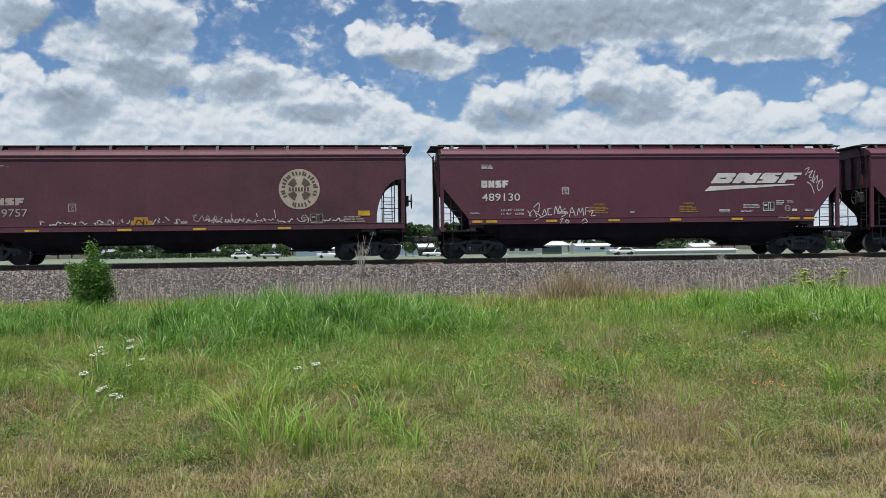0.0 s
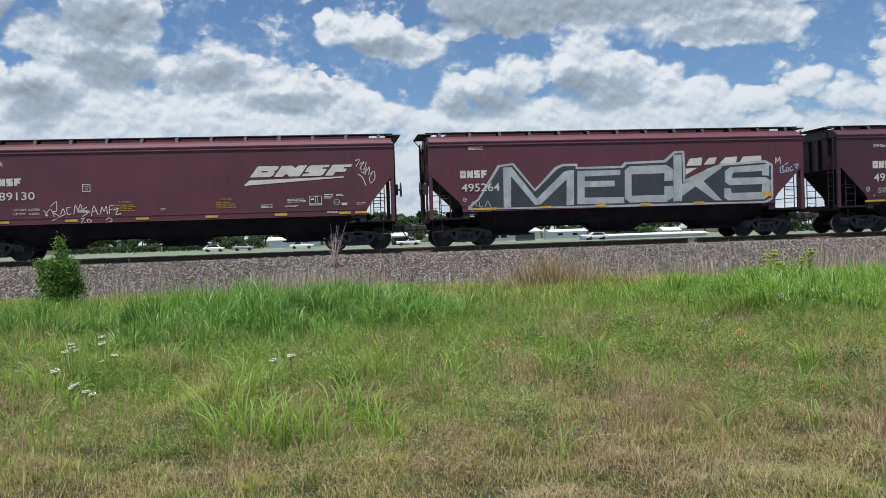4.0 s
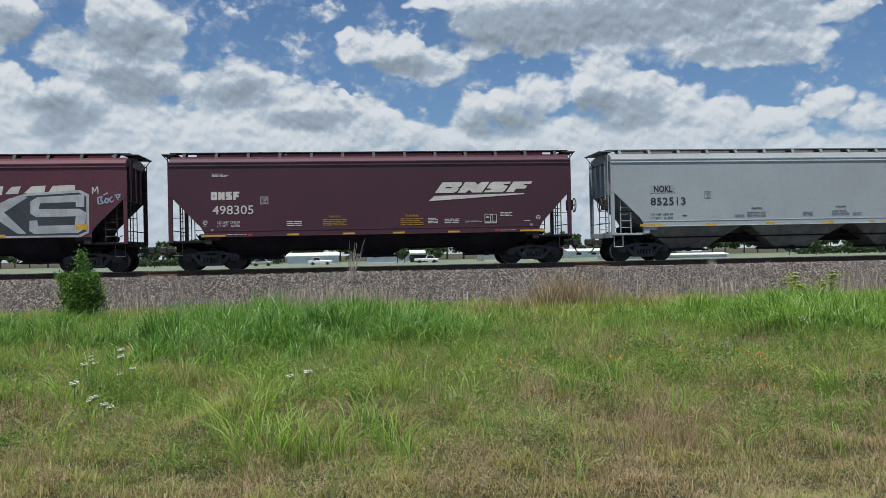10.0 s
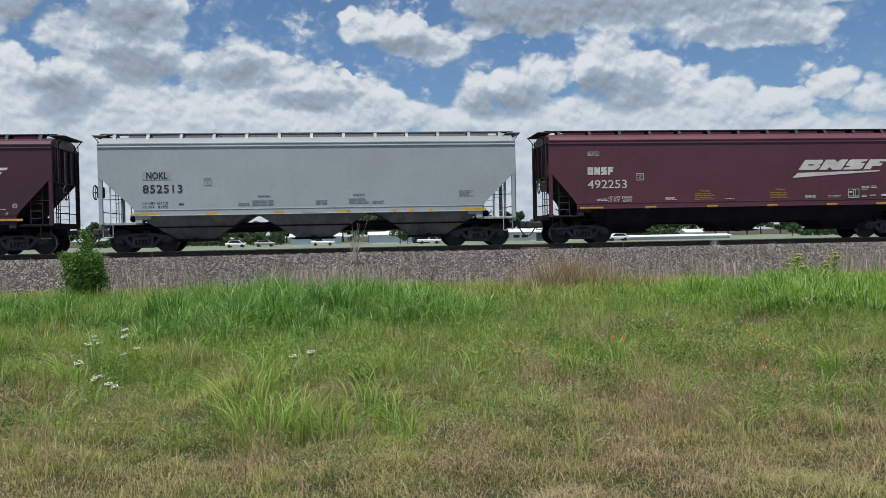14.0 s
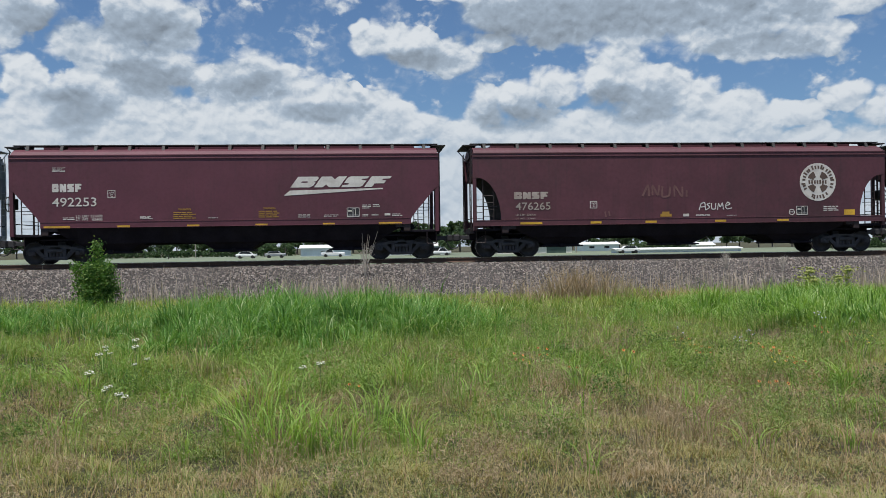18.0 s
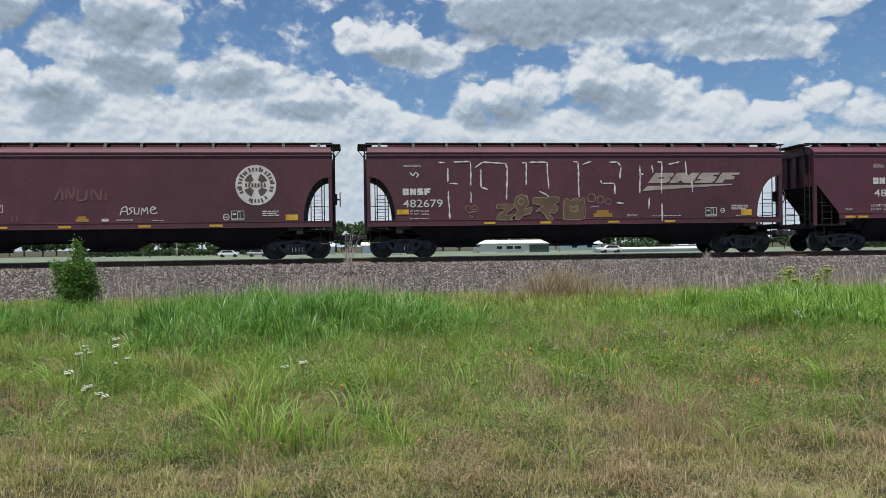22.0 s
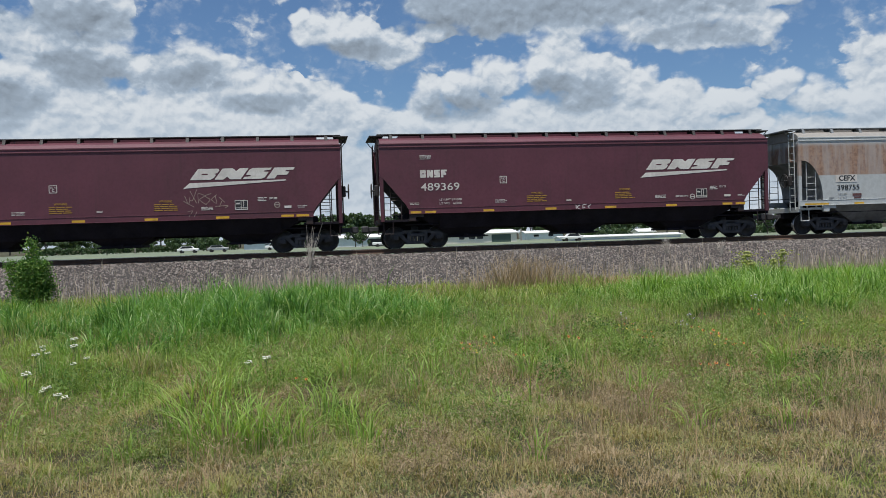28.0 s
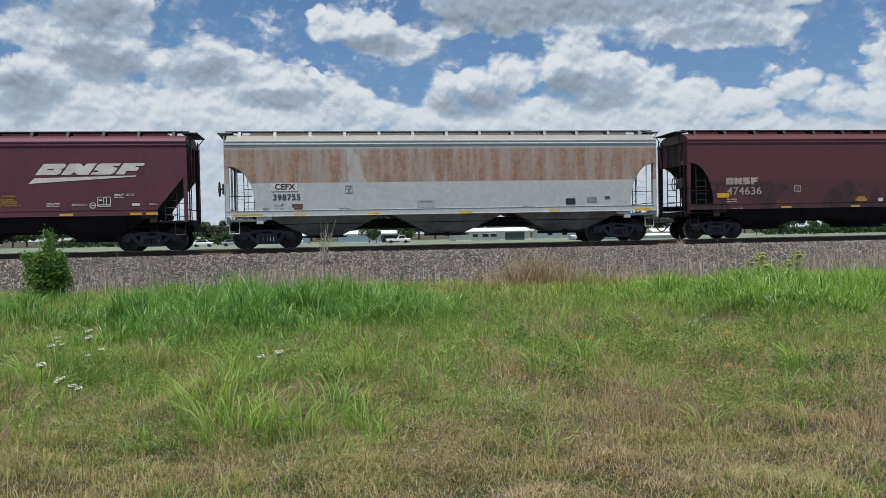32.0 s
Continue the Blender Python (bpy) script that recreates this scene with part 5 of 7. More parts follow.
print_lines(CARS[5], -6.69, 3.63, 0.49, 0.18, 4, DECAL, "small_print")
brand_word(CARS[5], -6.7, 2.84, 1.15, 0.32, DECAL)
lettering(CARS[5], "492253", -6.71, 2.28, 0.34, DECAL, "lettering", width=1.67, bold=0.003)
plate_mark(CARS[5], -4.46, 2.74, DECAL)
lettering(CARS[5], "LD LMT 223600", -5.83, 1.84, 0.10, DECAL, "lettering", width=1.00, bold=0.003)
lettering(CARS[5], "LT WT   62400", -5.83, 1.71, 0.10, DECAL, "lettering", width=1.00, bold=0.003)
print_lines(CARS[5], -6.31, 1.74, 0.44, 0.12, 2, DECAL, "small_print")
print_lines(CARS[5], -3.38, 1.74, 0.48, 0.14, 3, DECAL, "small_print")
warning_label(CARS[5], -2.1, 1.73, 0.87, 0.43, DECAL_GOLD, True)
warning_label(CARS[5], 1.22, 1.74, 0.85, 0.43, DECAL_GOLD, True)
print_lines(CARS[5], -0.76, 1.74, 0.39, 0.05, 1, DECAL, "small_print")
print_lines(CARS[5], 2.78, 1.73, 0.47, 0.14, 3, DECAL, "small_print")
print_lines(CARS[5], 3.8, 1.75, 0.58, 0.10, 2, DECAL, "small_print")
data_panel(CARS[5], 4.97, 1.92, DECAL)
print_lines(CARS[5], 5.34, 2.06, 0.35, 0.18, 3, DECAL, "small_print")
print_lines(CARS[5], 5.76, 2.13, 0.31, 0.12, 2, DECAL, "small_print")
print_lines(CARS[5], 5.34, 1.74, 0.23, 0.12, 2, DECAL, "small_print")
print_lines(CARS[5], 5.71, 1.78, 0.28, 0.07, 2, DECAL, "small_print")
patch(CARS[5], 6.23, 1.78, 6.46, 1.87, DECAL, "small_label", 2)
print_lines(CARS[5], 6.53, 1.75, 0.42, 0.11, 2, DECAL, "small_print")
brand_logo(CARS[5], 2.22, 2.61, DECAL)
reflectors(CARS[5], [(-7.04, 0.99), (-4.25, 0.47), (-1.58, 0.48), (1.08, 0.48), (3.75, 0.47), (5.99, 0.94)], 1.42)
brand_word(CARS[6], -7.12, 2.38, 1.46, 0.29, DECAL_OLD)
lettering(CARS[6], "476265", -7.07, 1.94, 0.30, DECAL_OLD, "lettering", width=1.45, bold=0.003)
plate_mark(CARS[6], -3.8, 2.12, DECAL)
lettering(CARS[6], "LD LMT 224700", -7.07, 1.69, 0.08, DECAL_OLD, "lettering", width=0.82, bold=0.003)
lettering(CARS[6], "LT WT   52300", -7.08, 1.55, 0.06, DECAL_OLD, "lettering", width=0.82, bold=0.003)
emblem(CARS[6], 5.93, 2.98, 0.80, DECAL)
round_mark(CARS[6], 4.76, 1.72, 0.13, DECAL)
data_panel(CARS[6], 5.21, 1.78, DECAL)
print_lines(CARS[6], 6.17, 1.74, 0.65, 0.24, 3, DECAL, "small_print")
patch(CARS[6], 7.08, 1.57, 7.56, 1.8, YELLOW, "reflector_patch", 2)
reflectors(CARS[6], [(-6.88, 0.91), (-3.94, 0.46), (-1.61, 0.48), (1.39, 0.48), (4.10, 0.51)], 1.34)
tag(CARS[6], [[(0.71, 1.84), (0.78, 2.09), (0.95, 2.16), (0.99, 1.83)], [(0.76, 1.97), (0.97, 1.99)], [(1.19, 2.13), (1.05, 2.08), (1.16, 1.97), (1.02, 1.85)], [(1.24, 2.13), (1.26, 1.89), (1.40, 1.89), (1.43, 2.12)], [(1.50, 1.84), (1.55, 2.12), (1.62, 1.96), (1.72, 2.14), (1.76, 1.86)], [(1.86, 2.00), (2.05, 2.09), (1.94, 2.16), (1.84, 2.00), (1.93, 1.88), (2.12, 1.92)]], 0.042, SPRAY_WHITE, "graffiti_tag", 1)
patch(CARS[6], 0.01, 1.59, 0.27, 1.7, DECAL, "small_label", 2)
print_lines(CARS[6], 0.56, 1.6, 0.62, 0.07, 2, DECAL, "small_print")
print_lines(CARS[6], 1.9, 1.6, 0.45, 0.02, 1, DECAL, "small_print")
warning_label(CARS[6], -0.96, 1.59, 0.48, 0.21, DECAL_GOLD, False)
tag(CARS[6], [[(-1.72, 2.45), (-1.47, 2.91), (-1.44, 2.44)], [(-1.29, 2.48), (-1.28, 2.90), (-1.06, 2.48), (-1.00, 2.90)], [(-0.86, 2.85), (-0.87, 2.43), (-0.58, 2.47), (-0.53, 2.84)], [(-0.35, 2.42), (-0.34, 2.88), (-0.02, 2.41), (-0.01, 2.83)], [(0.18, 2.69), (0.17, 2.41)]], 0.08, SPRAY_FAINT, "graffiti_tag", 1)
tag(CARS[6], [[(-3.32, 1.83), (-3.28, 1.60)], [(-3.16, 1.85), (-3.12, 1.64)]], 0.06, SPRAY_FAINT, "graffiti_tag", 1)
print_lines(CARS[7], -7.3, 3.69, 0.71, 0.09, 2, DECAL, "small_print")
brand_word(CARS[7], -7.34, 2.54, 1.18, 0.27, DECAL)
lettering(CARS[7], "482679", -7.34, 2.05, 0.31, DECAL, "lettering", width=1.62, bold=0.003)
lettering(CARS[7], "LD LMT 223500", -7.06, 1.86, 0.07, DECAL, "lettering", width=0.76, bold=0.003)
lettering(CARS[7], "LT WT   62500", -7.06, 1.73, 0.07, DECAL, "lettering", width=0.76, bold=0.003)
patch(CARS[7], -7.59, 1.76, -7.1, 1.96, YELLOW, "reflector_patch", 2)
print_lines(CARS[7], -7.06, 1.57, 0.78, 0.04, 1, DECAL, "small_print")
brand_logo(CARS[7], 2.7, 2.65, DECAL_OLD)
data_panel(CARS[7], 5.71, 1.75, DECAL)
round_mark(CARS[7], 6.22, 1.81, 0.1, DECAL)
print_lines(CARS[7], 6.61, 1.83, 0.73, 0.23, 3, DECAL, "small_print")
patch(CARS[7], 7.04, 1.6, 7.5, 1.85, YELLOW, "reflector_patch", 2)
warning_label(CARS[7], 0.61, 1.58, 0.79, 0.28, DECAL_GOLD, False)
print_lines(CARS[7], 2.03, 1.59, 0.45, 0.11, 3, DECAL, "small_print")
print_lines(CARS[7], 3.14, 1.58, 1.28, 0.05, 1, DECAL, "small_print")
print_lines(CARS[7], 6.82, 1.57, 0.49, 0.05, 1, DECAL, "small_print")
reflectors(CARS[7], [(-4.02, 0.47), (-1.66, 0.46), (1.23, 0.47), (3.66, 0.47)], 1.33)
ragged_runs(CARS[7], [[(-5.48, 3.64), (-5.46, 3.07)], [(-5.47, 2.71), (-5.44, 1.56)], [(-5.42, 3.01), (-5.08, 2.98)], [(-4.56, 3.89), (-4.57, 2.91)], [(-4.55, 2.66), (-4.53, 2.21)], [(-5.25, 3.89), (-4.58, 3.89)], [(-4.36, 3.66), (-4.04, 3.87), (-3.11, 3.84), (-3.02, 3.59), (-3.06, 2.34)], [(-4.13, 3.59), (-4.12, 2.84), (-3.83, 2.75)], [(-2.22, 3.84), (-2.23, 2.93)], [(-2.22, 2.51), (-2.20, 2.10)], [(-2.41, 3.84), (-2.22, 3.84)], [(-1.35, 3.86), (-1.32, 2.76)], [(-1.69, 2.67), (-1.32, 2.51), (-1.31, 1.94)], [(-2.09, 3.86), (-1.35, 3.86)], [(-0.04, 3.88), (-0.03, 2.39)], [(-0.25, 3.89), (-0.04, 3.88)]], 0.062, SPRAY_WHITE, "paint_remains", 1)
ragged_runs(CARS[7], [[(0.91, 3.12), (1.00, 2.98), (1.51, 2.96), (1.53, 2.52)], [(1.80, 3.67), (1.75, 3.17)], [(1.29, 3.86), (1.64, 3.88), (1.78, 3.70)], [(0.15, 3.77), (0.54, 3.91)], [(2.62, 3.72), (2.61, 2.56)], [(3.14, 3.74), (3.18, 3.39)], [(3.57, 3.88), (3.55, 2.55)], [(3.36, 3.86), (3.57, 3.88)], [(4.61, 3.90), (4.63, 3.30)], [(4.87, 3.06), (4.89, 2.59)], [(3.01, 2.37), (2.98, 1.91)], [(3.55, 2.14), (3.54, 1.37)], [(1.59, 2.17), (1.92, 2.15)], [(-5.86, 3.87), (-5.61, 3.87)], [(3.85, 3.77), (4.35, 3.88)], [(2.55, 3.33), (2.78, 3.35)]], 0.062, SPRAY_WHITE, "paint_remains", 1)
for letter in ([(-3.50, 1.50), (-3.42, 1.72), (-3.10, 1.95), (-3.46, 1.95), (-3.46, 2.14), (-2.78, 2.14), (-2.80, 1.98), (-3.14, 1.70), (-2.72, 1.70), (-2.74, 1.50)],
               [(-2.92, 1.52), (-2.60, 1.86), (-2.74, 2.10), (-2.70, 2.40), (-2.45, 2.54), (-2.20, 2.42), (-2.16, 2.14), (-2.34, 1.92), (-2.02, 2.02), (-2.08, 1.76), (-2.40, 1.66), (-2.56, 1.50)],
               [(-1.96, 2.40), (-0.92, 2.43), (-0.88, 2.22), (-1.06, 2.12), (-0.90, 1.98), (-1.06, 1.74), (-1.30, 1.80), (-1.12, 1.50), (-1.32, 1.48), (-1.62, 1.84), (-1.84, 1.84), (-1.58, 2.06), (-1.94, 2.16)],
               [(-0.70, 1.50), (-0.66, 2.24), (-0.54, 2.36), (-0.36, 2.28), (-0.16, 2.38), (0.04, 2.28), (0.20, 2.40), (0.20, 1.52)]):
    shapes(CARS[7], [letter], SPRAY_GOLD, "graffiti_letter", 2)
    tag(CARS[7], [letter + letter[:1]], 0.026, SPRAY_GOLD_LIGHT, "graffiti_outline", 3)
tag(CARS[7], [[(-2.36, 2.30), (-2.50, 2.38), (-2.60, 2.22), (-2.46, 2.10), (-2.34, 2.24)], [(-0.40, 1.84), (-0.38, 2.06), (-0.24, 1.98), (-0.10, 2.08), (-0.10, 1.84), (-0.40, 1.84)]], 0.03, SPRAY_GOLD_LIGHT, "graffiti_outline", 3)
for x, z, r in ((0.52, 2.38, 0.18), (0.90, 2.30, 0.16), (1.24, 2.22, 0.13)):
    part("graffiti_ring", ring(bmesh.new(), x, z, r * 0.86, r, 2, 18), SPRAY_GOLD_LIGHT, CARS[7])
tag(CARS[7], [[(-4.72, 1.86), (-4.80, 2.00), (-4.66, 2.10), (-4.52, 2.02), (-4.40, 2.12), (-4.26, 2.00), (-4.30, 1.86), (-4.72, 1.80)], [(-4.62, 1.96), (-4.34, 1.94)], [(-4.58, 1.88), (-4.36, 1.84)]], 0.022, SPRAY_GOLD_LIGHT, "graffiti_tag", 1)
scribble(CARS[7], -4.62, -4.16, 1.46, 1.78, 0.026, SPRAY_GOLD_LIGHT, 12)
scribble(CARS[7], 0.46, 0.86, 1.98, 2.08, 0.018, SPRAY_WHITE, 14)
tag(CARS[7], [[(-7.04, 3.46), (-6.91, 3.33), (-6.82, 3.46), (-6.69, 3.37), (-6.78, 3.26)]], 0.05, SPRAY_WHITE, "graffiti_tag", 1)
print_lines(CARS[8], -5.91, 3.6, 0.52, 0.17, 4, DECAL, "small_print")
brand_word(CARS[8], -5.93, 2.89, 1.20, 0.28, DECAL)
lettering(CARS[8], "487673", -5.9, 2.35, 0.30, DECAL, "lettering", width=1.75, bold=0.003)
plate_mark(CARS[8], -2.18, 2.74, DECAL)
lettering(CARS[8], "LD LMT 223400", -6.03, 1.92, 0.10, DECAL, "lettering", width=0.96, bold=0.003)
lettering(CARS[8], "LT WT   62900", -6.04, 1.75, 0.09, DECAL, "lettering", width=0.97, bold=0.003)
print_lines(CARS[8], -7.22, 1.76, 0.33, 0.09, 2, DECAL, "small_print")
print_lines(CARS[8], -3.7, 1.77, 0.48, 0.14, 3, DECAL, "small_print")
warning_label(CARS[8], -2.36, 1.79, 0.86, 0.42, DECAL_GOLD, True)
warning_label(CARS[8], 1.49, 1.79, 0.89, 0.43, DECAL_GOLD, True)
print_lines(CARS[8], -0.63, 1.79, 0.24, 0.09, 2, DECAL, "small_print")
data_panel(CARS[8], 4.81, 1.96, DECAL)
brand_logo(CARS[8], 2.62, 2.65, DECAL)
print_lines(CARS[8], 5.45, 2.09, 0.35, 0.17, 3, DECAL, "small_print")
print_lines(CARS[8], 5.9, 2.15, 0.31, 0.09, 2, DECAL, "small_print")
round_mark(CARS[8], 6.2, 1.93, 0.12, DECAL_OLD)
print_lines(CARS[8], 7.0, 1.79, 0.37, 0.10, 2, DECAL, "small_print")
patch(CARS[8], 6.48, 1.8, 6.75, 1.89, DECAL, "small_label", 2)
print_lines(CARS[8], 3.27, 1.78, 0.46, 0.15, 3, DECAL, "small_print")
tag(CARS[8], [[(2.66, 2.37), (2.80, 2.03), (2.86, 2.31)], [(2.87, 2.55), (3.11, 2.07)], [(3.12, 2.60), (2.96, 2.19), (2.86, 2.19)], [(3.18, 2.07), (3.17, 2.45), (3.42, 2.35), (3.21, 2.21), (3.46, 2.01)], [(3.67, 2.44), (3.42, 2.35), (3.62, 2.20), (3.46, 2.01)], [(3.88, 2.39), (3.67, 2.20), (3.87, 2.05), (3.82, 2.34)], [(3.97, 2.29), (4.17, 2.09)], [(4.07, 2.14), (3.96, 1.90)], [(2.74, 1.74), (2.95, 1.78), (2.79, 1.55)], [(2.99, 1.54), (3.10, 1.73)], [(2.60, 2.17), (3.00, 1.93)], [(3.79, 1.93), (4.30, 1.95), (4.17, 1.85)]], 0.024, SPRAY_FADE, "graffiti_tag", 1)
reflectors(CARS[8], [(-7.23, 0.46), (-6.65, 0.47), (-4.21, 0.48), (-1.54, 0.48), (1.13, 0.50), (3.82, 0.51), (6.34, 0.50), (6.94, 0.50)], 1.44)
print_lines(CARS[9], -6.78, 3.62, 0.47, 0.18, 4, DECAL, "small_print")
brand_word(CARS[9], -6.78, 2.88, 1.15, 0.31, DECAL)
lettering(CARS[9], "489369", -6.78, 2.35, 0.30, DECAL, "lettering", width=1.61, bold=0.003)
plate_mark(CARS[9], -3.31, 2.73, DECAL)
lettering(CARS[9], "LD LMT 223300", -6.02, 1.93, 0.08, DECAL, "lettering", width=0.92, bold=0.003)
lettering(CARS[9], "LT WT   62700", -6.02, 1.77, 0.09, DECAL, "lettering", width=0.92, bold=0.003)
print_lines(CARS[9], -7.24, 1.78, 0.38, 0.10, 2, DECAL, "small_print")
print_lines(CARS[9], -3.68, 1.78, 0.49, 0.14, 3, DECAL, "small_print")
warning_label(CARS[9], -2.33, 1.77, 0.87, 0.42, DECAL_GOLD, True)
warning_label(CARS[9], 1.52, 1.81, 0.89, 0.44, DECAL_GOLD, True)
print_lines(CARS[9], -0.62, 1.77, 0.25, 0.09, 2, DECAL, "small_print")
data_panel(CARS[9], 5.43, 1.96, DECAL)
brand_logo(CARS[9], 2.68, 2.68, DECAL)
round_mark(CARS[9], 5.01, 1.82, 0.12, DECAL)
print_lines(CARS[9], 5.82, 2.1, 0.35, 0.17, 3, DECAL, "small_print")
print_lines(CARS[9], 6.24, 2.18, 0.32, 0.09, 2, DECAL, "small_print")
patch(CARS[9], 6.47, 1.79, 6.76, 1.88, DECAL, "small_label", 2)
print_lines(CARS[9], 7.1, 1.8, 0.32, 0.07, 2, DECAL, "small_print")
print_lines(CARS[9], 3.32, 1.79, 0.48, 0.15, 3, DECAL, "small_print")
print_lines(CARS[9], 4.24, 1.82, 0.57, 0.08, 2, DECAL, "small_print")
tag(CARS[9], [[(-0.21, 1.60), (-0.21, 1.41)], [(-0.03, 1.59), (-0.18, 1.50), (-0.01, 1.40)], [(0.09, 1.40), (0.09, 1.59), (0.24, 1.61)], [(0.09, 1.49), (0.19, 1.49)], [(0.44, 1.60), (0.31, 1.51), (0.43, 1.41)]], 0.03, SPRAY_WHITE, "graffiti_tag", 1)
reflectors(CARS[9], [(-7.22, 0.44), (-6.62, 0.45), (-4.19, 0.45), (-1.54, 0.47), (1.06, 0.50), (3.79, 0.49), (6.38, 0.45), (6.99, 0.44)], 1.43)
patch(CARS[10], -7.1, 2.28, -6.05, 2.61, DECAL, "white_panel", 1)
lettering(CARS[10], "CEFX", -6.94, 2.35, 0.22, DECAL_BLACK, "lettering", width=0.80, bold=0.03)
lettering(CARS[10], "398755", -7.04, 1.94, 0.22, DECAL_BLACK, "lettering", width=1.07, bold=0.003)
lettering(CARS[10], "LD LMT", -6.98, 1.72, 0.07, DECAL_DIM, "lettering", width=0.42, bold=0.003)
lettering(CARS[10], "LT WT", -6.98, 1.56, 0.07, DECAL_DIM, "lettering", width=0.42, bold=0.003)
patch(CARS[10], -6.29, 1.66, -5.85, 1.77, DECAL_MAROON, "painted_out_patch", 1)
patch(CARS[10], -6.21, 1.55, -5.87, 1.63, DECAL_MAROON, "painted_out_patch", 1)
print_lines(CARS[10], -7.42, 1.52, 0.24, 0.11, 3, DECAL_DIM, "small_print")
plate_mark(CARS[10], -4.02, 2.33, DECAL_DIM)
print_lines(CARS[10], -4.44, 1.52, 0.57, 0.07, 2, DECAL_DIM, "small_print")
patch(CARS[10], -1.26, 1.54, -0.54, 1.85, DECAL_GREY, "grey_panel", 1)
lettering(CARS[10], "CAUTION", -1.14, 1.76, 0.06, DECAL_BLACK, "lettering", width=0.48, bold=0.003)
print_lines(CARS[10], -1.22, 1.57, 0.65, 0.13, 3, DECAL_BLACK, "small_print")
patch(CARS[10], 4.98, 1.59, 5.4, 1.84, DECAL_BLACK, "data_plate", 1)
print_lines(CARS[10], 5.03, 1.61, 0.34, 0.21, 3, DECAL, "small_print")
patch(CARS[10], 5.89, 1.67, 6.33, 1.9, DECAL_DIM, "data_plate", 1)
print_lines(CARS[10], 5.94, 1.7, 0.37, 0.19, 3, DECAL_GREY, "small_print")
print_lines(CARS[10], 6.68, 1.78, 0.24, 0.14, 3, DECAL_BLACK, "small_print")
print_lines(CARS[10], 3.09, 1.5, 0.61, 0.07, 2, DECAL_DIM, "small_print")
reflectors(CARS[10], [(-8.61, 1.16), (-6.21, 0.47), (-3.29, 0.46), (0.48, 0.54), (4.27, 0.46), (8.01, 0.70)], 1.29)
brand_word(CARS[11], -7.09, 2.34, 1.51, 0.29, DECAL_OLD)
lettering(CARS[11], "474636", -7.07, 1.9, 0.32, DECAL_OLD, "lettering", width=1.59, bold=0.003)
patch(CARS[11], -7.51, 1.78, -6.96, 1.97, YELLOW, "reflector_patch", 2)
plate_mark(CARS[11], -3.8, 2.13, DECAL_OLD)
patch(CARS[11], 0.03, 1.53, 0.25, 1.68, DECAL, "small_label", 2)
print_lines(CARS[11], -7.07, 1.56, 0.46, 0.20, 2, DECAL_OLD, "small_print")
warning_label(CARS[11], -1.06, 1.55, 0.55, 0.20, DECAL_GOLD, False)
reflectors(CARS[11], [(-4.58, 0.48), (-1.30, 0.43)], 1.28)
print_lines(CARS[11], -6.82, 1.3, 0.47, 0.03, 1, DECAL, "small_print")


# ---- plants ----
def leaf_material(name, a, b, translucent=0.35, patchy=0.6, rough=0.55, third=None, share=0.15):
    """Leaf colour: two tones from blade to blade, drifting over the field."""
    m = bpy.data.materials.new(name)
    m.use_nodes = True
    t = Tree(m.node_tree)
    rnd = t.n.new("ShaderNodeNewGeometry").outputs["Random Per Island"]
    co = t.n.new("ShaderNodeTexCoord").outputs["Object"]
    drift = t.math("ADD", t.math("MULTIPLY", t.noise(co, 0.5, 3.0, 0.55), 0.45), t.math("MULTIPLY", t.noise(co, 2.4, 3.0, 0.6), 0.55))
    fac = t.math("ADD", t.math("MULTIPLY", rnd, 1 - patchy), t.math("MULTIPLY", t.remap(drift, 0.38, 0.62), patchy))
    col = t.mix(fac, a, b)
    if third:
        col = t.mix(t.math("GREATER_THAN", t.math("FRACT", t.math("MULTIPLY", rnd, 7.31)), 1 - share), col, third)
    bs = t.put("ShaderNodeBsdfPrincipled", [("Base Color", col), ("Roughness", rough), ("Specular IOR Level", 0.3)])
    tr = t.put("ShaderNodeBsdfTranslucent", [("Color", t.mix(1.0, col, (1.25, 1.2, 0.6), "MULTIPLY"))])
    mix = t.put("ShaderNodeMixShader", [(0, translucent), (1, bs.outputs[0]), (2, tr.outputs[0])])
    t.l.new(mix.outputs[0], t.put("ShaderNodeOutputMaterial").inputs[0])
    return m


LUSH = leaf_material("lush_grass", (0.054, 0.165, 0.028), (0.260, 0.430, 0.075), 0.42, 0.55, third=(0.42, 0.54, 0.24), share=0.16)
DEEP = leaf_material("deep_green_grass", (0.048, 0.150, 0.030), (0.185, 0.360, 0.075), 0.42, 0.5, third=(0.40, 0.52, 0.26), share=0.10)
BRIGHT = leaf_material("light_green_grass", (0.170, 0.320, 0.050), (0.350, 0.480, 0.135), 0.45, 0.3)
MEADOW = leaf_material("meadow_grass", (0.070, 0.170, 0.028), (0.390, 0.455, 0.115), 0.40, 0.6, third=(0.44, 0.45, 0.21), share=0.13)
TURF = leaf_material("worn_turf", (0.120, 0.190, 0.050), (0.430, 0.360, 0.165), 0.35, 0.6, third=(0.48, 0.38, 0.23), share=0.16)
STRAW_GREEN = leaf_material("drying_grass", (0.390, 0.275, 0.160), (0.190, 0.180, 0.075), 0.3, 0.65, third=(0.46, 0.35, 0.24), share=0.18)
STRAW = leaf_material("dry_straw", (0.44, 0.33, 0.19), (0.30, 0.21, 0.125), 0.25, 0.4, 0.7)
STALK = leaf_material("grey_dead_stalk", (0.50, 0.43, 0.35), (0.30, 0.25, 0.20), 0.1, 0.3, 0.8)
RUSSET_TURF = leaf_material("withered_turf", (0.410, 0.320, 0.200), (0.270, 0.230, 0.115), 0.3, 0.5, third=(0.48, 0.38, 0.27), share=0.2)
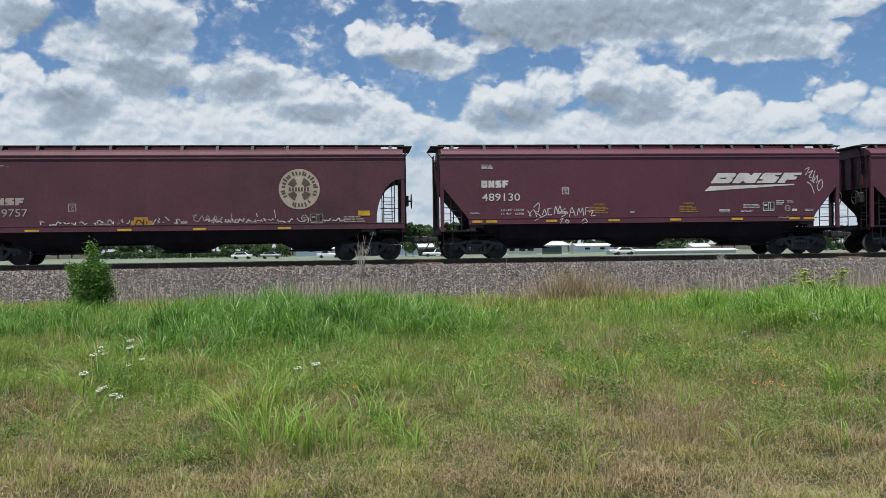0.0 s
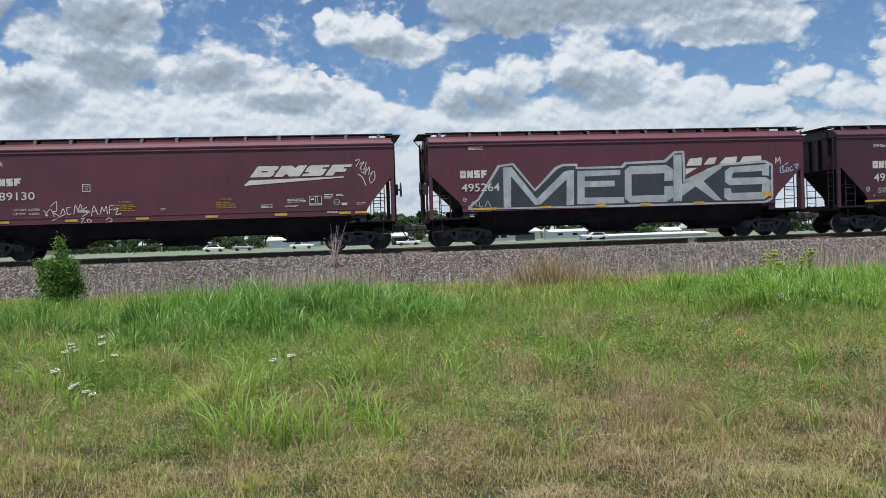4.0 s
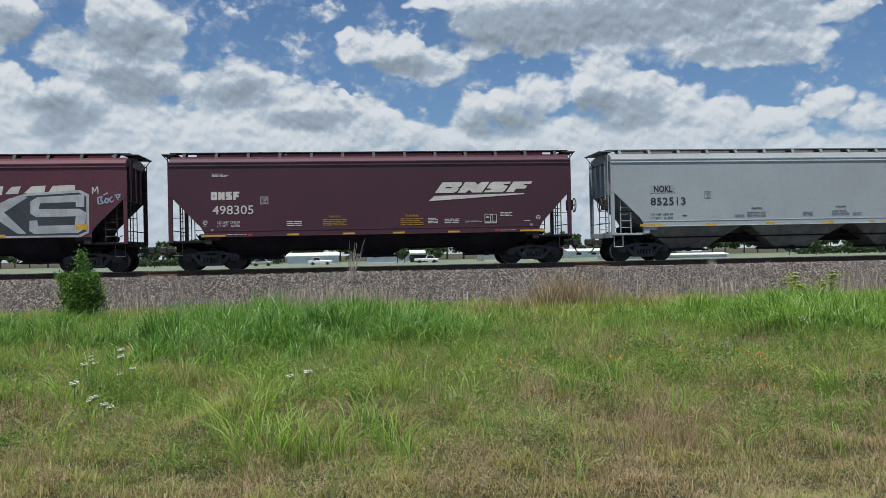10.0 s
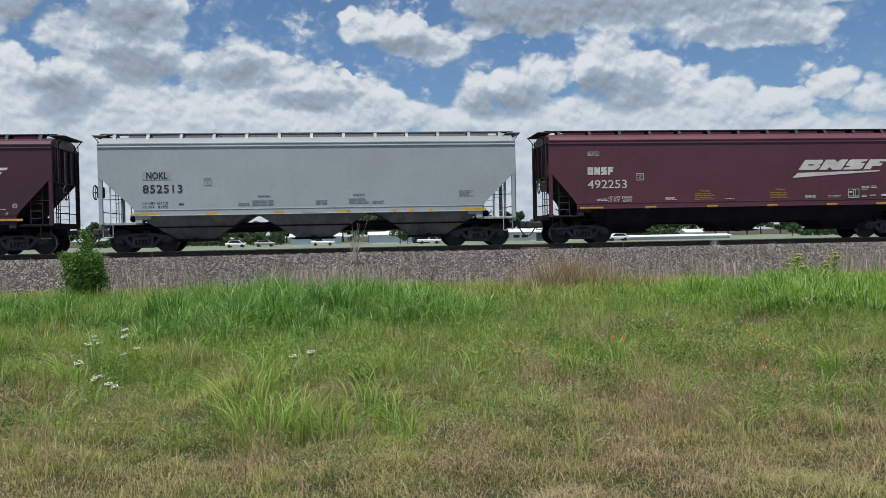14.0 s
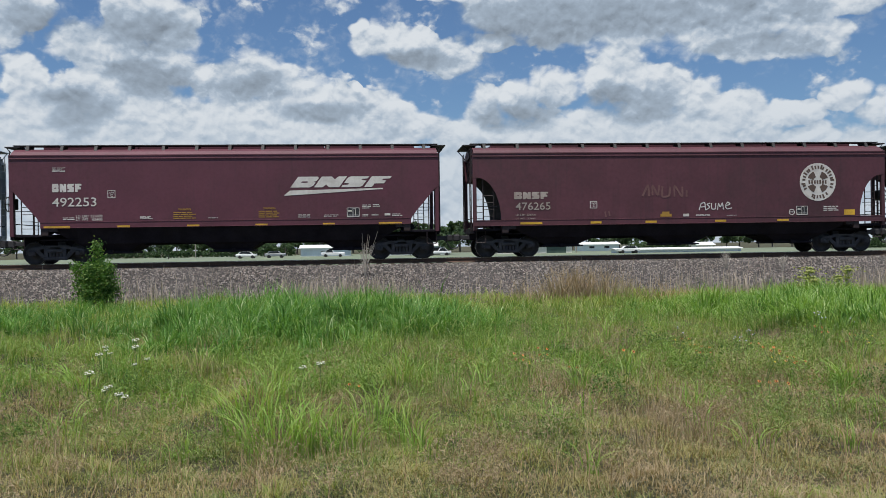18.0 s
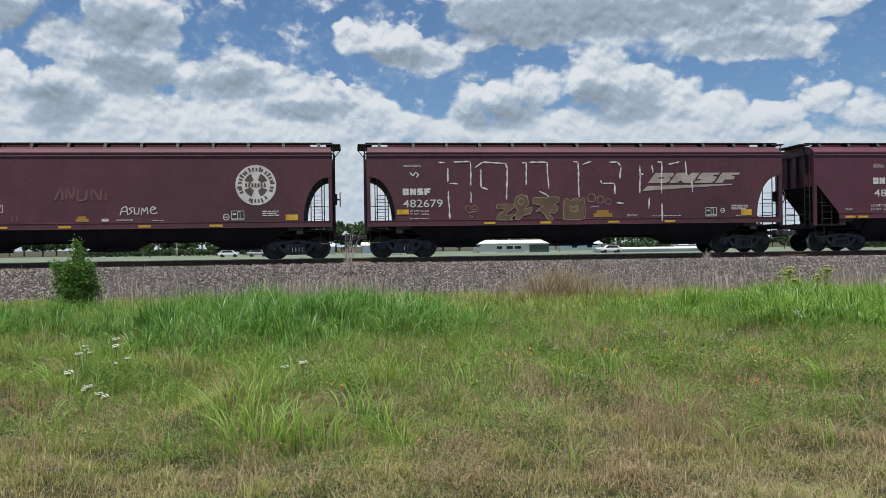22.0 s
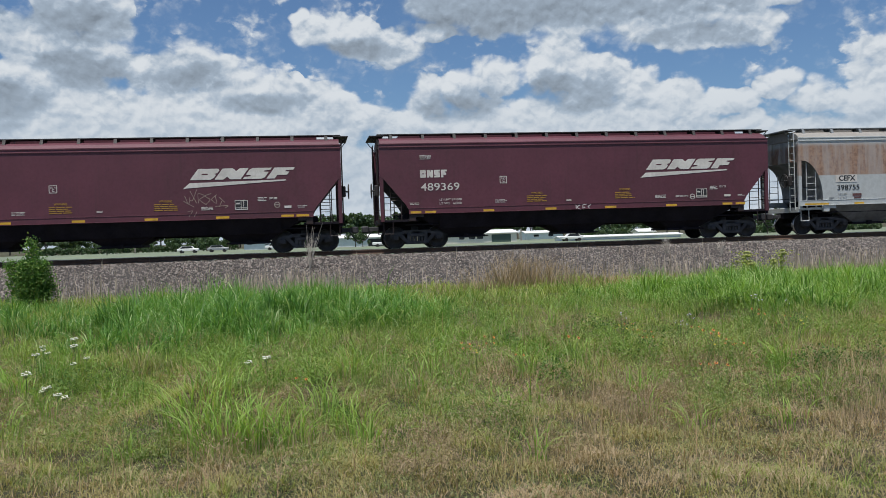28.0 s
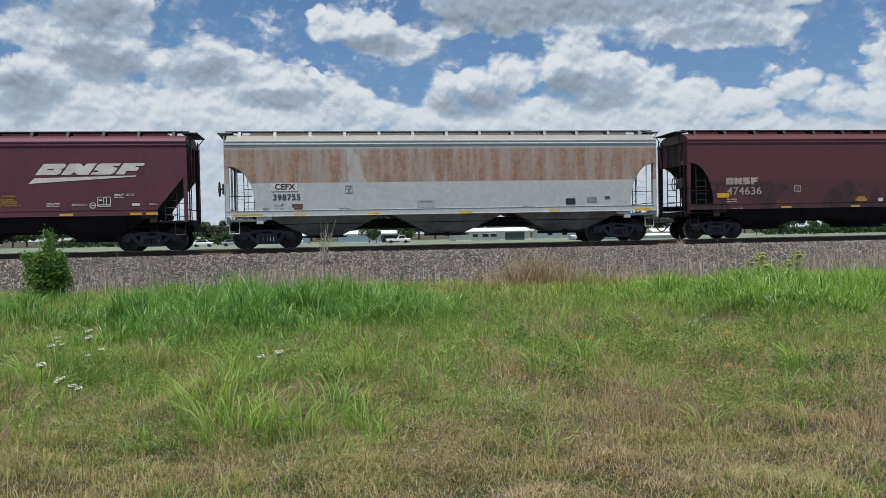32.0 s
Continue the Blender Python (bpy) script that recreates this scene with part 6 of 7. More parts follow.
SHADY = leaf_material("shady_weed", (0.060, 0.140, 0.032), (0.150, 0.240, 0.060), 0.35, 0.5)
FEATHER = leaf_material("feathery_weed", (0.110, 0.200, 0.050), (0.290, 0.370, 0.115), 0.4, 0.55, third=(0.36, 0.40, 0.17), share=0.15)
RUSSET = leaf_material("russet_dry_grass", (0.43, 0.345, 0.225), (0.29, 0.220, 0.140), 0.25, 0.4, 0.7)
WEED = leaf_material("weed_leaf", (0.130, 0.250, 0.050), (0.290, 0.400, 0.100), 0.4, 0.5)
SAGE = leaf_material("grey_green_weed", (0.20, 0.25, 0.11), (0.27, 0.28, 0.12), 0.3, 0.5)
BUSH_LEAF = leaf_material("bush_leaf", (0.040, 0.120, 0.026), (0.120, 0.235, 0.050), 0.45, 0.3, third=(0.22, 0.32, 0.10), share=0.15)
# Distance haze is mixed into this green: paler and bluer than the leaves.
TREE_LEAF = leaf_material("hazed_tree_leaf", (0.045, 0.085, 0.042), (0.085, 0.135, 0.060), 0.3, 0.6)
BARK = material("grey_bark", (0.13, 0.11, 0.09), 0.9, vary=0.3, scale=3, fine=30, bump=0.4)
WHITE_PETAL = material("white_petal", (0.74, 0.74, 0.62), 0.6, vary=0.08, scale=30, fine=90, bump=0.05)
RED_PETAL = material("orange_red_petal", (0.50, 0.17, 0.04), 0.55, vary=0.2, scale=30, fine=90, bump=0.05, random_tint=0.3)
YELLOW_PETAL = material("yellow_petal", (0.62, 0.46, 0.03), 0.55, vary=0.15, scale=30, fine=90, bump=0.05)
LILAC_PETAL = material("lilac_petal", (0.44, 0.44, 0.56), 0.55, vary=0.15, scale=30, fine=90, bump=0.05)
DARK_HEART = material("dark_flower_heart", (0.09, 0.03, 0.02), 0.8, vary=0.2, scale=30, fine=90, bump=0.1)
STEM = material("green_stem", (0.13, 0.20, 0.05), 0.6, vary=0.2, scale=20, fine=80, bump=0.05)


def blades(name, x, y, h, w, mat, label, category="grass", segs=2, bend=(0.2, 0.7), z=None, fan=None, arch=2.0):
    """Grass: one tapering, bending blade at each x, y; h, w arrays; fan: centres from which blades lean outward."""
    n = len(x)
    z = ground_z(x, y) - 0.01 if z is None else z
    turn = rng.uniform(0, 2 * math.pi, n)
    if fan is not None:
        turn = np.arctan2(y - fan[1], x - fan[0]) + rng.normal(0, 0.5, n)
    lean = rng.uniform(*bend, n)
    face = turn + math.pi / 2 + rng.normal(0, 0.5, n)
    dx, dy, fx, fy = np.cos(turn), np.sin(turn), np.cos(face), np.sin(face)
    rows = []
    for k in range(segs + 1):
        u = k / segs
        out, up = h * lean * u ** arch, h * (u - 0.38 * lean * u ** (arch + 0.5))
        cx, cy, cz = x + dx * out, y + dy * out, z + up
        if k < segs:
            half = w * (1 - 0.55 * u) / 2
            rows.append(np.stack([cx - fx * half, cy - fy * half, cz], -1))
            rows.append(np.stack([cx + fx * half, cy + fy * half, cz], -1))
        else:
            rows.append(np.stack([cx, cy, cz], -1))
    V = np.stack(rows, 1)
    per = V.shape[1]
    base = np.arange(n)[:, None] * per
    quads = np.concatenate([base + np.array([2 * k, 2 * k + 1, 2 * k + 3, 2 * k + 2]) for k in range(segs - 1)]) if segs > 1 else None
    tris = base + np.array([per - 3, per - 2, per - 1])
    return tagged(new(name, flat_mesh(name, V.reshape(-1, 3), faces_tri=tris, faces_quad=quads, mat=mat)), label, category, kind="stuff")


def leaves(name, centres, sizes, mat, label="", category="", parent=None, kind="stuff", aspect=0.45, droop=0.0):
    """Leaves: folded lozenges at the centres, facing every way."""
    n = len(centres)
    a, b = rng.uniform(0, 2 * math.pi, n), rng.normal(0, 0.55, n) - droop
    along = np.stack([np.cos(a) * np.cos(b), np.sin(a) * np.cos(b), np.sin(b)], -1)
    side = np.cross(along, rng.normal(size=(n, 3)))
    side /= np.linalg.norm(side, axis=1, keepdims=True)
    s = sizes[:, None]
    V = np.stack([centres - along * s * 0.5, centres + side * s * aspect * 0.5, centres + along * s * 0.5, centres - side * s * aspect * 0.5], 1)
    Q = np.arange(n)[:, None] * 4 + np.arange(4)
    ob = new(name, flat_mesh(name, V.reshape(-1, 3), faces_quad=Q, mat=mat))
    ob.parent = parent
    return tagged(ob, label, category, "", kind) if parent is None else ob


def field(n, y0, y1, side=1.0, power=1.0):
    """n places in the strip between two distances, within what the roadside view spans and a little past it."""
    y = y0 + (y1 - y0) * rng.random(n) ** power
    x = y * rng.uniform(-0.52, 0.80, n) * side + rng.uniform(-0.8, 0.8, n)
    return x, y


def lush_amount(x, y):
    """Where the grass stands tall: a thick stand to one side, another further along, beyond the mown strip."""
    a = np.exp(-(((x + 1.3) / 3.3) ** 4)) * np.clip((y - 12.6 - 1.3 * waves(x, y, 2.6, 31)) / 3.2, 0, 1) * np.clip((23.5 - y) / 3, 0, 1)
    b = np.clip((x - 6.2) / 2.5, 0, 1) * np.clip((y - 12.2 - 1.3 * waves(x, y, 2.8, 32)) / 3.0, 0, 1) * np.clip((24 - y) / 4, 0, 1)
    c = 0.45 * np.clip((-4.8 - x) / 2, 0, 1) * np.clip((y - 15.5) / 2, 0, 1) * np.clip((26 - y) / 3, 0, 1)
    return np.maximum(np.maximum(a, b), c)


def tussocks(count, y0, y1, each, radius, power=0.9):
    """Blades in clumps: places, the clump's middle that each blade leans away from, and a number from 0 to 1 for each clump."""
    cx, cy = field(count, y0, y1, power=power)
    n = rng.integers(int(each * 0.5), int(each * 1.5), count)
    i = np.repeat(np.arange(count), n)
    r = radius * rng.uniform(0.5, 1.5, count)[i] * np.sqrt(rng.random(len(i)))
    a = rng.uniform(0, 2 * math.pi, len(i))
    return cx[i] + r * np.cos(a), cy[i] + r * np.sin(a), cx[i], cy[i], rng.random(count)[i]


def make_grass():
    # thatch of the worn strip near the road, olive here and reddish brown there
    x, y = field(115000, 3.5, 11.0, power=0.9)
    blot = waves(x, y, 1.7, 11) + 0.6 * waves(x, y, 0.6, 12) + 0.35 * np.clip((x - 0.5) / 2, -1, 1) - 0.12 * (y - 6.5)
    h = (rng.gamma(5, 0.013, len(x)) + 0.02) * np.clip(1 + 0.45 * waves(x, y, 0.9, 15), 0.4, 1.8)
    for name, pick, mat, label in (("worn_grass", blot <= 0.5, TURF, "short olive and dry brown roadside grass"), ("brown_thatch", blot > 0.5, RUSSET_TURF, "short reddish-brown withered grass of the verge")):
        blades(name, x[pick], y[pick], h[pick], 0.003 + 0.004 * rng.random(pick.sum()), mat, label, bend=(0.5, 1.5))
    # clumps: each one green, yellowish or dry
    x, y, cx, cy, c = tussocks(5600, 4.0, 11.0, 15, 0.10)
    tone = 0.95 * waves(cx, cy, 2.0, 13) + 0.13 * (cy - 7.2) + 1.1 * (c - 0.5) + 0.9 * np.exp(-(((cx + 0.3) / 1.5) ** 2 + ((cy - 7.4) / 1.4) ** 2)) - 0.45 * np.clip((cx - 1.2) / 2, 0, 1)
    h = (rng.gamma(5, 0.013, len(x)) + 0.02) * (0.5 + 1.0 * ((c * 7.7) % 1)) * (0.75 + 0.06 * np.clip(cy - 4, 0, 7))
    for name, pick, mat, label, tall in (("short_grass", tone > 0.25, MEADOW, "clumps of short green roadside grass", 1.15), ("dry_tussocks", tone <= -0.35, STRAW_GREEN, "clumps of dry brownish grass", 0.8), ("olive_tussocks", (tone > -0.35) & (tone <= 0.25), TURF, "clumps of olive grass in the worn verge", 1.0)):
        blades(name, x[pick], y[pick], h[pick] * tall, 0.0035 + 0.0045 * rng.random(pick.sum()), mat, label, segs=3, bend=(0.2, 1.4), fan=(cx[pick], cy[pick]), arch=2.6)
    # the meadow beyond it
    x, y = field(60000, 9.5, 20.5, power=0.85)
    k = lush_amount(x, y)
    keep = rng.random(len(x)) > 0.55 * k
    x, y = x[keep], y[keep]
    blades("meadow_grass", x, y, (rng.gamma(6, 0.026, len(x)) + 0.04) * (1 + 0.3 * waves(x, y, 2.2, 16)), 0.006 + 0.007 * rng.random(len(x)), MEADOW, "shin-high yellow-green meadow grass", bend=(0.1, 1.0), arch=2.4)
    x, y, cx, cy, c = tussocks(5600, 8.6, 21.0, 18, 0.17)
    k = lush_amount(cx, cy)
    tone = 1.2 * waves(cx, cy, 2.6, 14) + 1.0 * (c - 0.5) - 0.75 * np.clip((cx - 2.4) / 2.0, 0, 1) * np.clip((13.5 - cy) / 2, 0, 1) + 0.05 * (cy - 12) + 0.5 * k + 0.7 * np.exp(-(((cx - 0.8) / 3.0) ** 2 + ((cy - 11) / 3.0) ** 2))
    h = (rng.gamma(6, 0.026, len(x)) + 0.05) * (0.35 + 1.1 * ((c * 7.7) % 1) ** 1.3) * (1 + 0.4 * waves(cx, cy, 1.8, 16))
    w = 0.004 + 0.005 * rng.random(len(x))
    for name, pick, mat, label, tall in (("green_tussocks", tone > 0.35, LUSH, "tussocks of fresh green meadow grass", 1.1), ("browning_grass", tone <= -0.45, TURF, "browning tussocks of meadow grass", 0.75), ("yellow_tussocks", (tone > -0.45) & (tone <= 0.35), MEADOW, "tussocks of yellow-green meadow grass", 1.0)):
        blades(name, x[pick], y[pick], h[pick] * tall, w[pick], mat, label, segs=3, bend=(0.1, 1.1), fan=(cx[pick], cy[pick]), arch=2.6)
    x, y = field(45000, 19.0, 30.3, power=0.9)
    blades("ditch_grass", x, y, (rng.gamma(6, 0.035, len(x)) + 0.06) * (1 + 0.4 * waves(x, y, 2.0, 17)), 0.013 + 0.013 * rng.random(len(x)), MEADOW, "yellow-green grass in the trackside ditch", bend=(0.2, 1.0))
    # tall stands, in heaped clumps
    x, y, cx, cy, c = tussocks(7000, 12.0, 26.0, 22, 0.25, 1.0)
    k = lush_amount(cx, cy)
    keep = ((c * 13.7) % 1) < k * 0.95
    x, y, cx, cy, c, k = x[keep], y[keep], cx[keep], cy[keep], c[keep], k[keep]
    h = (0.48 + 0.36 * rng.random(len(x))) * (0.5 + 0.5 * k) * (0.55 + 0.75 * c) * (1 + 0.2 * waves(cx, cy, 1.7, 18)) * np.where(cx < 3, 1.12, 0.98)
    w = 0.013 + 0.015 * rng.random(len(x))
    for name, pick, mat, label in (("tall_grass", cx >= 2.6, LUSH, "tall bright green grass with arching blades"), ("deep_green_grass", cx < 2.6, DEEP, "thick stand of tall deep green arching grass")):
        blades(name, x[pick], y[pick], h[pick] * 0.90, w[pick], mat, label, segs=4, bend=(0.10, 1.25), fan=(cx[pick], cy[pick]), arch=3.4)
    # single tufts in the worn strip
    xs, ys, fx, fy, hs = [], [], [], [], []
    tufts = [(-0.74, 6.6, 0.42, 60, 0.30), (-1.05, 7.2, 0.46, 55, 0.28), (-0.45, 6.9, 0.45, 60, 0.32), (0.05, 7.3, 0.42, 40, 0.25), (-0.2, 6.5, 0.34, 40, 0.22), (0.35, 8.9, 0.40, 30, 0.2), (1.46, 5.5, 0.26, 14, 0.10),
             (-2.7, 7.5, 0.32, 26, 0.2), (-0.9, 8.0, 0.40, 40, 0.3), (0.25, 7.9, 0.36, 30, 0.22), (4.6, 7.0, 0.28, 22, 0.2), (5.3, 8.6, 0.35, 30, 0.25), (-3.1, 9.3, 0.42, 40, 0.3)]
    for cx, cy, hh, n, r in [(a, b, c, int(d * 1.5), e) for a, b, c, d, e in tufts] + [(*map(float, (px, py)), float(rng.uniform(0.22, 0.42)), 22, 0.16) for px, py in zip(*field(75, 6, 15))]:
        a, d = rng.uniform(0, 6.28, n), r * np.sqrt(rng.random(n))
        xs.append(cx + d * np.cos(a))
        ys.append(cy + d * np.sin(a))
        fx.append(np.full(n, cx))
        fy.append(np.full(n, cy))
        hs.append(hh * rng.uniform(0.6, 1.25, n))
    x, y, h = np.concatenate(xs), np.concatenate(ys), np.concatenate(hs)
    blades("grass_tufts", x, y, h * 1.12, 0.008 + 0.008 * rng.random(len(x)), BRIGHT, "tufts of long arching light green blades", segs=6, bend=(0.15, 1.3), fan=(np.concatenate(fx), np.concatenate(fy)), arch=3.2)
    # dry stems standing over the meadow
    x, y = field(3000, 5, 20)
    blades("dry_stems", x, y, rng.uniform(0.15, 0.45, len(x)), np.full(len(x), 0.006), STRAW, "thin dry straw-coloured grass stems", segs=3, bend=(0.1, 0.6))
    # a haze of fine seed heads in drifts
    x, y, cx, cy, c = tussocks(2100, 6.0, 16.0, 22, 0.22)
    keep = waves(cx, cy, 2.0, 19) + 0.3 * np.clip((cx - 1) / 3, -1, 1) > 0.25
    x, y = x[keep], y[keep]
    blades("seed_heads", x, y, rng.uniform(0.14, 0.36, len(x)), np.full(len(x), 0.0045), RUSSET, "fine reddish-brown seed heads over the meadow", segs=2, bend=(0.05, 0.7))
    # sparse cover further to both sides and behind the line
    x, y = rng.uniform(-45, 60, 30000), rng.uniform(2, 30, 30000)
    out = (x < -0.52 * y - 0.5) | (x > 0.80 * y + 0.5)
    blades("outlying_grass", x[out], y[out], rng.uniform(0.15, 0.4, out.sum()), np.full(out.sum(), 0.02), MEADOW, "rough meadow grass beside the road", bend=(0.2, 0.8))
    x, y = rng.uniform(-60, 110, 22000), rng.uniform(41, 75, 22000)
    blades("far_side_grass", x, y, rng.uniform(0.15, 0.35, len(x)), np.full(len(x), 0.03), MEADOW, "rough grass behind the railway", bend=(0.2, 0.8))


def make_weeds():
    """Low leafy weeds, dead stalks along the foot of the bank."""
    C, S = [], []
    spots = [(1.7, 10.4, 0.55, 260), (2.3, 10.0, 0.5, 240), (5.0, 9.5, 0.5, 260), (5.2, 10.4, 0.5, 200), (1.0, 11.6, 0.5, 220), (-3.2, 10.6, 0.5, 200), (3.9, 8.6, 0.45, 200)]
    for cx, cy, r, n in spots + [(float(a), float(b), 0.25, 60) for a, b in zip(*field(300, 9, 18))]:
        p = rng.normal(size=(n, 3)) * (r * 0.5, r * 0.5, 0.08)
        p[:, 2] = np.abs(p[:, 2]) + 0.03 + 0.12 * rng.random(n)
        C.append(p + (cx, cy, float(ground_z(cx, cy))))
        S.append(rng.uniform(0.022, 0.055, n))
    leaves("weed_leaves", np.concatenate(C), np.concatenate(S), WEED, "low leafy green weeds among the grass", "weeds")
    C, S = [], []
    for cx, cy in zip(*field(1700, 4.3, 12)):
        if waves(cx, cy, 1.6, 23) < 0.1:
            continue
        n = 70
        p = rng.normal(size=(n, 3)) * (0.15, 0.15, 0.06)
        p[:, 2] = np.abs(p[:, 2]) + 0.02
        C.append(p + (cx, cy, float(ground_z(cx, cy))))
        S.append(rng.uniform(0.010, 0.026, n))
    leaves("clover_leaves", np.concatenate(C), np.concatenate(S), SAGE, "small grey-green clover-like leaves in the turf", "weeds")
    # rounded mounds of fine-leaved weeds that shade their own feet
    for name, mat, label, count, y0, y1, seed, fine in (("feathery_weeds", FEATHER, "rounded mounds of feathery dull green weeds", 200, 6.4, 16.0, 24, 0.20), ("leafy_mounds", WEED, "low mounds of fresh leafy weeds", 110, 8.0, 15.5, 25, 0.34),
                                                  ("shady_weeds", SHADY, "dark green bushy weeds in the meadow", 45, 7.0, 16.5, 26, 0.4), ("withered_weeds", RUSSET, "withered reddish-brown bushy weeds", 170, 5.0, 14.0, 27, 0.16)):
        C, S = [], []
        for cx, cy in zip(*field(count, y0, y1)):
            if waves(cx, cy, 3.0, seed) < -0.2:
                continue
            n, r = 560, float(rng.uniform(0.18, 0.46)) * (0.7 if mat is RUSSET else 1)
            high = r * float(rng.uniform(0.7, 1.15))
            d = rng.normal(size=(n, 3))
            d /= np.linalg.norm(d, axis=1, keepdims=True)
            p = d * (0.55 + 0.45 * rng.random((n, 1)) ** 0.5) * (r, r, high) * (1 + 0.25 * np.sin(5 * np.arctan2(d[:, 1:2], d[:, 0:1]) + cx))
            p[:, 2] = np.abs(p[:, 2]) + 0.04
            C.append(p + (cx, cy, float(ground_z(cx, cy))))
            S.append(rng.uniform(0.016, 0.042, n) * (0.8 + r))
        leaves(name, np.concatenate(C), np.concatenate(S), mat, label, "weeds", aspect=fine, droop=-0.5)
    n = 6500
    x = rng.uniform(-14, 26, n)
    cluster = np.clip(0.35 + 0.65 * waves(x, 0 * x, 7, 21), 0.05, 1)
    keep = rng.random(n) < cluster
    x = x[keep]
    y = rng.uniform(27.6, 30.6, len(x))
    z = np.maximum(ground_z(x, y), ballast_z(y)) - 0.02
    blades("dead_stalks", x, y, rng.uniform(0.3, 1.15, len(x)), np.full(len(x), 0.026), STALK, "dead grey-brown weed stalks at the ballast foot", "weeds", segs=3, bend=(0.02, 0.35), z=z)
    n = 500
    x, y = rng.uniform(-14, 26, n), rng.uniform(30.4, 33.2, n)
    blades("bank_stalks", x, y, rng.uniform(0.15, 0.6, n), np.full(n, 0.012), STALK, "thin dead stalks growing out of the ballast", "weeds", segs=3, bend=(0.02, 0.4), z=ballast_z(y) - 0.02)
    # the reddish dry clump
    n = 1300
    a, d = rng.uniform(0, 6.28, n), np.abs(rng.normal(0, 0.62, n))
    x, y = 6.8 + 3.0 * d * np.cos(a), 26.6 + 0.9 * d * np.sin(a)
    blades("dry_grass_clump", x, y, rng.uniform(0.35, 1.55, n) * np.clip(1.1 - 0.45 * d, 0.3, 1), np.full(n, 0.016), RUSSET, "clump of reddish-brown dry grass near the ballast", "dry grass", segs=3, bend=(0.1, 0.6))
    n = 420
    x, y = 9.9 + 0.5 * rng.normal(size=n), 24.5 + 0.4 * rng.normal(size=n)
    blades("straw_clump", x, y, rng.uniform(0.4, 0.8, n), np.full(n, 0.016), STRAW, "pale clump of bent straw beside the ditch", "dry grass", segs=3, bend=(0.4, 1.0))


def flower_plant(name, label, group, height, petals, heart, heads, spread_r, size):
    """One wildflower: stems and small many-petalled heads."""
    top = thing(name, label, "wildflower", pose(0, 0, -50), group)
    r = random.Random(len(name) + heads)
    for k in range(heads):
        a, d = r.uniform(0, 6.28), spread_r * math.sqrt(r.random())
        p = Vector((d * math.cos(a), d * math.sin(a), height * r.uniform(0.75, 1.05)))
        part("stem", tube(bmesh.new(), [(0, 0, 0), (p.x * 0.4, p.y * 0.4, p.z * 0.6), p], 0.0035, 4), STEM, top)
        bm, n = bmesh.new(), 7
        lift = Vector((r.uniform(-0.3, 0.3), -0.55, 0.8)).normalized()
        u = lift.cross(Vector((1, 0, 0))).normalized()
        v = lift.cross(u)
        for j in range(n):
            b = 6.283 * j / n
            way, across = math.cos(b) * u + math.sin(b) * v, -math.sin(b) * u + math.cos(b) * v
            s = size * r.uniform(0.85, 1.15)
            pts = [p, p + way * s * 0.6 + across * s * 0.26 + lift * s * 0.15, p + way * s, p + way * s * 0.6 - across * s * 0.26 + lift * s * 0.15]
            bm.faces.new([bm.verts.new(q) for q in pts])
        part("petals", bm, petals, top)
        if heart:
            bm = bmesh.new()
            bmesh.ops.create_icosphere(bm, subdivisions=1, radius=size * 0.36, matrix=Matrix.Translation(p + lift * size * 0.15))
            part("flower_heart", bm, heart, top)
    return top


def yarrow(label, group):
    """A flat head of many tiny white flowers on branching stems."""
    top = thing("white_wildflower", label, "wildflower", pose(0, 0, -50), group)
    r = random.Random(5)
    part("stem", tube(bmesh.new(), [(0, 0, 0), (0.01, 0, 0.3), (0, 0, 0.36)], 0.004, 4), STEM, top)
    for k in range(13):
        a, d = r.uniform(0, 6.28), 0.045 * math.sqrt(r.random())
        p = Vector((d * math.cos(a), d * math.sin(a), 0.39 + r.uniform(-0.012, 0.012)))
        part("stalk", tube(bmesh.new(), [(0, 0, 0.34), p], 0.002, 3), STEM, top)
        bm = bmesh.new()
        bmesh.ops.create_icosphere(bm, subdivisions=1, radius=0.0105, matrix=Matrix.Translation(p) @ Matrix.Diagonal((1, 1, 0.55, 1)))
        part("floret", bm, WHITE_PETAL, top)
    return top


def sow(first, spots):
    """The first plant and its copies, each turned its own way."""
    for k, (x, y) in enumerate(spots):
        m = pose(x, y, float(ground_z(x, y)) - 0.01, 0, 0, 0) @ pose(0, 0, 0, 6 * math.sin(k * 2.1), 6 * math.cos(k * 1.7), 8 * math.sin(k * 3.3)) @ Matrix.Scale(0.92 + 0.16 * math.sin(k * 5.1), 4)
        ob = copy_thing(first, m) if k else first
        ob.matrix_basis = m


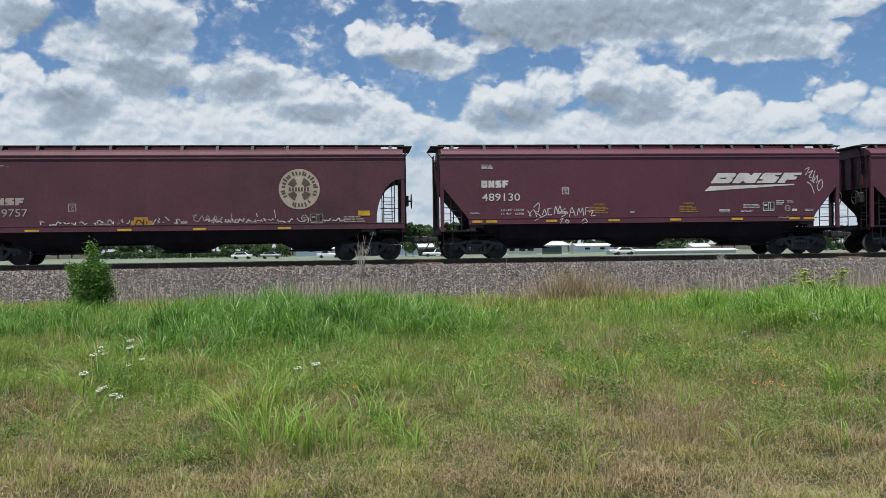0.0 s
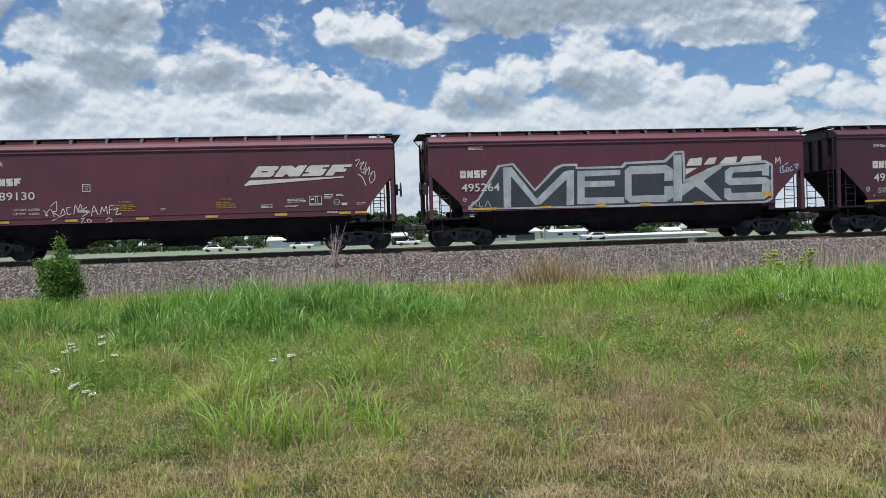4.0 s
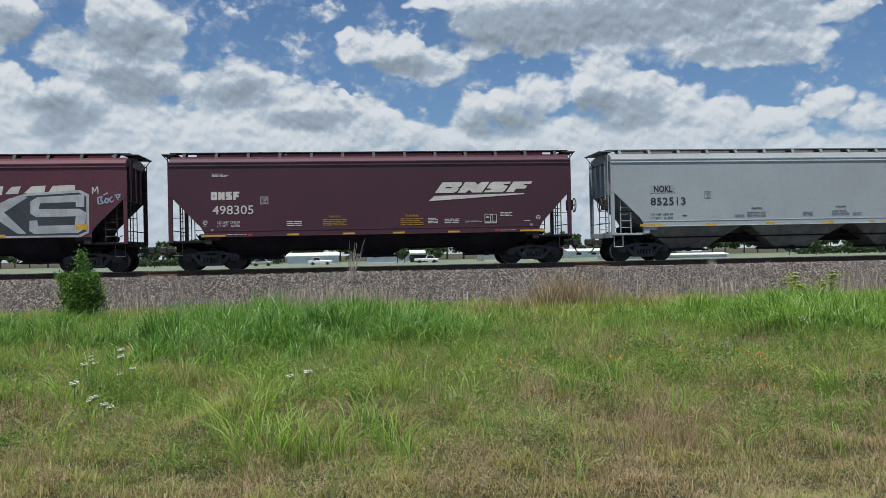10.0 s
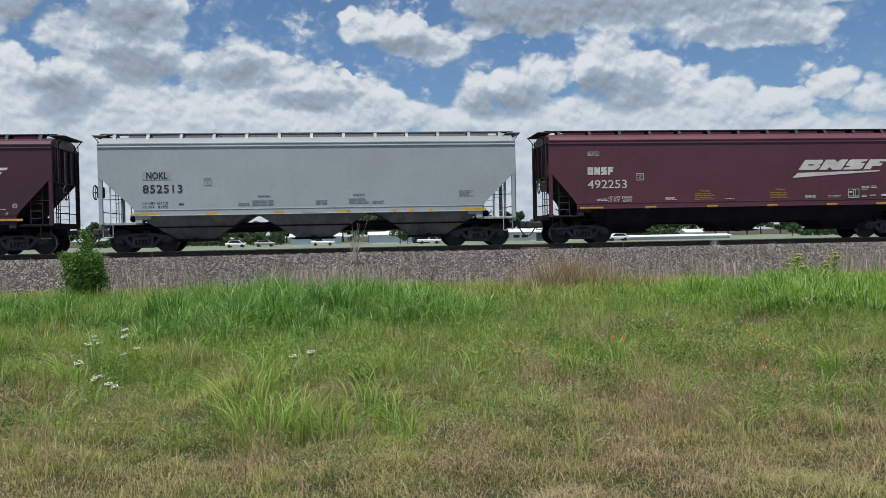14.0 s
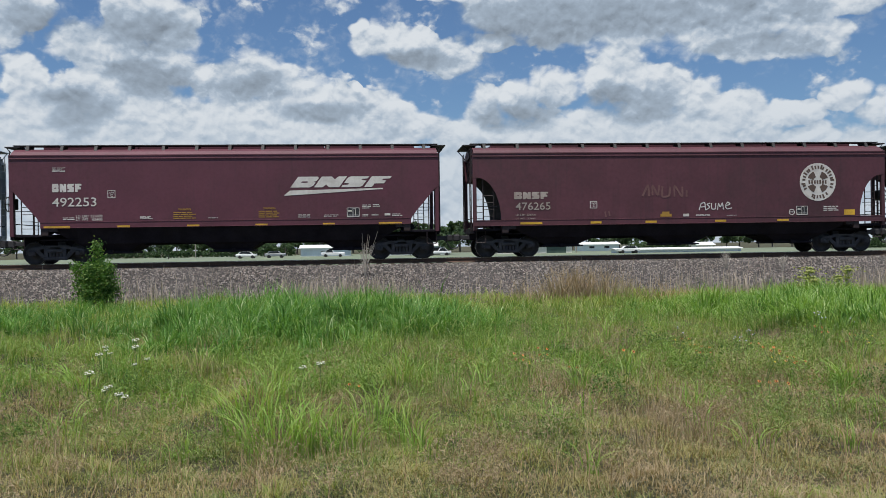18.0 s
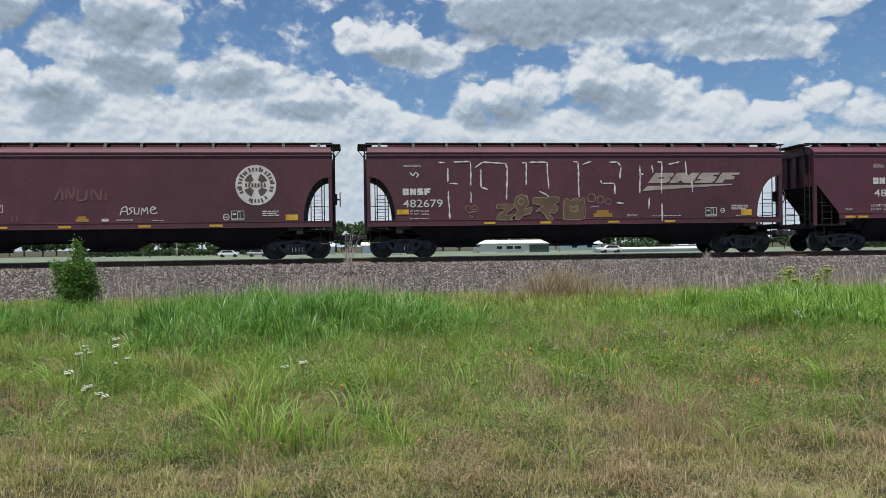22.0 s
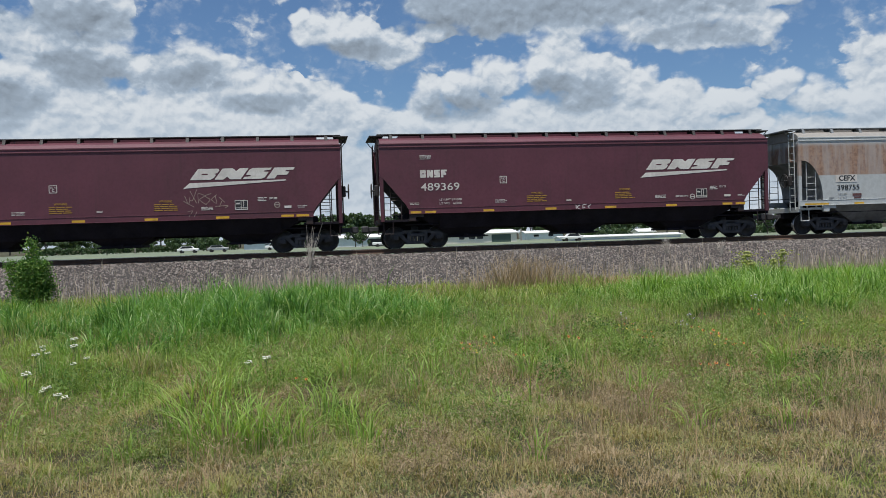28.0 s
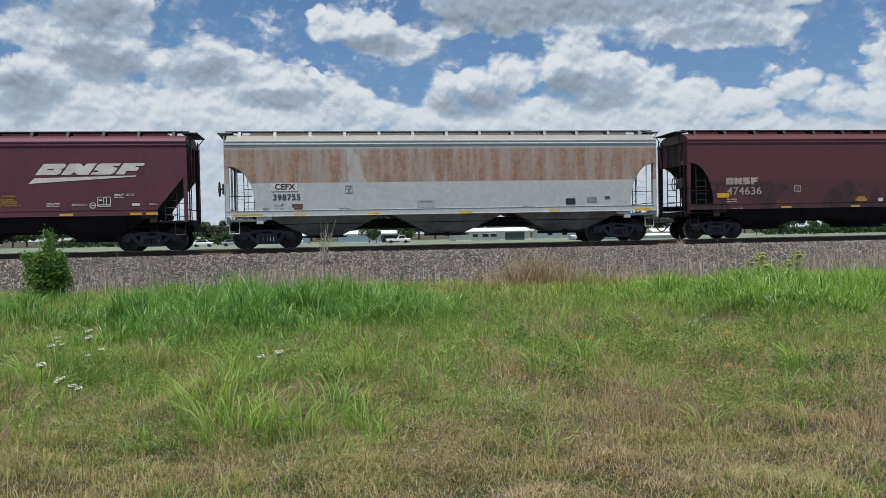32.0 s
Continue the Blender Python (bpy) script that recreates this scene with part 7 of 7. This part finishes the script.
def make_flowers():
    sow(yarrow("flat white flower head on a thin green stem", "white wildflowers"),
        [(-3.69, 11.84), (-3.49, 11.38), (-3.3, 10.95), (-3.18, 10.02), (-2.92, 8.83), (-2.59, 8.5), (-2.68, 8.71), (-2.42, 8.39), (-2.39, 8.03), (-3.07, 11.35), (-2.87, 10.5), (-2.72, 10.25), (-2.79, 10.1), (-0.63, 8.32), (-0.5, 8.22)])
    sow(flower_plant("red_wildflower", "orange-red daisy-like wildflower with dark hearts", "red wildflowers", 0.42, RED_PETAL, DARK_HEART, 2, 0.12, 0.021),
        [(1.76, 9.84), (1.78, 9.72), (2.11, 9.71), (2.08, 9.88), (2.81, 8.86), (4.54, 11.44), (4.66, 11.49), (3.98, 9.71), (4.09, 9.69), (4.68, 9.23), (4.68, 9.12), (4.71, 8.91), (4.87, 9.14), (4.82, 8.79), (3.96, 7.9), (3.93, 7.61),
         (6.25, 10.8), (6.39, 10.55), (6.58, 10.73), (6.33, 11.18), (3.99, 9.37), (4.9, 10.06), (-0.19, 8.02), (2.15, 8.54)])
    sow(flower_plant("yellow_wildflower", "small yellow wildflower in the grass", "yellow wildflowers", 0.42, YELLOW_PETAL, None, 3, 0.12, 0.014), [(4.05, 11.01), (4.25, 11.11), (1.81, 9.3), (6.0, 9.6), (4.4, 8.9)])
    sow(flower_plant("lilac_wildflower", "pale lilac wildflower on a tall grey-green stem", "lilac wildflowers", 0.62, LILAC_PETAL, None, 3, 0.14, 0.013), [(5.56, 11.81), (5.87, 12.31), (5.07, 10.95), (4.18, 10.92), (6.43, 11.53), (6.44, 11.2), (4.96, 10.6), (7.4, 12.2)])


def make_umbels():
    """Tall yellow-green umbel weeds by the ditch."""
    first = thing("umbel_weed", "tall weed with flat yellow-green flower umbels", "weed", pose(0, 0, -50), "umbel weeds")
    r = random.Random(9)
    for k in range(6):
        a, d = r.uniform(0, 6.28), 0.30 * math.sqrt(r.random())
        p = Vector((d * math.cos(a), d * math.sin(a), r.uniform(0.6, 1.1)))
        part("stem", tube(bmesh.new(), [(0, 0, 0), (p.x * 0.5, p.y * 0.5, p.z * 0.7), p], [0.008, 0.006, 0.004], 4), STEM, first)
        bm = bmesh.new()
        bmesh.ops.create_icosphere(bm, subdivisions=3, radius=0.075)
        for q in bm.verts:
            lump = 1 + 0.35 * noise.noise(q.co * 22 + p * 9)
            q.co = Vector((q.co.x * lump, q.co.y * lump, q.co.z * 0.30 * lump + 0.03 * noise.noise(q.co * 30))) + p + Vector((0, 0, 0.03))
        part("umbel", bm, UMBEL, first)
    pts = np.array([(r.gauss(0, 0.17), r.gauss(0, 0.17), r.uniform(0.2, 1.0)) for _ in range(320)])
    leaves("foliage", pts, np.array([r.uniform(0.05, 0.10) for _ in range(320)]), UMBEL_LEAF, parent=first)
    sow(first, [(12.1, 21.8), (12.5, 22.2), (12.9, 21.6), (13.4, 22.2), (12.6, 23.0)])


UMBEL_LEAF = leaf_material("yellow_green_weed_leaf", (0.16, 0.25, 0.04), (0.34, 0.38, 0.08), 0.4, 0.3)
UMBEL = material("yellow_green_umbel", (0.30, 0.33, 0.10), 0.7, vary=0.2, scale=20, fine=70, bump=0.1)


def make_bush():
    """The young bush at the ditch: stems from the root and a tall uneven crown of small leaves."""
    bush = thing("bush", "young leafy green bush standing in the grass", "bush", pose(-8.36, 26.4, -0.30))
    r = random.Random(3)
    tips = []
    for k in range(16):
        a, out, high = r.uniform(0, 6.28), r.uniform(0.2, 0.68), r.uniform(0.8, 1.70)
        if k == 0:
            out, high = 0.06, 2.15
        pts = [(0.04 * math.cos(a), 0.04 * math.sin(a), 0), (out * 0.45 * math.cos(a), out * 0.45 * math.sin(a), high * 0.5), (out * math.cos(a), out * math.sin(a), high)]
        part("branch", tube(bmesh.new(), pts, [0.022, 0.014, 0.005], 5), BARK, bush)
        for _ in range(900):
            u = 0.15 + 0.85 * math.sqrt(r.random())
            i = 0 if u < 0.5 else 1
            f = (u - 0.5 * i) * 2
            q = Vector(pts[i]).lerp(Vector(pts[i + 1]), f)
            wide = 0.31 * (1.25 - u)
            tips.append((q.x + r.gauss(0, wide), q.y + r.gauss(0, wide), max(0.05, q.z + r.gauss(0, 0.10))))
    leaves("crown", np.array(tips), np.array([r.uniform(0.05, 0.11) for _ in tips]), BUSH_LEAF, parent=bush, aspect=0.5)
    # bare saplings between the rail and the ditch
    for (bx, by, hh, seed) in ((-0.15, 32.4, 1.85, 4), (-10.9, 32.0, 1.0, 8), (14.6, 32.6, 0.8, 12), (16.8, 32.2, 0.7, 15)):
        z0 = float(ballast_z(by)) - 0.03
        sap = thing("bare_sapling", "leafless grey sapling growing through the ballast", "sapling", pose(bx, by, z0), "bare saplings")
        q = random.Random(seed)
        for k in range(12):
            a = q.uniform(0, 6.28)
            out, high = hh * q.uniform(0.05, 0.40), hh * q.uniform(0.55, 1.0)
            mid = (out * 0.35 * math.cos(a), out * 0.2 * math.sin(a), high * 0.45)
            tip = (out * math.cos(a), out * 0.5 * math.sin(a), high)
            branch = part("branch", tube(bmesh.new(), [(0, 0, 0), mid, tip], [0.016, 0.011, 0.005], 4), PALE_BARK, sap)
            for j in range(2):
                s = Vector(mid).lerp(Vector(tip), q.uniform(0.1, 0.6))
                e = s + Vector((q.uniform(-0.2, 0.2), q.uniform(-0.1, 0.1), q.uniform(0.12, 0.30)))
                part("twig", tube(bmesh.new(), [s, e], [0.008, 0.004], 4), PALE_BARK, branch)


PALE_BARK = material("pale_dead_wood", (0.42, 0.38, 0.33), 0.85, vary=0.2, scale=8, fine=40, bump=0.2)
make_grass()
make_weeds()
make_flowers()
make_umbels()
make_bush()


# ---- beyond the railway ----
LOT = material("pale_gravel_lot", (0.135, 0.165, 0.115), 0.95, vary=0.2, scale=0.15, fine=2, bump=0.2, dirt=(0.20, 0.25, 0.12), dirt_amount=0.7)
CREAM_WALL = material("cream_metal_siding", (0.66, 0.65, 0.58), 0.6, vary=0.06, scale=0.5, fine=6, bump=0.05)
WHITE_WALL = material("white_metal_siding", (0.60, 0.66, 0.70), 0.6, vary=0.07, scale=0.5, fine=6, bump=0.05)
WHITE_ROOF = material("white_metal_roof", (0.74, 0.75, 0.75), 0.45, vary=0.05, scale=0.5, fine=6, bump=0.05)
GREEN_DOOR = material("dark_green_door", (0.05, 0.085, 0.07), 0.6, vary=0.1, scale=1, fine=8, bump=0.05)
PANE = material("dark_pane_and_bay_shade", (0.02, 0.025, 0.03), 0.1, vary=0.1, scale=1, fine=8, bump=0.0)
CAR_WHITE = material("white_car_paint", (0.70, 0.71, 0.72), 0.3, vary=0.03, scale=1, fine=8, bump=0.0)
CAR_GREY = material("grey_car_paint", (0.25, 0.27, 0.29), 0.3, vary=0.03, scale=1, fine=8, bump=0.0)
TYRE = material("tyre_rubber", (0.02, 0.02, 0.02), 0.85, vary=0.1, scale=3, fine=30, bump=0.05)
POLE = material("weathered_pole", (0.30, 0.27, 0.23), 0.85, vary=0.15, scale=2, fine=20, bump=0.1)


def far_place(az, dist):
    """A spot on the plain by its bearing from the road, in degrees from straight across the track."""
    x, y = dist * math.tan(radians(az)), dist
    return x, y, float(ground_z(x, y))


def make_lot():
    bm = bmesh.new()
    rows = []
    for y, x0, x1 in ((62, -40, 90), (110, -70, 130), (170, -90, 190), (265, -110, 260)):
        rows.append([bm.verts.new((x, y, float(ground_z(x, y)) + 0.03)) for x in np.linspace(x0, x1, 16)])
    for a, b in zip(rows, rows[1:]):
        for k in range(15):
            bm.faces.new((a[k], a[k + 1], b[k + 1], b[k]))
    tagged(part("gravel_lot", bm, LOT), "pale gravel and dry grass lot behind the railway", "gravel lot", kind="structure")


def building(label, az0, az1, dist, eave, ridge, wall_mat, roof_mat, deep=10.0, openings=(), lean_to=0.0):
    """A long low building with its front to the railway; openings: kind, from, to (share of the front), sill, top."""
    x0, y, z = far_place(az0, dist)
    x1 = dist * math.tan(radians(az1))
    w = x1 - x0
    house = thing("building", label, "building", pose(x0, dist, z - 0.05))
    part("wall", prism(bmesh.new(), [(0, 0), (w, 0), (w, eave), (0, eave)], 0, 0.2), wall_mat, house)
    part("wall", box(bmesh.new(), 0, w, deep - 0.2, deep, 0, eave), wall_mat, house)
    for a in (0, w - 0.2):
        part("wall", prism(bmesh.new(), [(0.2, 0), (deep - 0.2, 0), (deep - 0.2, eave), (deep / 2, ridge - 0.1), (0.2, eave)], a, a + 0.2, "x"), wall_mat, house)
    part("roof", prism(bmesh.new(), [(-0.5, eave - 0.08), (deep / 2, ridge), (deep + 0.5, eave - 0.08), (deep + 0.5, eave + 0.05), (deep / 2, ridge + 0.14), (-0.5, eave + 0.05)], -0.4, w + 0.4, "x"), roof_mat, house)
    for what, a, b, s, h in openings:
        if what == "window":
            ob = part("window", box(bmesh.new(), a * w, b * w, -0.04, 0.02, s, h), WHITE_ROOF, house)
            part("pane", box(bmesh.new(), a * w + 0.08, b * w - 0.08, -0.06, -0.03, s + 0.08, h - 0.08), PANE, ob)
        elif what == "awning":
            bm = bmesh.new()
            n = 8
            for k in range(n):
                u0, u1 = (a + (b - a) * k / n) * w, (a + (b - a) * (k + 0.55) / n) * w
                prism(bm, [(-0.9, s), (-0.02, h), (-0.02, h + 0.05), (-0.9, s + 0.05)], u0, u1, "x")
            part("awning", bm, CAR_GREY, house)
        elif what == "door":
            part("roller_door", box(bmesh.new(), a * w, b * w, -0.06, 0.02, s, h), GREEN_DOOR, house)
        elif what == "bay":
            # Flat dark panel on the closed wall, for the shade inside a bay.
            part("open_bay", box(bmesh.new(), a * w, b * w, -0.03, 0.02, s, h), PANE, house)
        elif what == "stack":
            part("vent_stack", tube(bmesh.new(), [(a * w, deep * 0.4, eave), (a * w, deep * 0.4, h)], 0.15, 8), CAR_GREY, house)
    return house


def vehicle(label, az, dist, paint, long=5.4, pickup=True, turn=0.0):
    x, y, z = far_place(az, dist)
    car = thing("parked_vehicle", label, "car", pose(x, y, z, 0, 0, turn), "parked vehicles")
    h = long / 2
    part("body", box(bmesh.new(), -h, h, -0.95, 0.95, 0.45, 1.05, 0.10), paint, car)
    cab = [(-0.2, 1.0), (0.25, 1.75), (1.3, 1.78), (1.9, 1.0)] if pickup else [(-1.9, 1.0), (-1.4, 1.55), (0.7, 1.6), (1.4, 1.0)]
    part("cabin", prism(bmesh.new(), cab, -0.85, 0.85), paint, car)
    part("side_glass", prism(bmesh.new(), [(a * 0.88 + 0.08, 1.06 + (b - 1.0) * 0.82) for a, b in cab], -0.87, 0.87), PANE, car)
    for sx in (-0.6, 0.62):
        for sy in (-0.92, 0.92):
            part("wheel", tube(bmesh.new(), [(sx * h, sy - 0.11, 0.36), (sx * h, sy + 0.11, 0.36)], 0.36, 12), TYRE, car)


def crown_mesh(seed, wide, high, count):
    """Leaf clumps round a few limbs, with an uneven outline and gaps."""
    r = np.random.default_rng(seed)
    lobes = r.normal(size=(9, 3)) * (wide * 0.30, wide * 0.30, high * 0.20) + (0, 0, high * 0.62)
    which = r.integers(0, 9, count)
    d = r.normal(size=(count, 3))
    d /= np.linalg.norm(d, axis=1, keepdims=True)
    p = lobes[which] + d * (r.random(count) ** 0.4)[:, None] * np.array([wide * 0.22, wide * 0.22, high * 0.17]) * r.uniform(0.7, 1.3, 9)[which][:, None]
    n = count
    a = r.normal(size=(n, 3))
    a /= np.linalg.norm(a, axis=1, keepdims=True)
    b = np.cross(a, r.normal(size=(n, 3)))
    b /= np.linalg.norm(b, axis=1, keepdims=True)
    s = r.uniform(0.25, 0.6, (n, 1))
    V = np.stack([p - a * s, p + b * s * 0.6, p + a * s, p - b * s * 0.6], 1).reshape(-1, 3)
    return flat_mesh("crown", V, faces_quad=np.arange(n)[:, None] * 4 + np.arange(4), mat=TREE_LEAF)


def make_trees():
    kinds = []
    for k, (w, h) in enumerate(((7, 7), (9, 8), (6, 9), (8, 6))):
        tree = thing("tree", "leafy dark green tree on the far side of the plain", "tree", pose(0, 0, -60), "far trees")
        part("trunk", tube(bmesh.new(), [(0, 0, 0), (0.1, 0.05, h * 0.35), (0.0, 0.1, h * 0.65)], [0.28, 0.2, 0.08], 7), BARK, tree)
        for j in range(4):
            a = j * 1.57 + k
            part("limb", tube(bmesh.new(), [(0.05, 0.05, h * 0.32), (w * 0.2 * math.cos(a), w * 0.2 * math.sin(a), h * 0.6)], [0.13, 0.05], 5), BARK, tree)
        piece("crown", crown_mesh(40 + k, w, h, 1500), tree)
        kinds.append(tree)
    r = random.Random(77)
    rows = []
    az = -34.0
    while az < 46:
        rows.append((az, r.uniform(285, 330), 1.0 + 0.45 * math.exp(-((az - 2) / 9) ** 2) + r.uniform(-0.12, 0.12)))
        az += r.uniform(0.75, 1.25)
    rows += [(2.9, 196, 0.50), (3.4, 190, 0.36), (5.6, 200, 0.62), (-0.2, 220, 0.45), (4.3, 215, 0.4), (-13.2, 205, 0.42), (-9.0, 230, 0.6), (-7.0, 226, 0.62), (-5.6, 232, 0.55), (30.4, 180, 0.42), (32.2, 178, 0.45), (34.0, 185, 0.5), (28.8, 190, 0.4)]
    for k, (az, dist, size) in enumerate(rows):
        x, y, z = far_place(az, dist)
        tree = kinds[k % 4]
        m = pose(x, y, z, 0, 0, r.uniform(0, 360))
        ob = tree if k < 4 else copy_thing(tree, m)
        ob.matrix_basis = m @ Matrix.Scale(size, 4)
    # the clipped hedges
    for az0, az1, dist, high, deep in ((-17.5, -5.0, 240, 2.6, 3.0), (18.0, 23.0, 215, 3.2, 3.0), (29.5, 37.0, 200, 2.4, 3.0)):
        x0, y, z = far_place(az0, dist)
        x1 = dist * math.tan(radians(az1))
        n = int((x1 - x0) * 90)
        g = np.random.default_rng(int(dist))
        u = g.random(n)
        top = high * (0.75 + 0.25 * np.sin(u * 37) * np.sin(u * 91 + 1))
        p = np.stack([x0 + (x1 - x0) * u, y + deep * g.random(n), z + top * g.random(n) ** 0.7], -1)
        leaves("hedge", p, g.uniform(0.4, 0.9, n), TREE_LEAF, "dense dark green hedge behind the railway", "hedge", aspect=0.7)


make_lot()
building("cream metal-sided building with window awnings and green roller door", 8.9, 14.05, 200, 2.35, 3.1, CREAM_WALL, WHITE_ROOF, 12,
         [("window", 0.22, 0.30, 0.9, 1.8), ("window", 0.35, 0.44, 0.9, 1.8), ("window", 0.46, 0.55, 0.9, 1.8), ("awning", 0.21, 0.31, 1.7, 2.15), ("awning", 0.34, 0.56, 1.7, 2.15), ("door", 0.66, 0.92, 0.05, 2.0), ("stack", 0.60, 0, 0, 3.5), ("stack", 0.63, 0, 0, 3.5)])
building("long white metal building with a dark panel as its shaded bay", 0.8, 5.3, 205, 2.3, 3.0, WHITE_WALL, WHITE_ROOF, 10, [("bay", 0.66, 0.93, 0.05, 1.9)])
building("small white metal shed", -4.6, -1.2, 215, 2.2, 2.9, WHITE_WALL, WHITE_ROOF, 8, [("window", 0.4, 0.55, 1.2, 1.5)])
building("low white house with pale blue wall", 14.7, 17.2, 240, 2.0, 2.6, WHITE_WALL, WHITE_ROOF, 8, [("window", 0.2, 0.35, 0.8, 1.6), ("window", 0.6, 0.75, 0.8, 1.6)])
building("very low long white shed", 17.1, 25.0, 175, 0.75, 1.0, WHITE_WALL, WHITE_ROOF, 5)
building("small white kiosk with a pointed roof", 22.3, 23.3, 190, 1.5, 2.1, CREAM_WALL, WHITE_ROOF, 4, [("window", 0.3, 0.7, 0.7, 1.2)])
vehicle("white pickup truck parked on the gravel lot", 4.9, 185, CAR_WHITE)
vehicle("white pickup truck parked before a shed", -2.4, 190, CAR_WHITE, turn=180)
vehicle("white saloon car parked on the lot", -8.2, 190, CAR_WHITE, 4.6, False)
vehicle("grey saloon car parked on the lot", -6.3, 192, CAR_GREY, 4.6, False)
vehicle("white saloon car parked by the low shed", 17.8, 168, CAR_WHITE, 4.6, False, 180)
for az, dist, high in ((14.35, 200, 3.2), (18.8, 230, 5.5), (8.75, 197, 2.2), (-11.5, 220, 4.2)):
    px, py, pz = far_place(az, dist)
    pole = thing("utility_pole", "plain weathered pole beside the buildings", "pole", pose(px, py, pz - 0.05), "poles")
    part("shaft", tube(bmesh.new(), [(0, 0, 0), (0, 0, high)], [0.16, 0.11], 8), POLE, pole)
    part("cap", box(bmesh.new(), -0.2, 0.2, -0.06, 0.06, high - 0.25, high - 0.1), POLE, pole)
make_trees()


def motions():
    """The train rolls by, its wheels turning; all of it keyed here."""
    steps = [0.5 * k for k in range(int(CLIP * 2) + 1)]
    for car in CARS:
        walk(car, [(t, pose(car["along"] + train_way(t), TRACK_Y, RAIL_Z)) for t in steps])
        del car["along"]
    fine = [0.1 * k for k in range(int(CLIP * 10) + 1)]
    for ws, x in WHEELSETS:
        walk(ws, [(t, Matrix.Translation((x, 0, 0.457)) @ Matrix.Rotation(train_way(t) / 0.457, 4, "Y")) for t in fine])


motions()
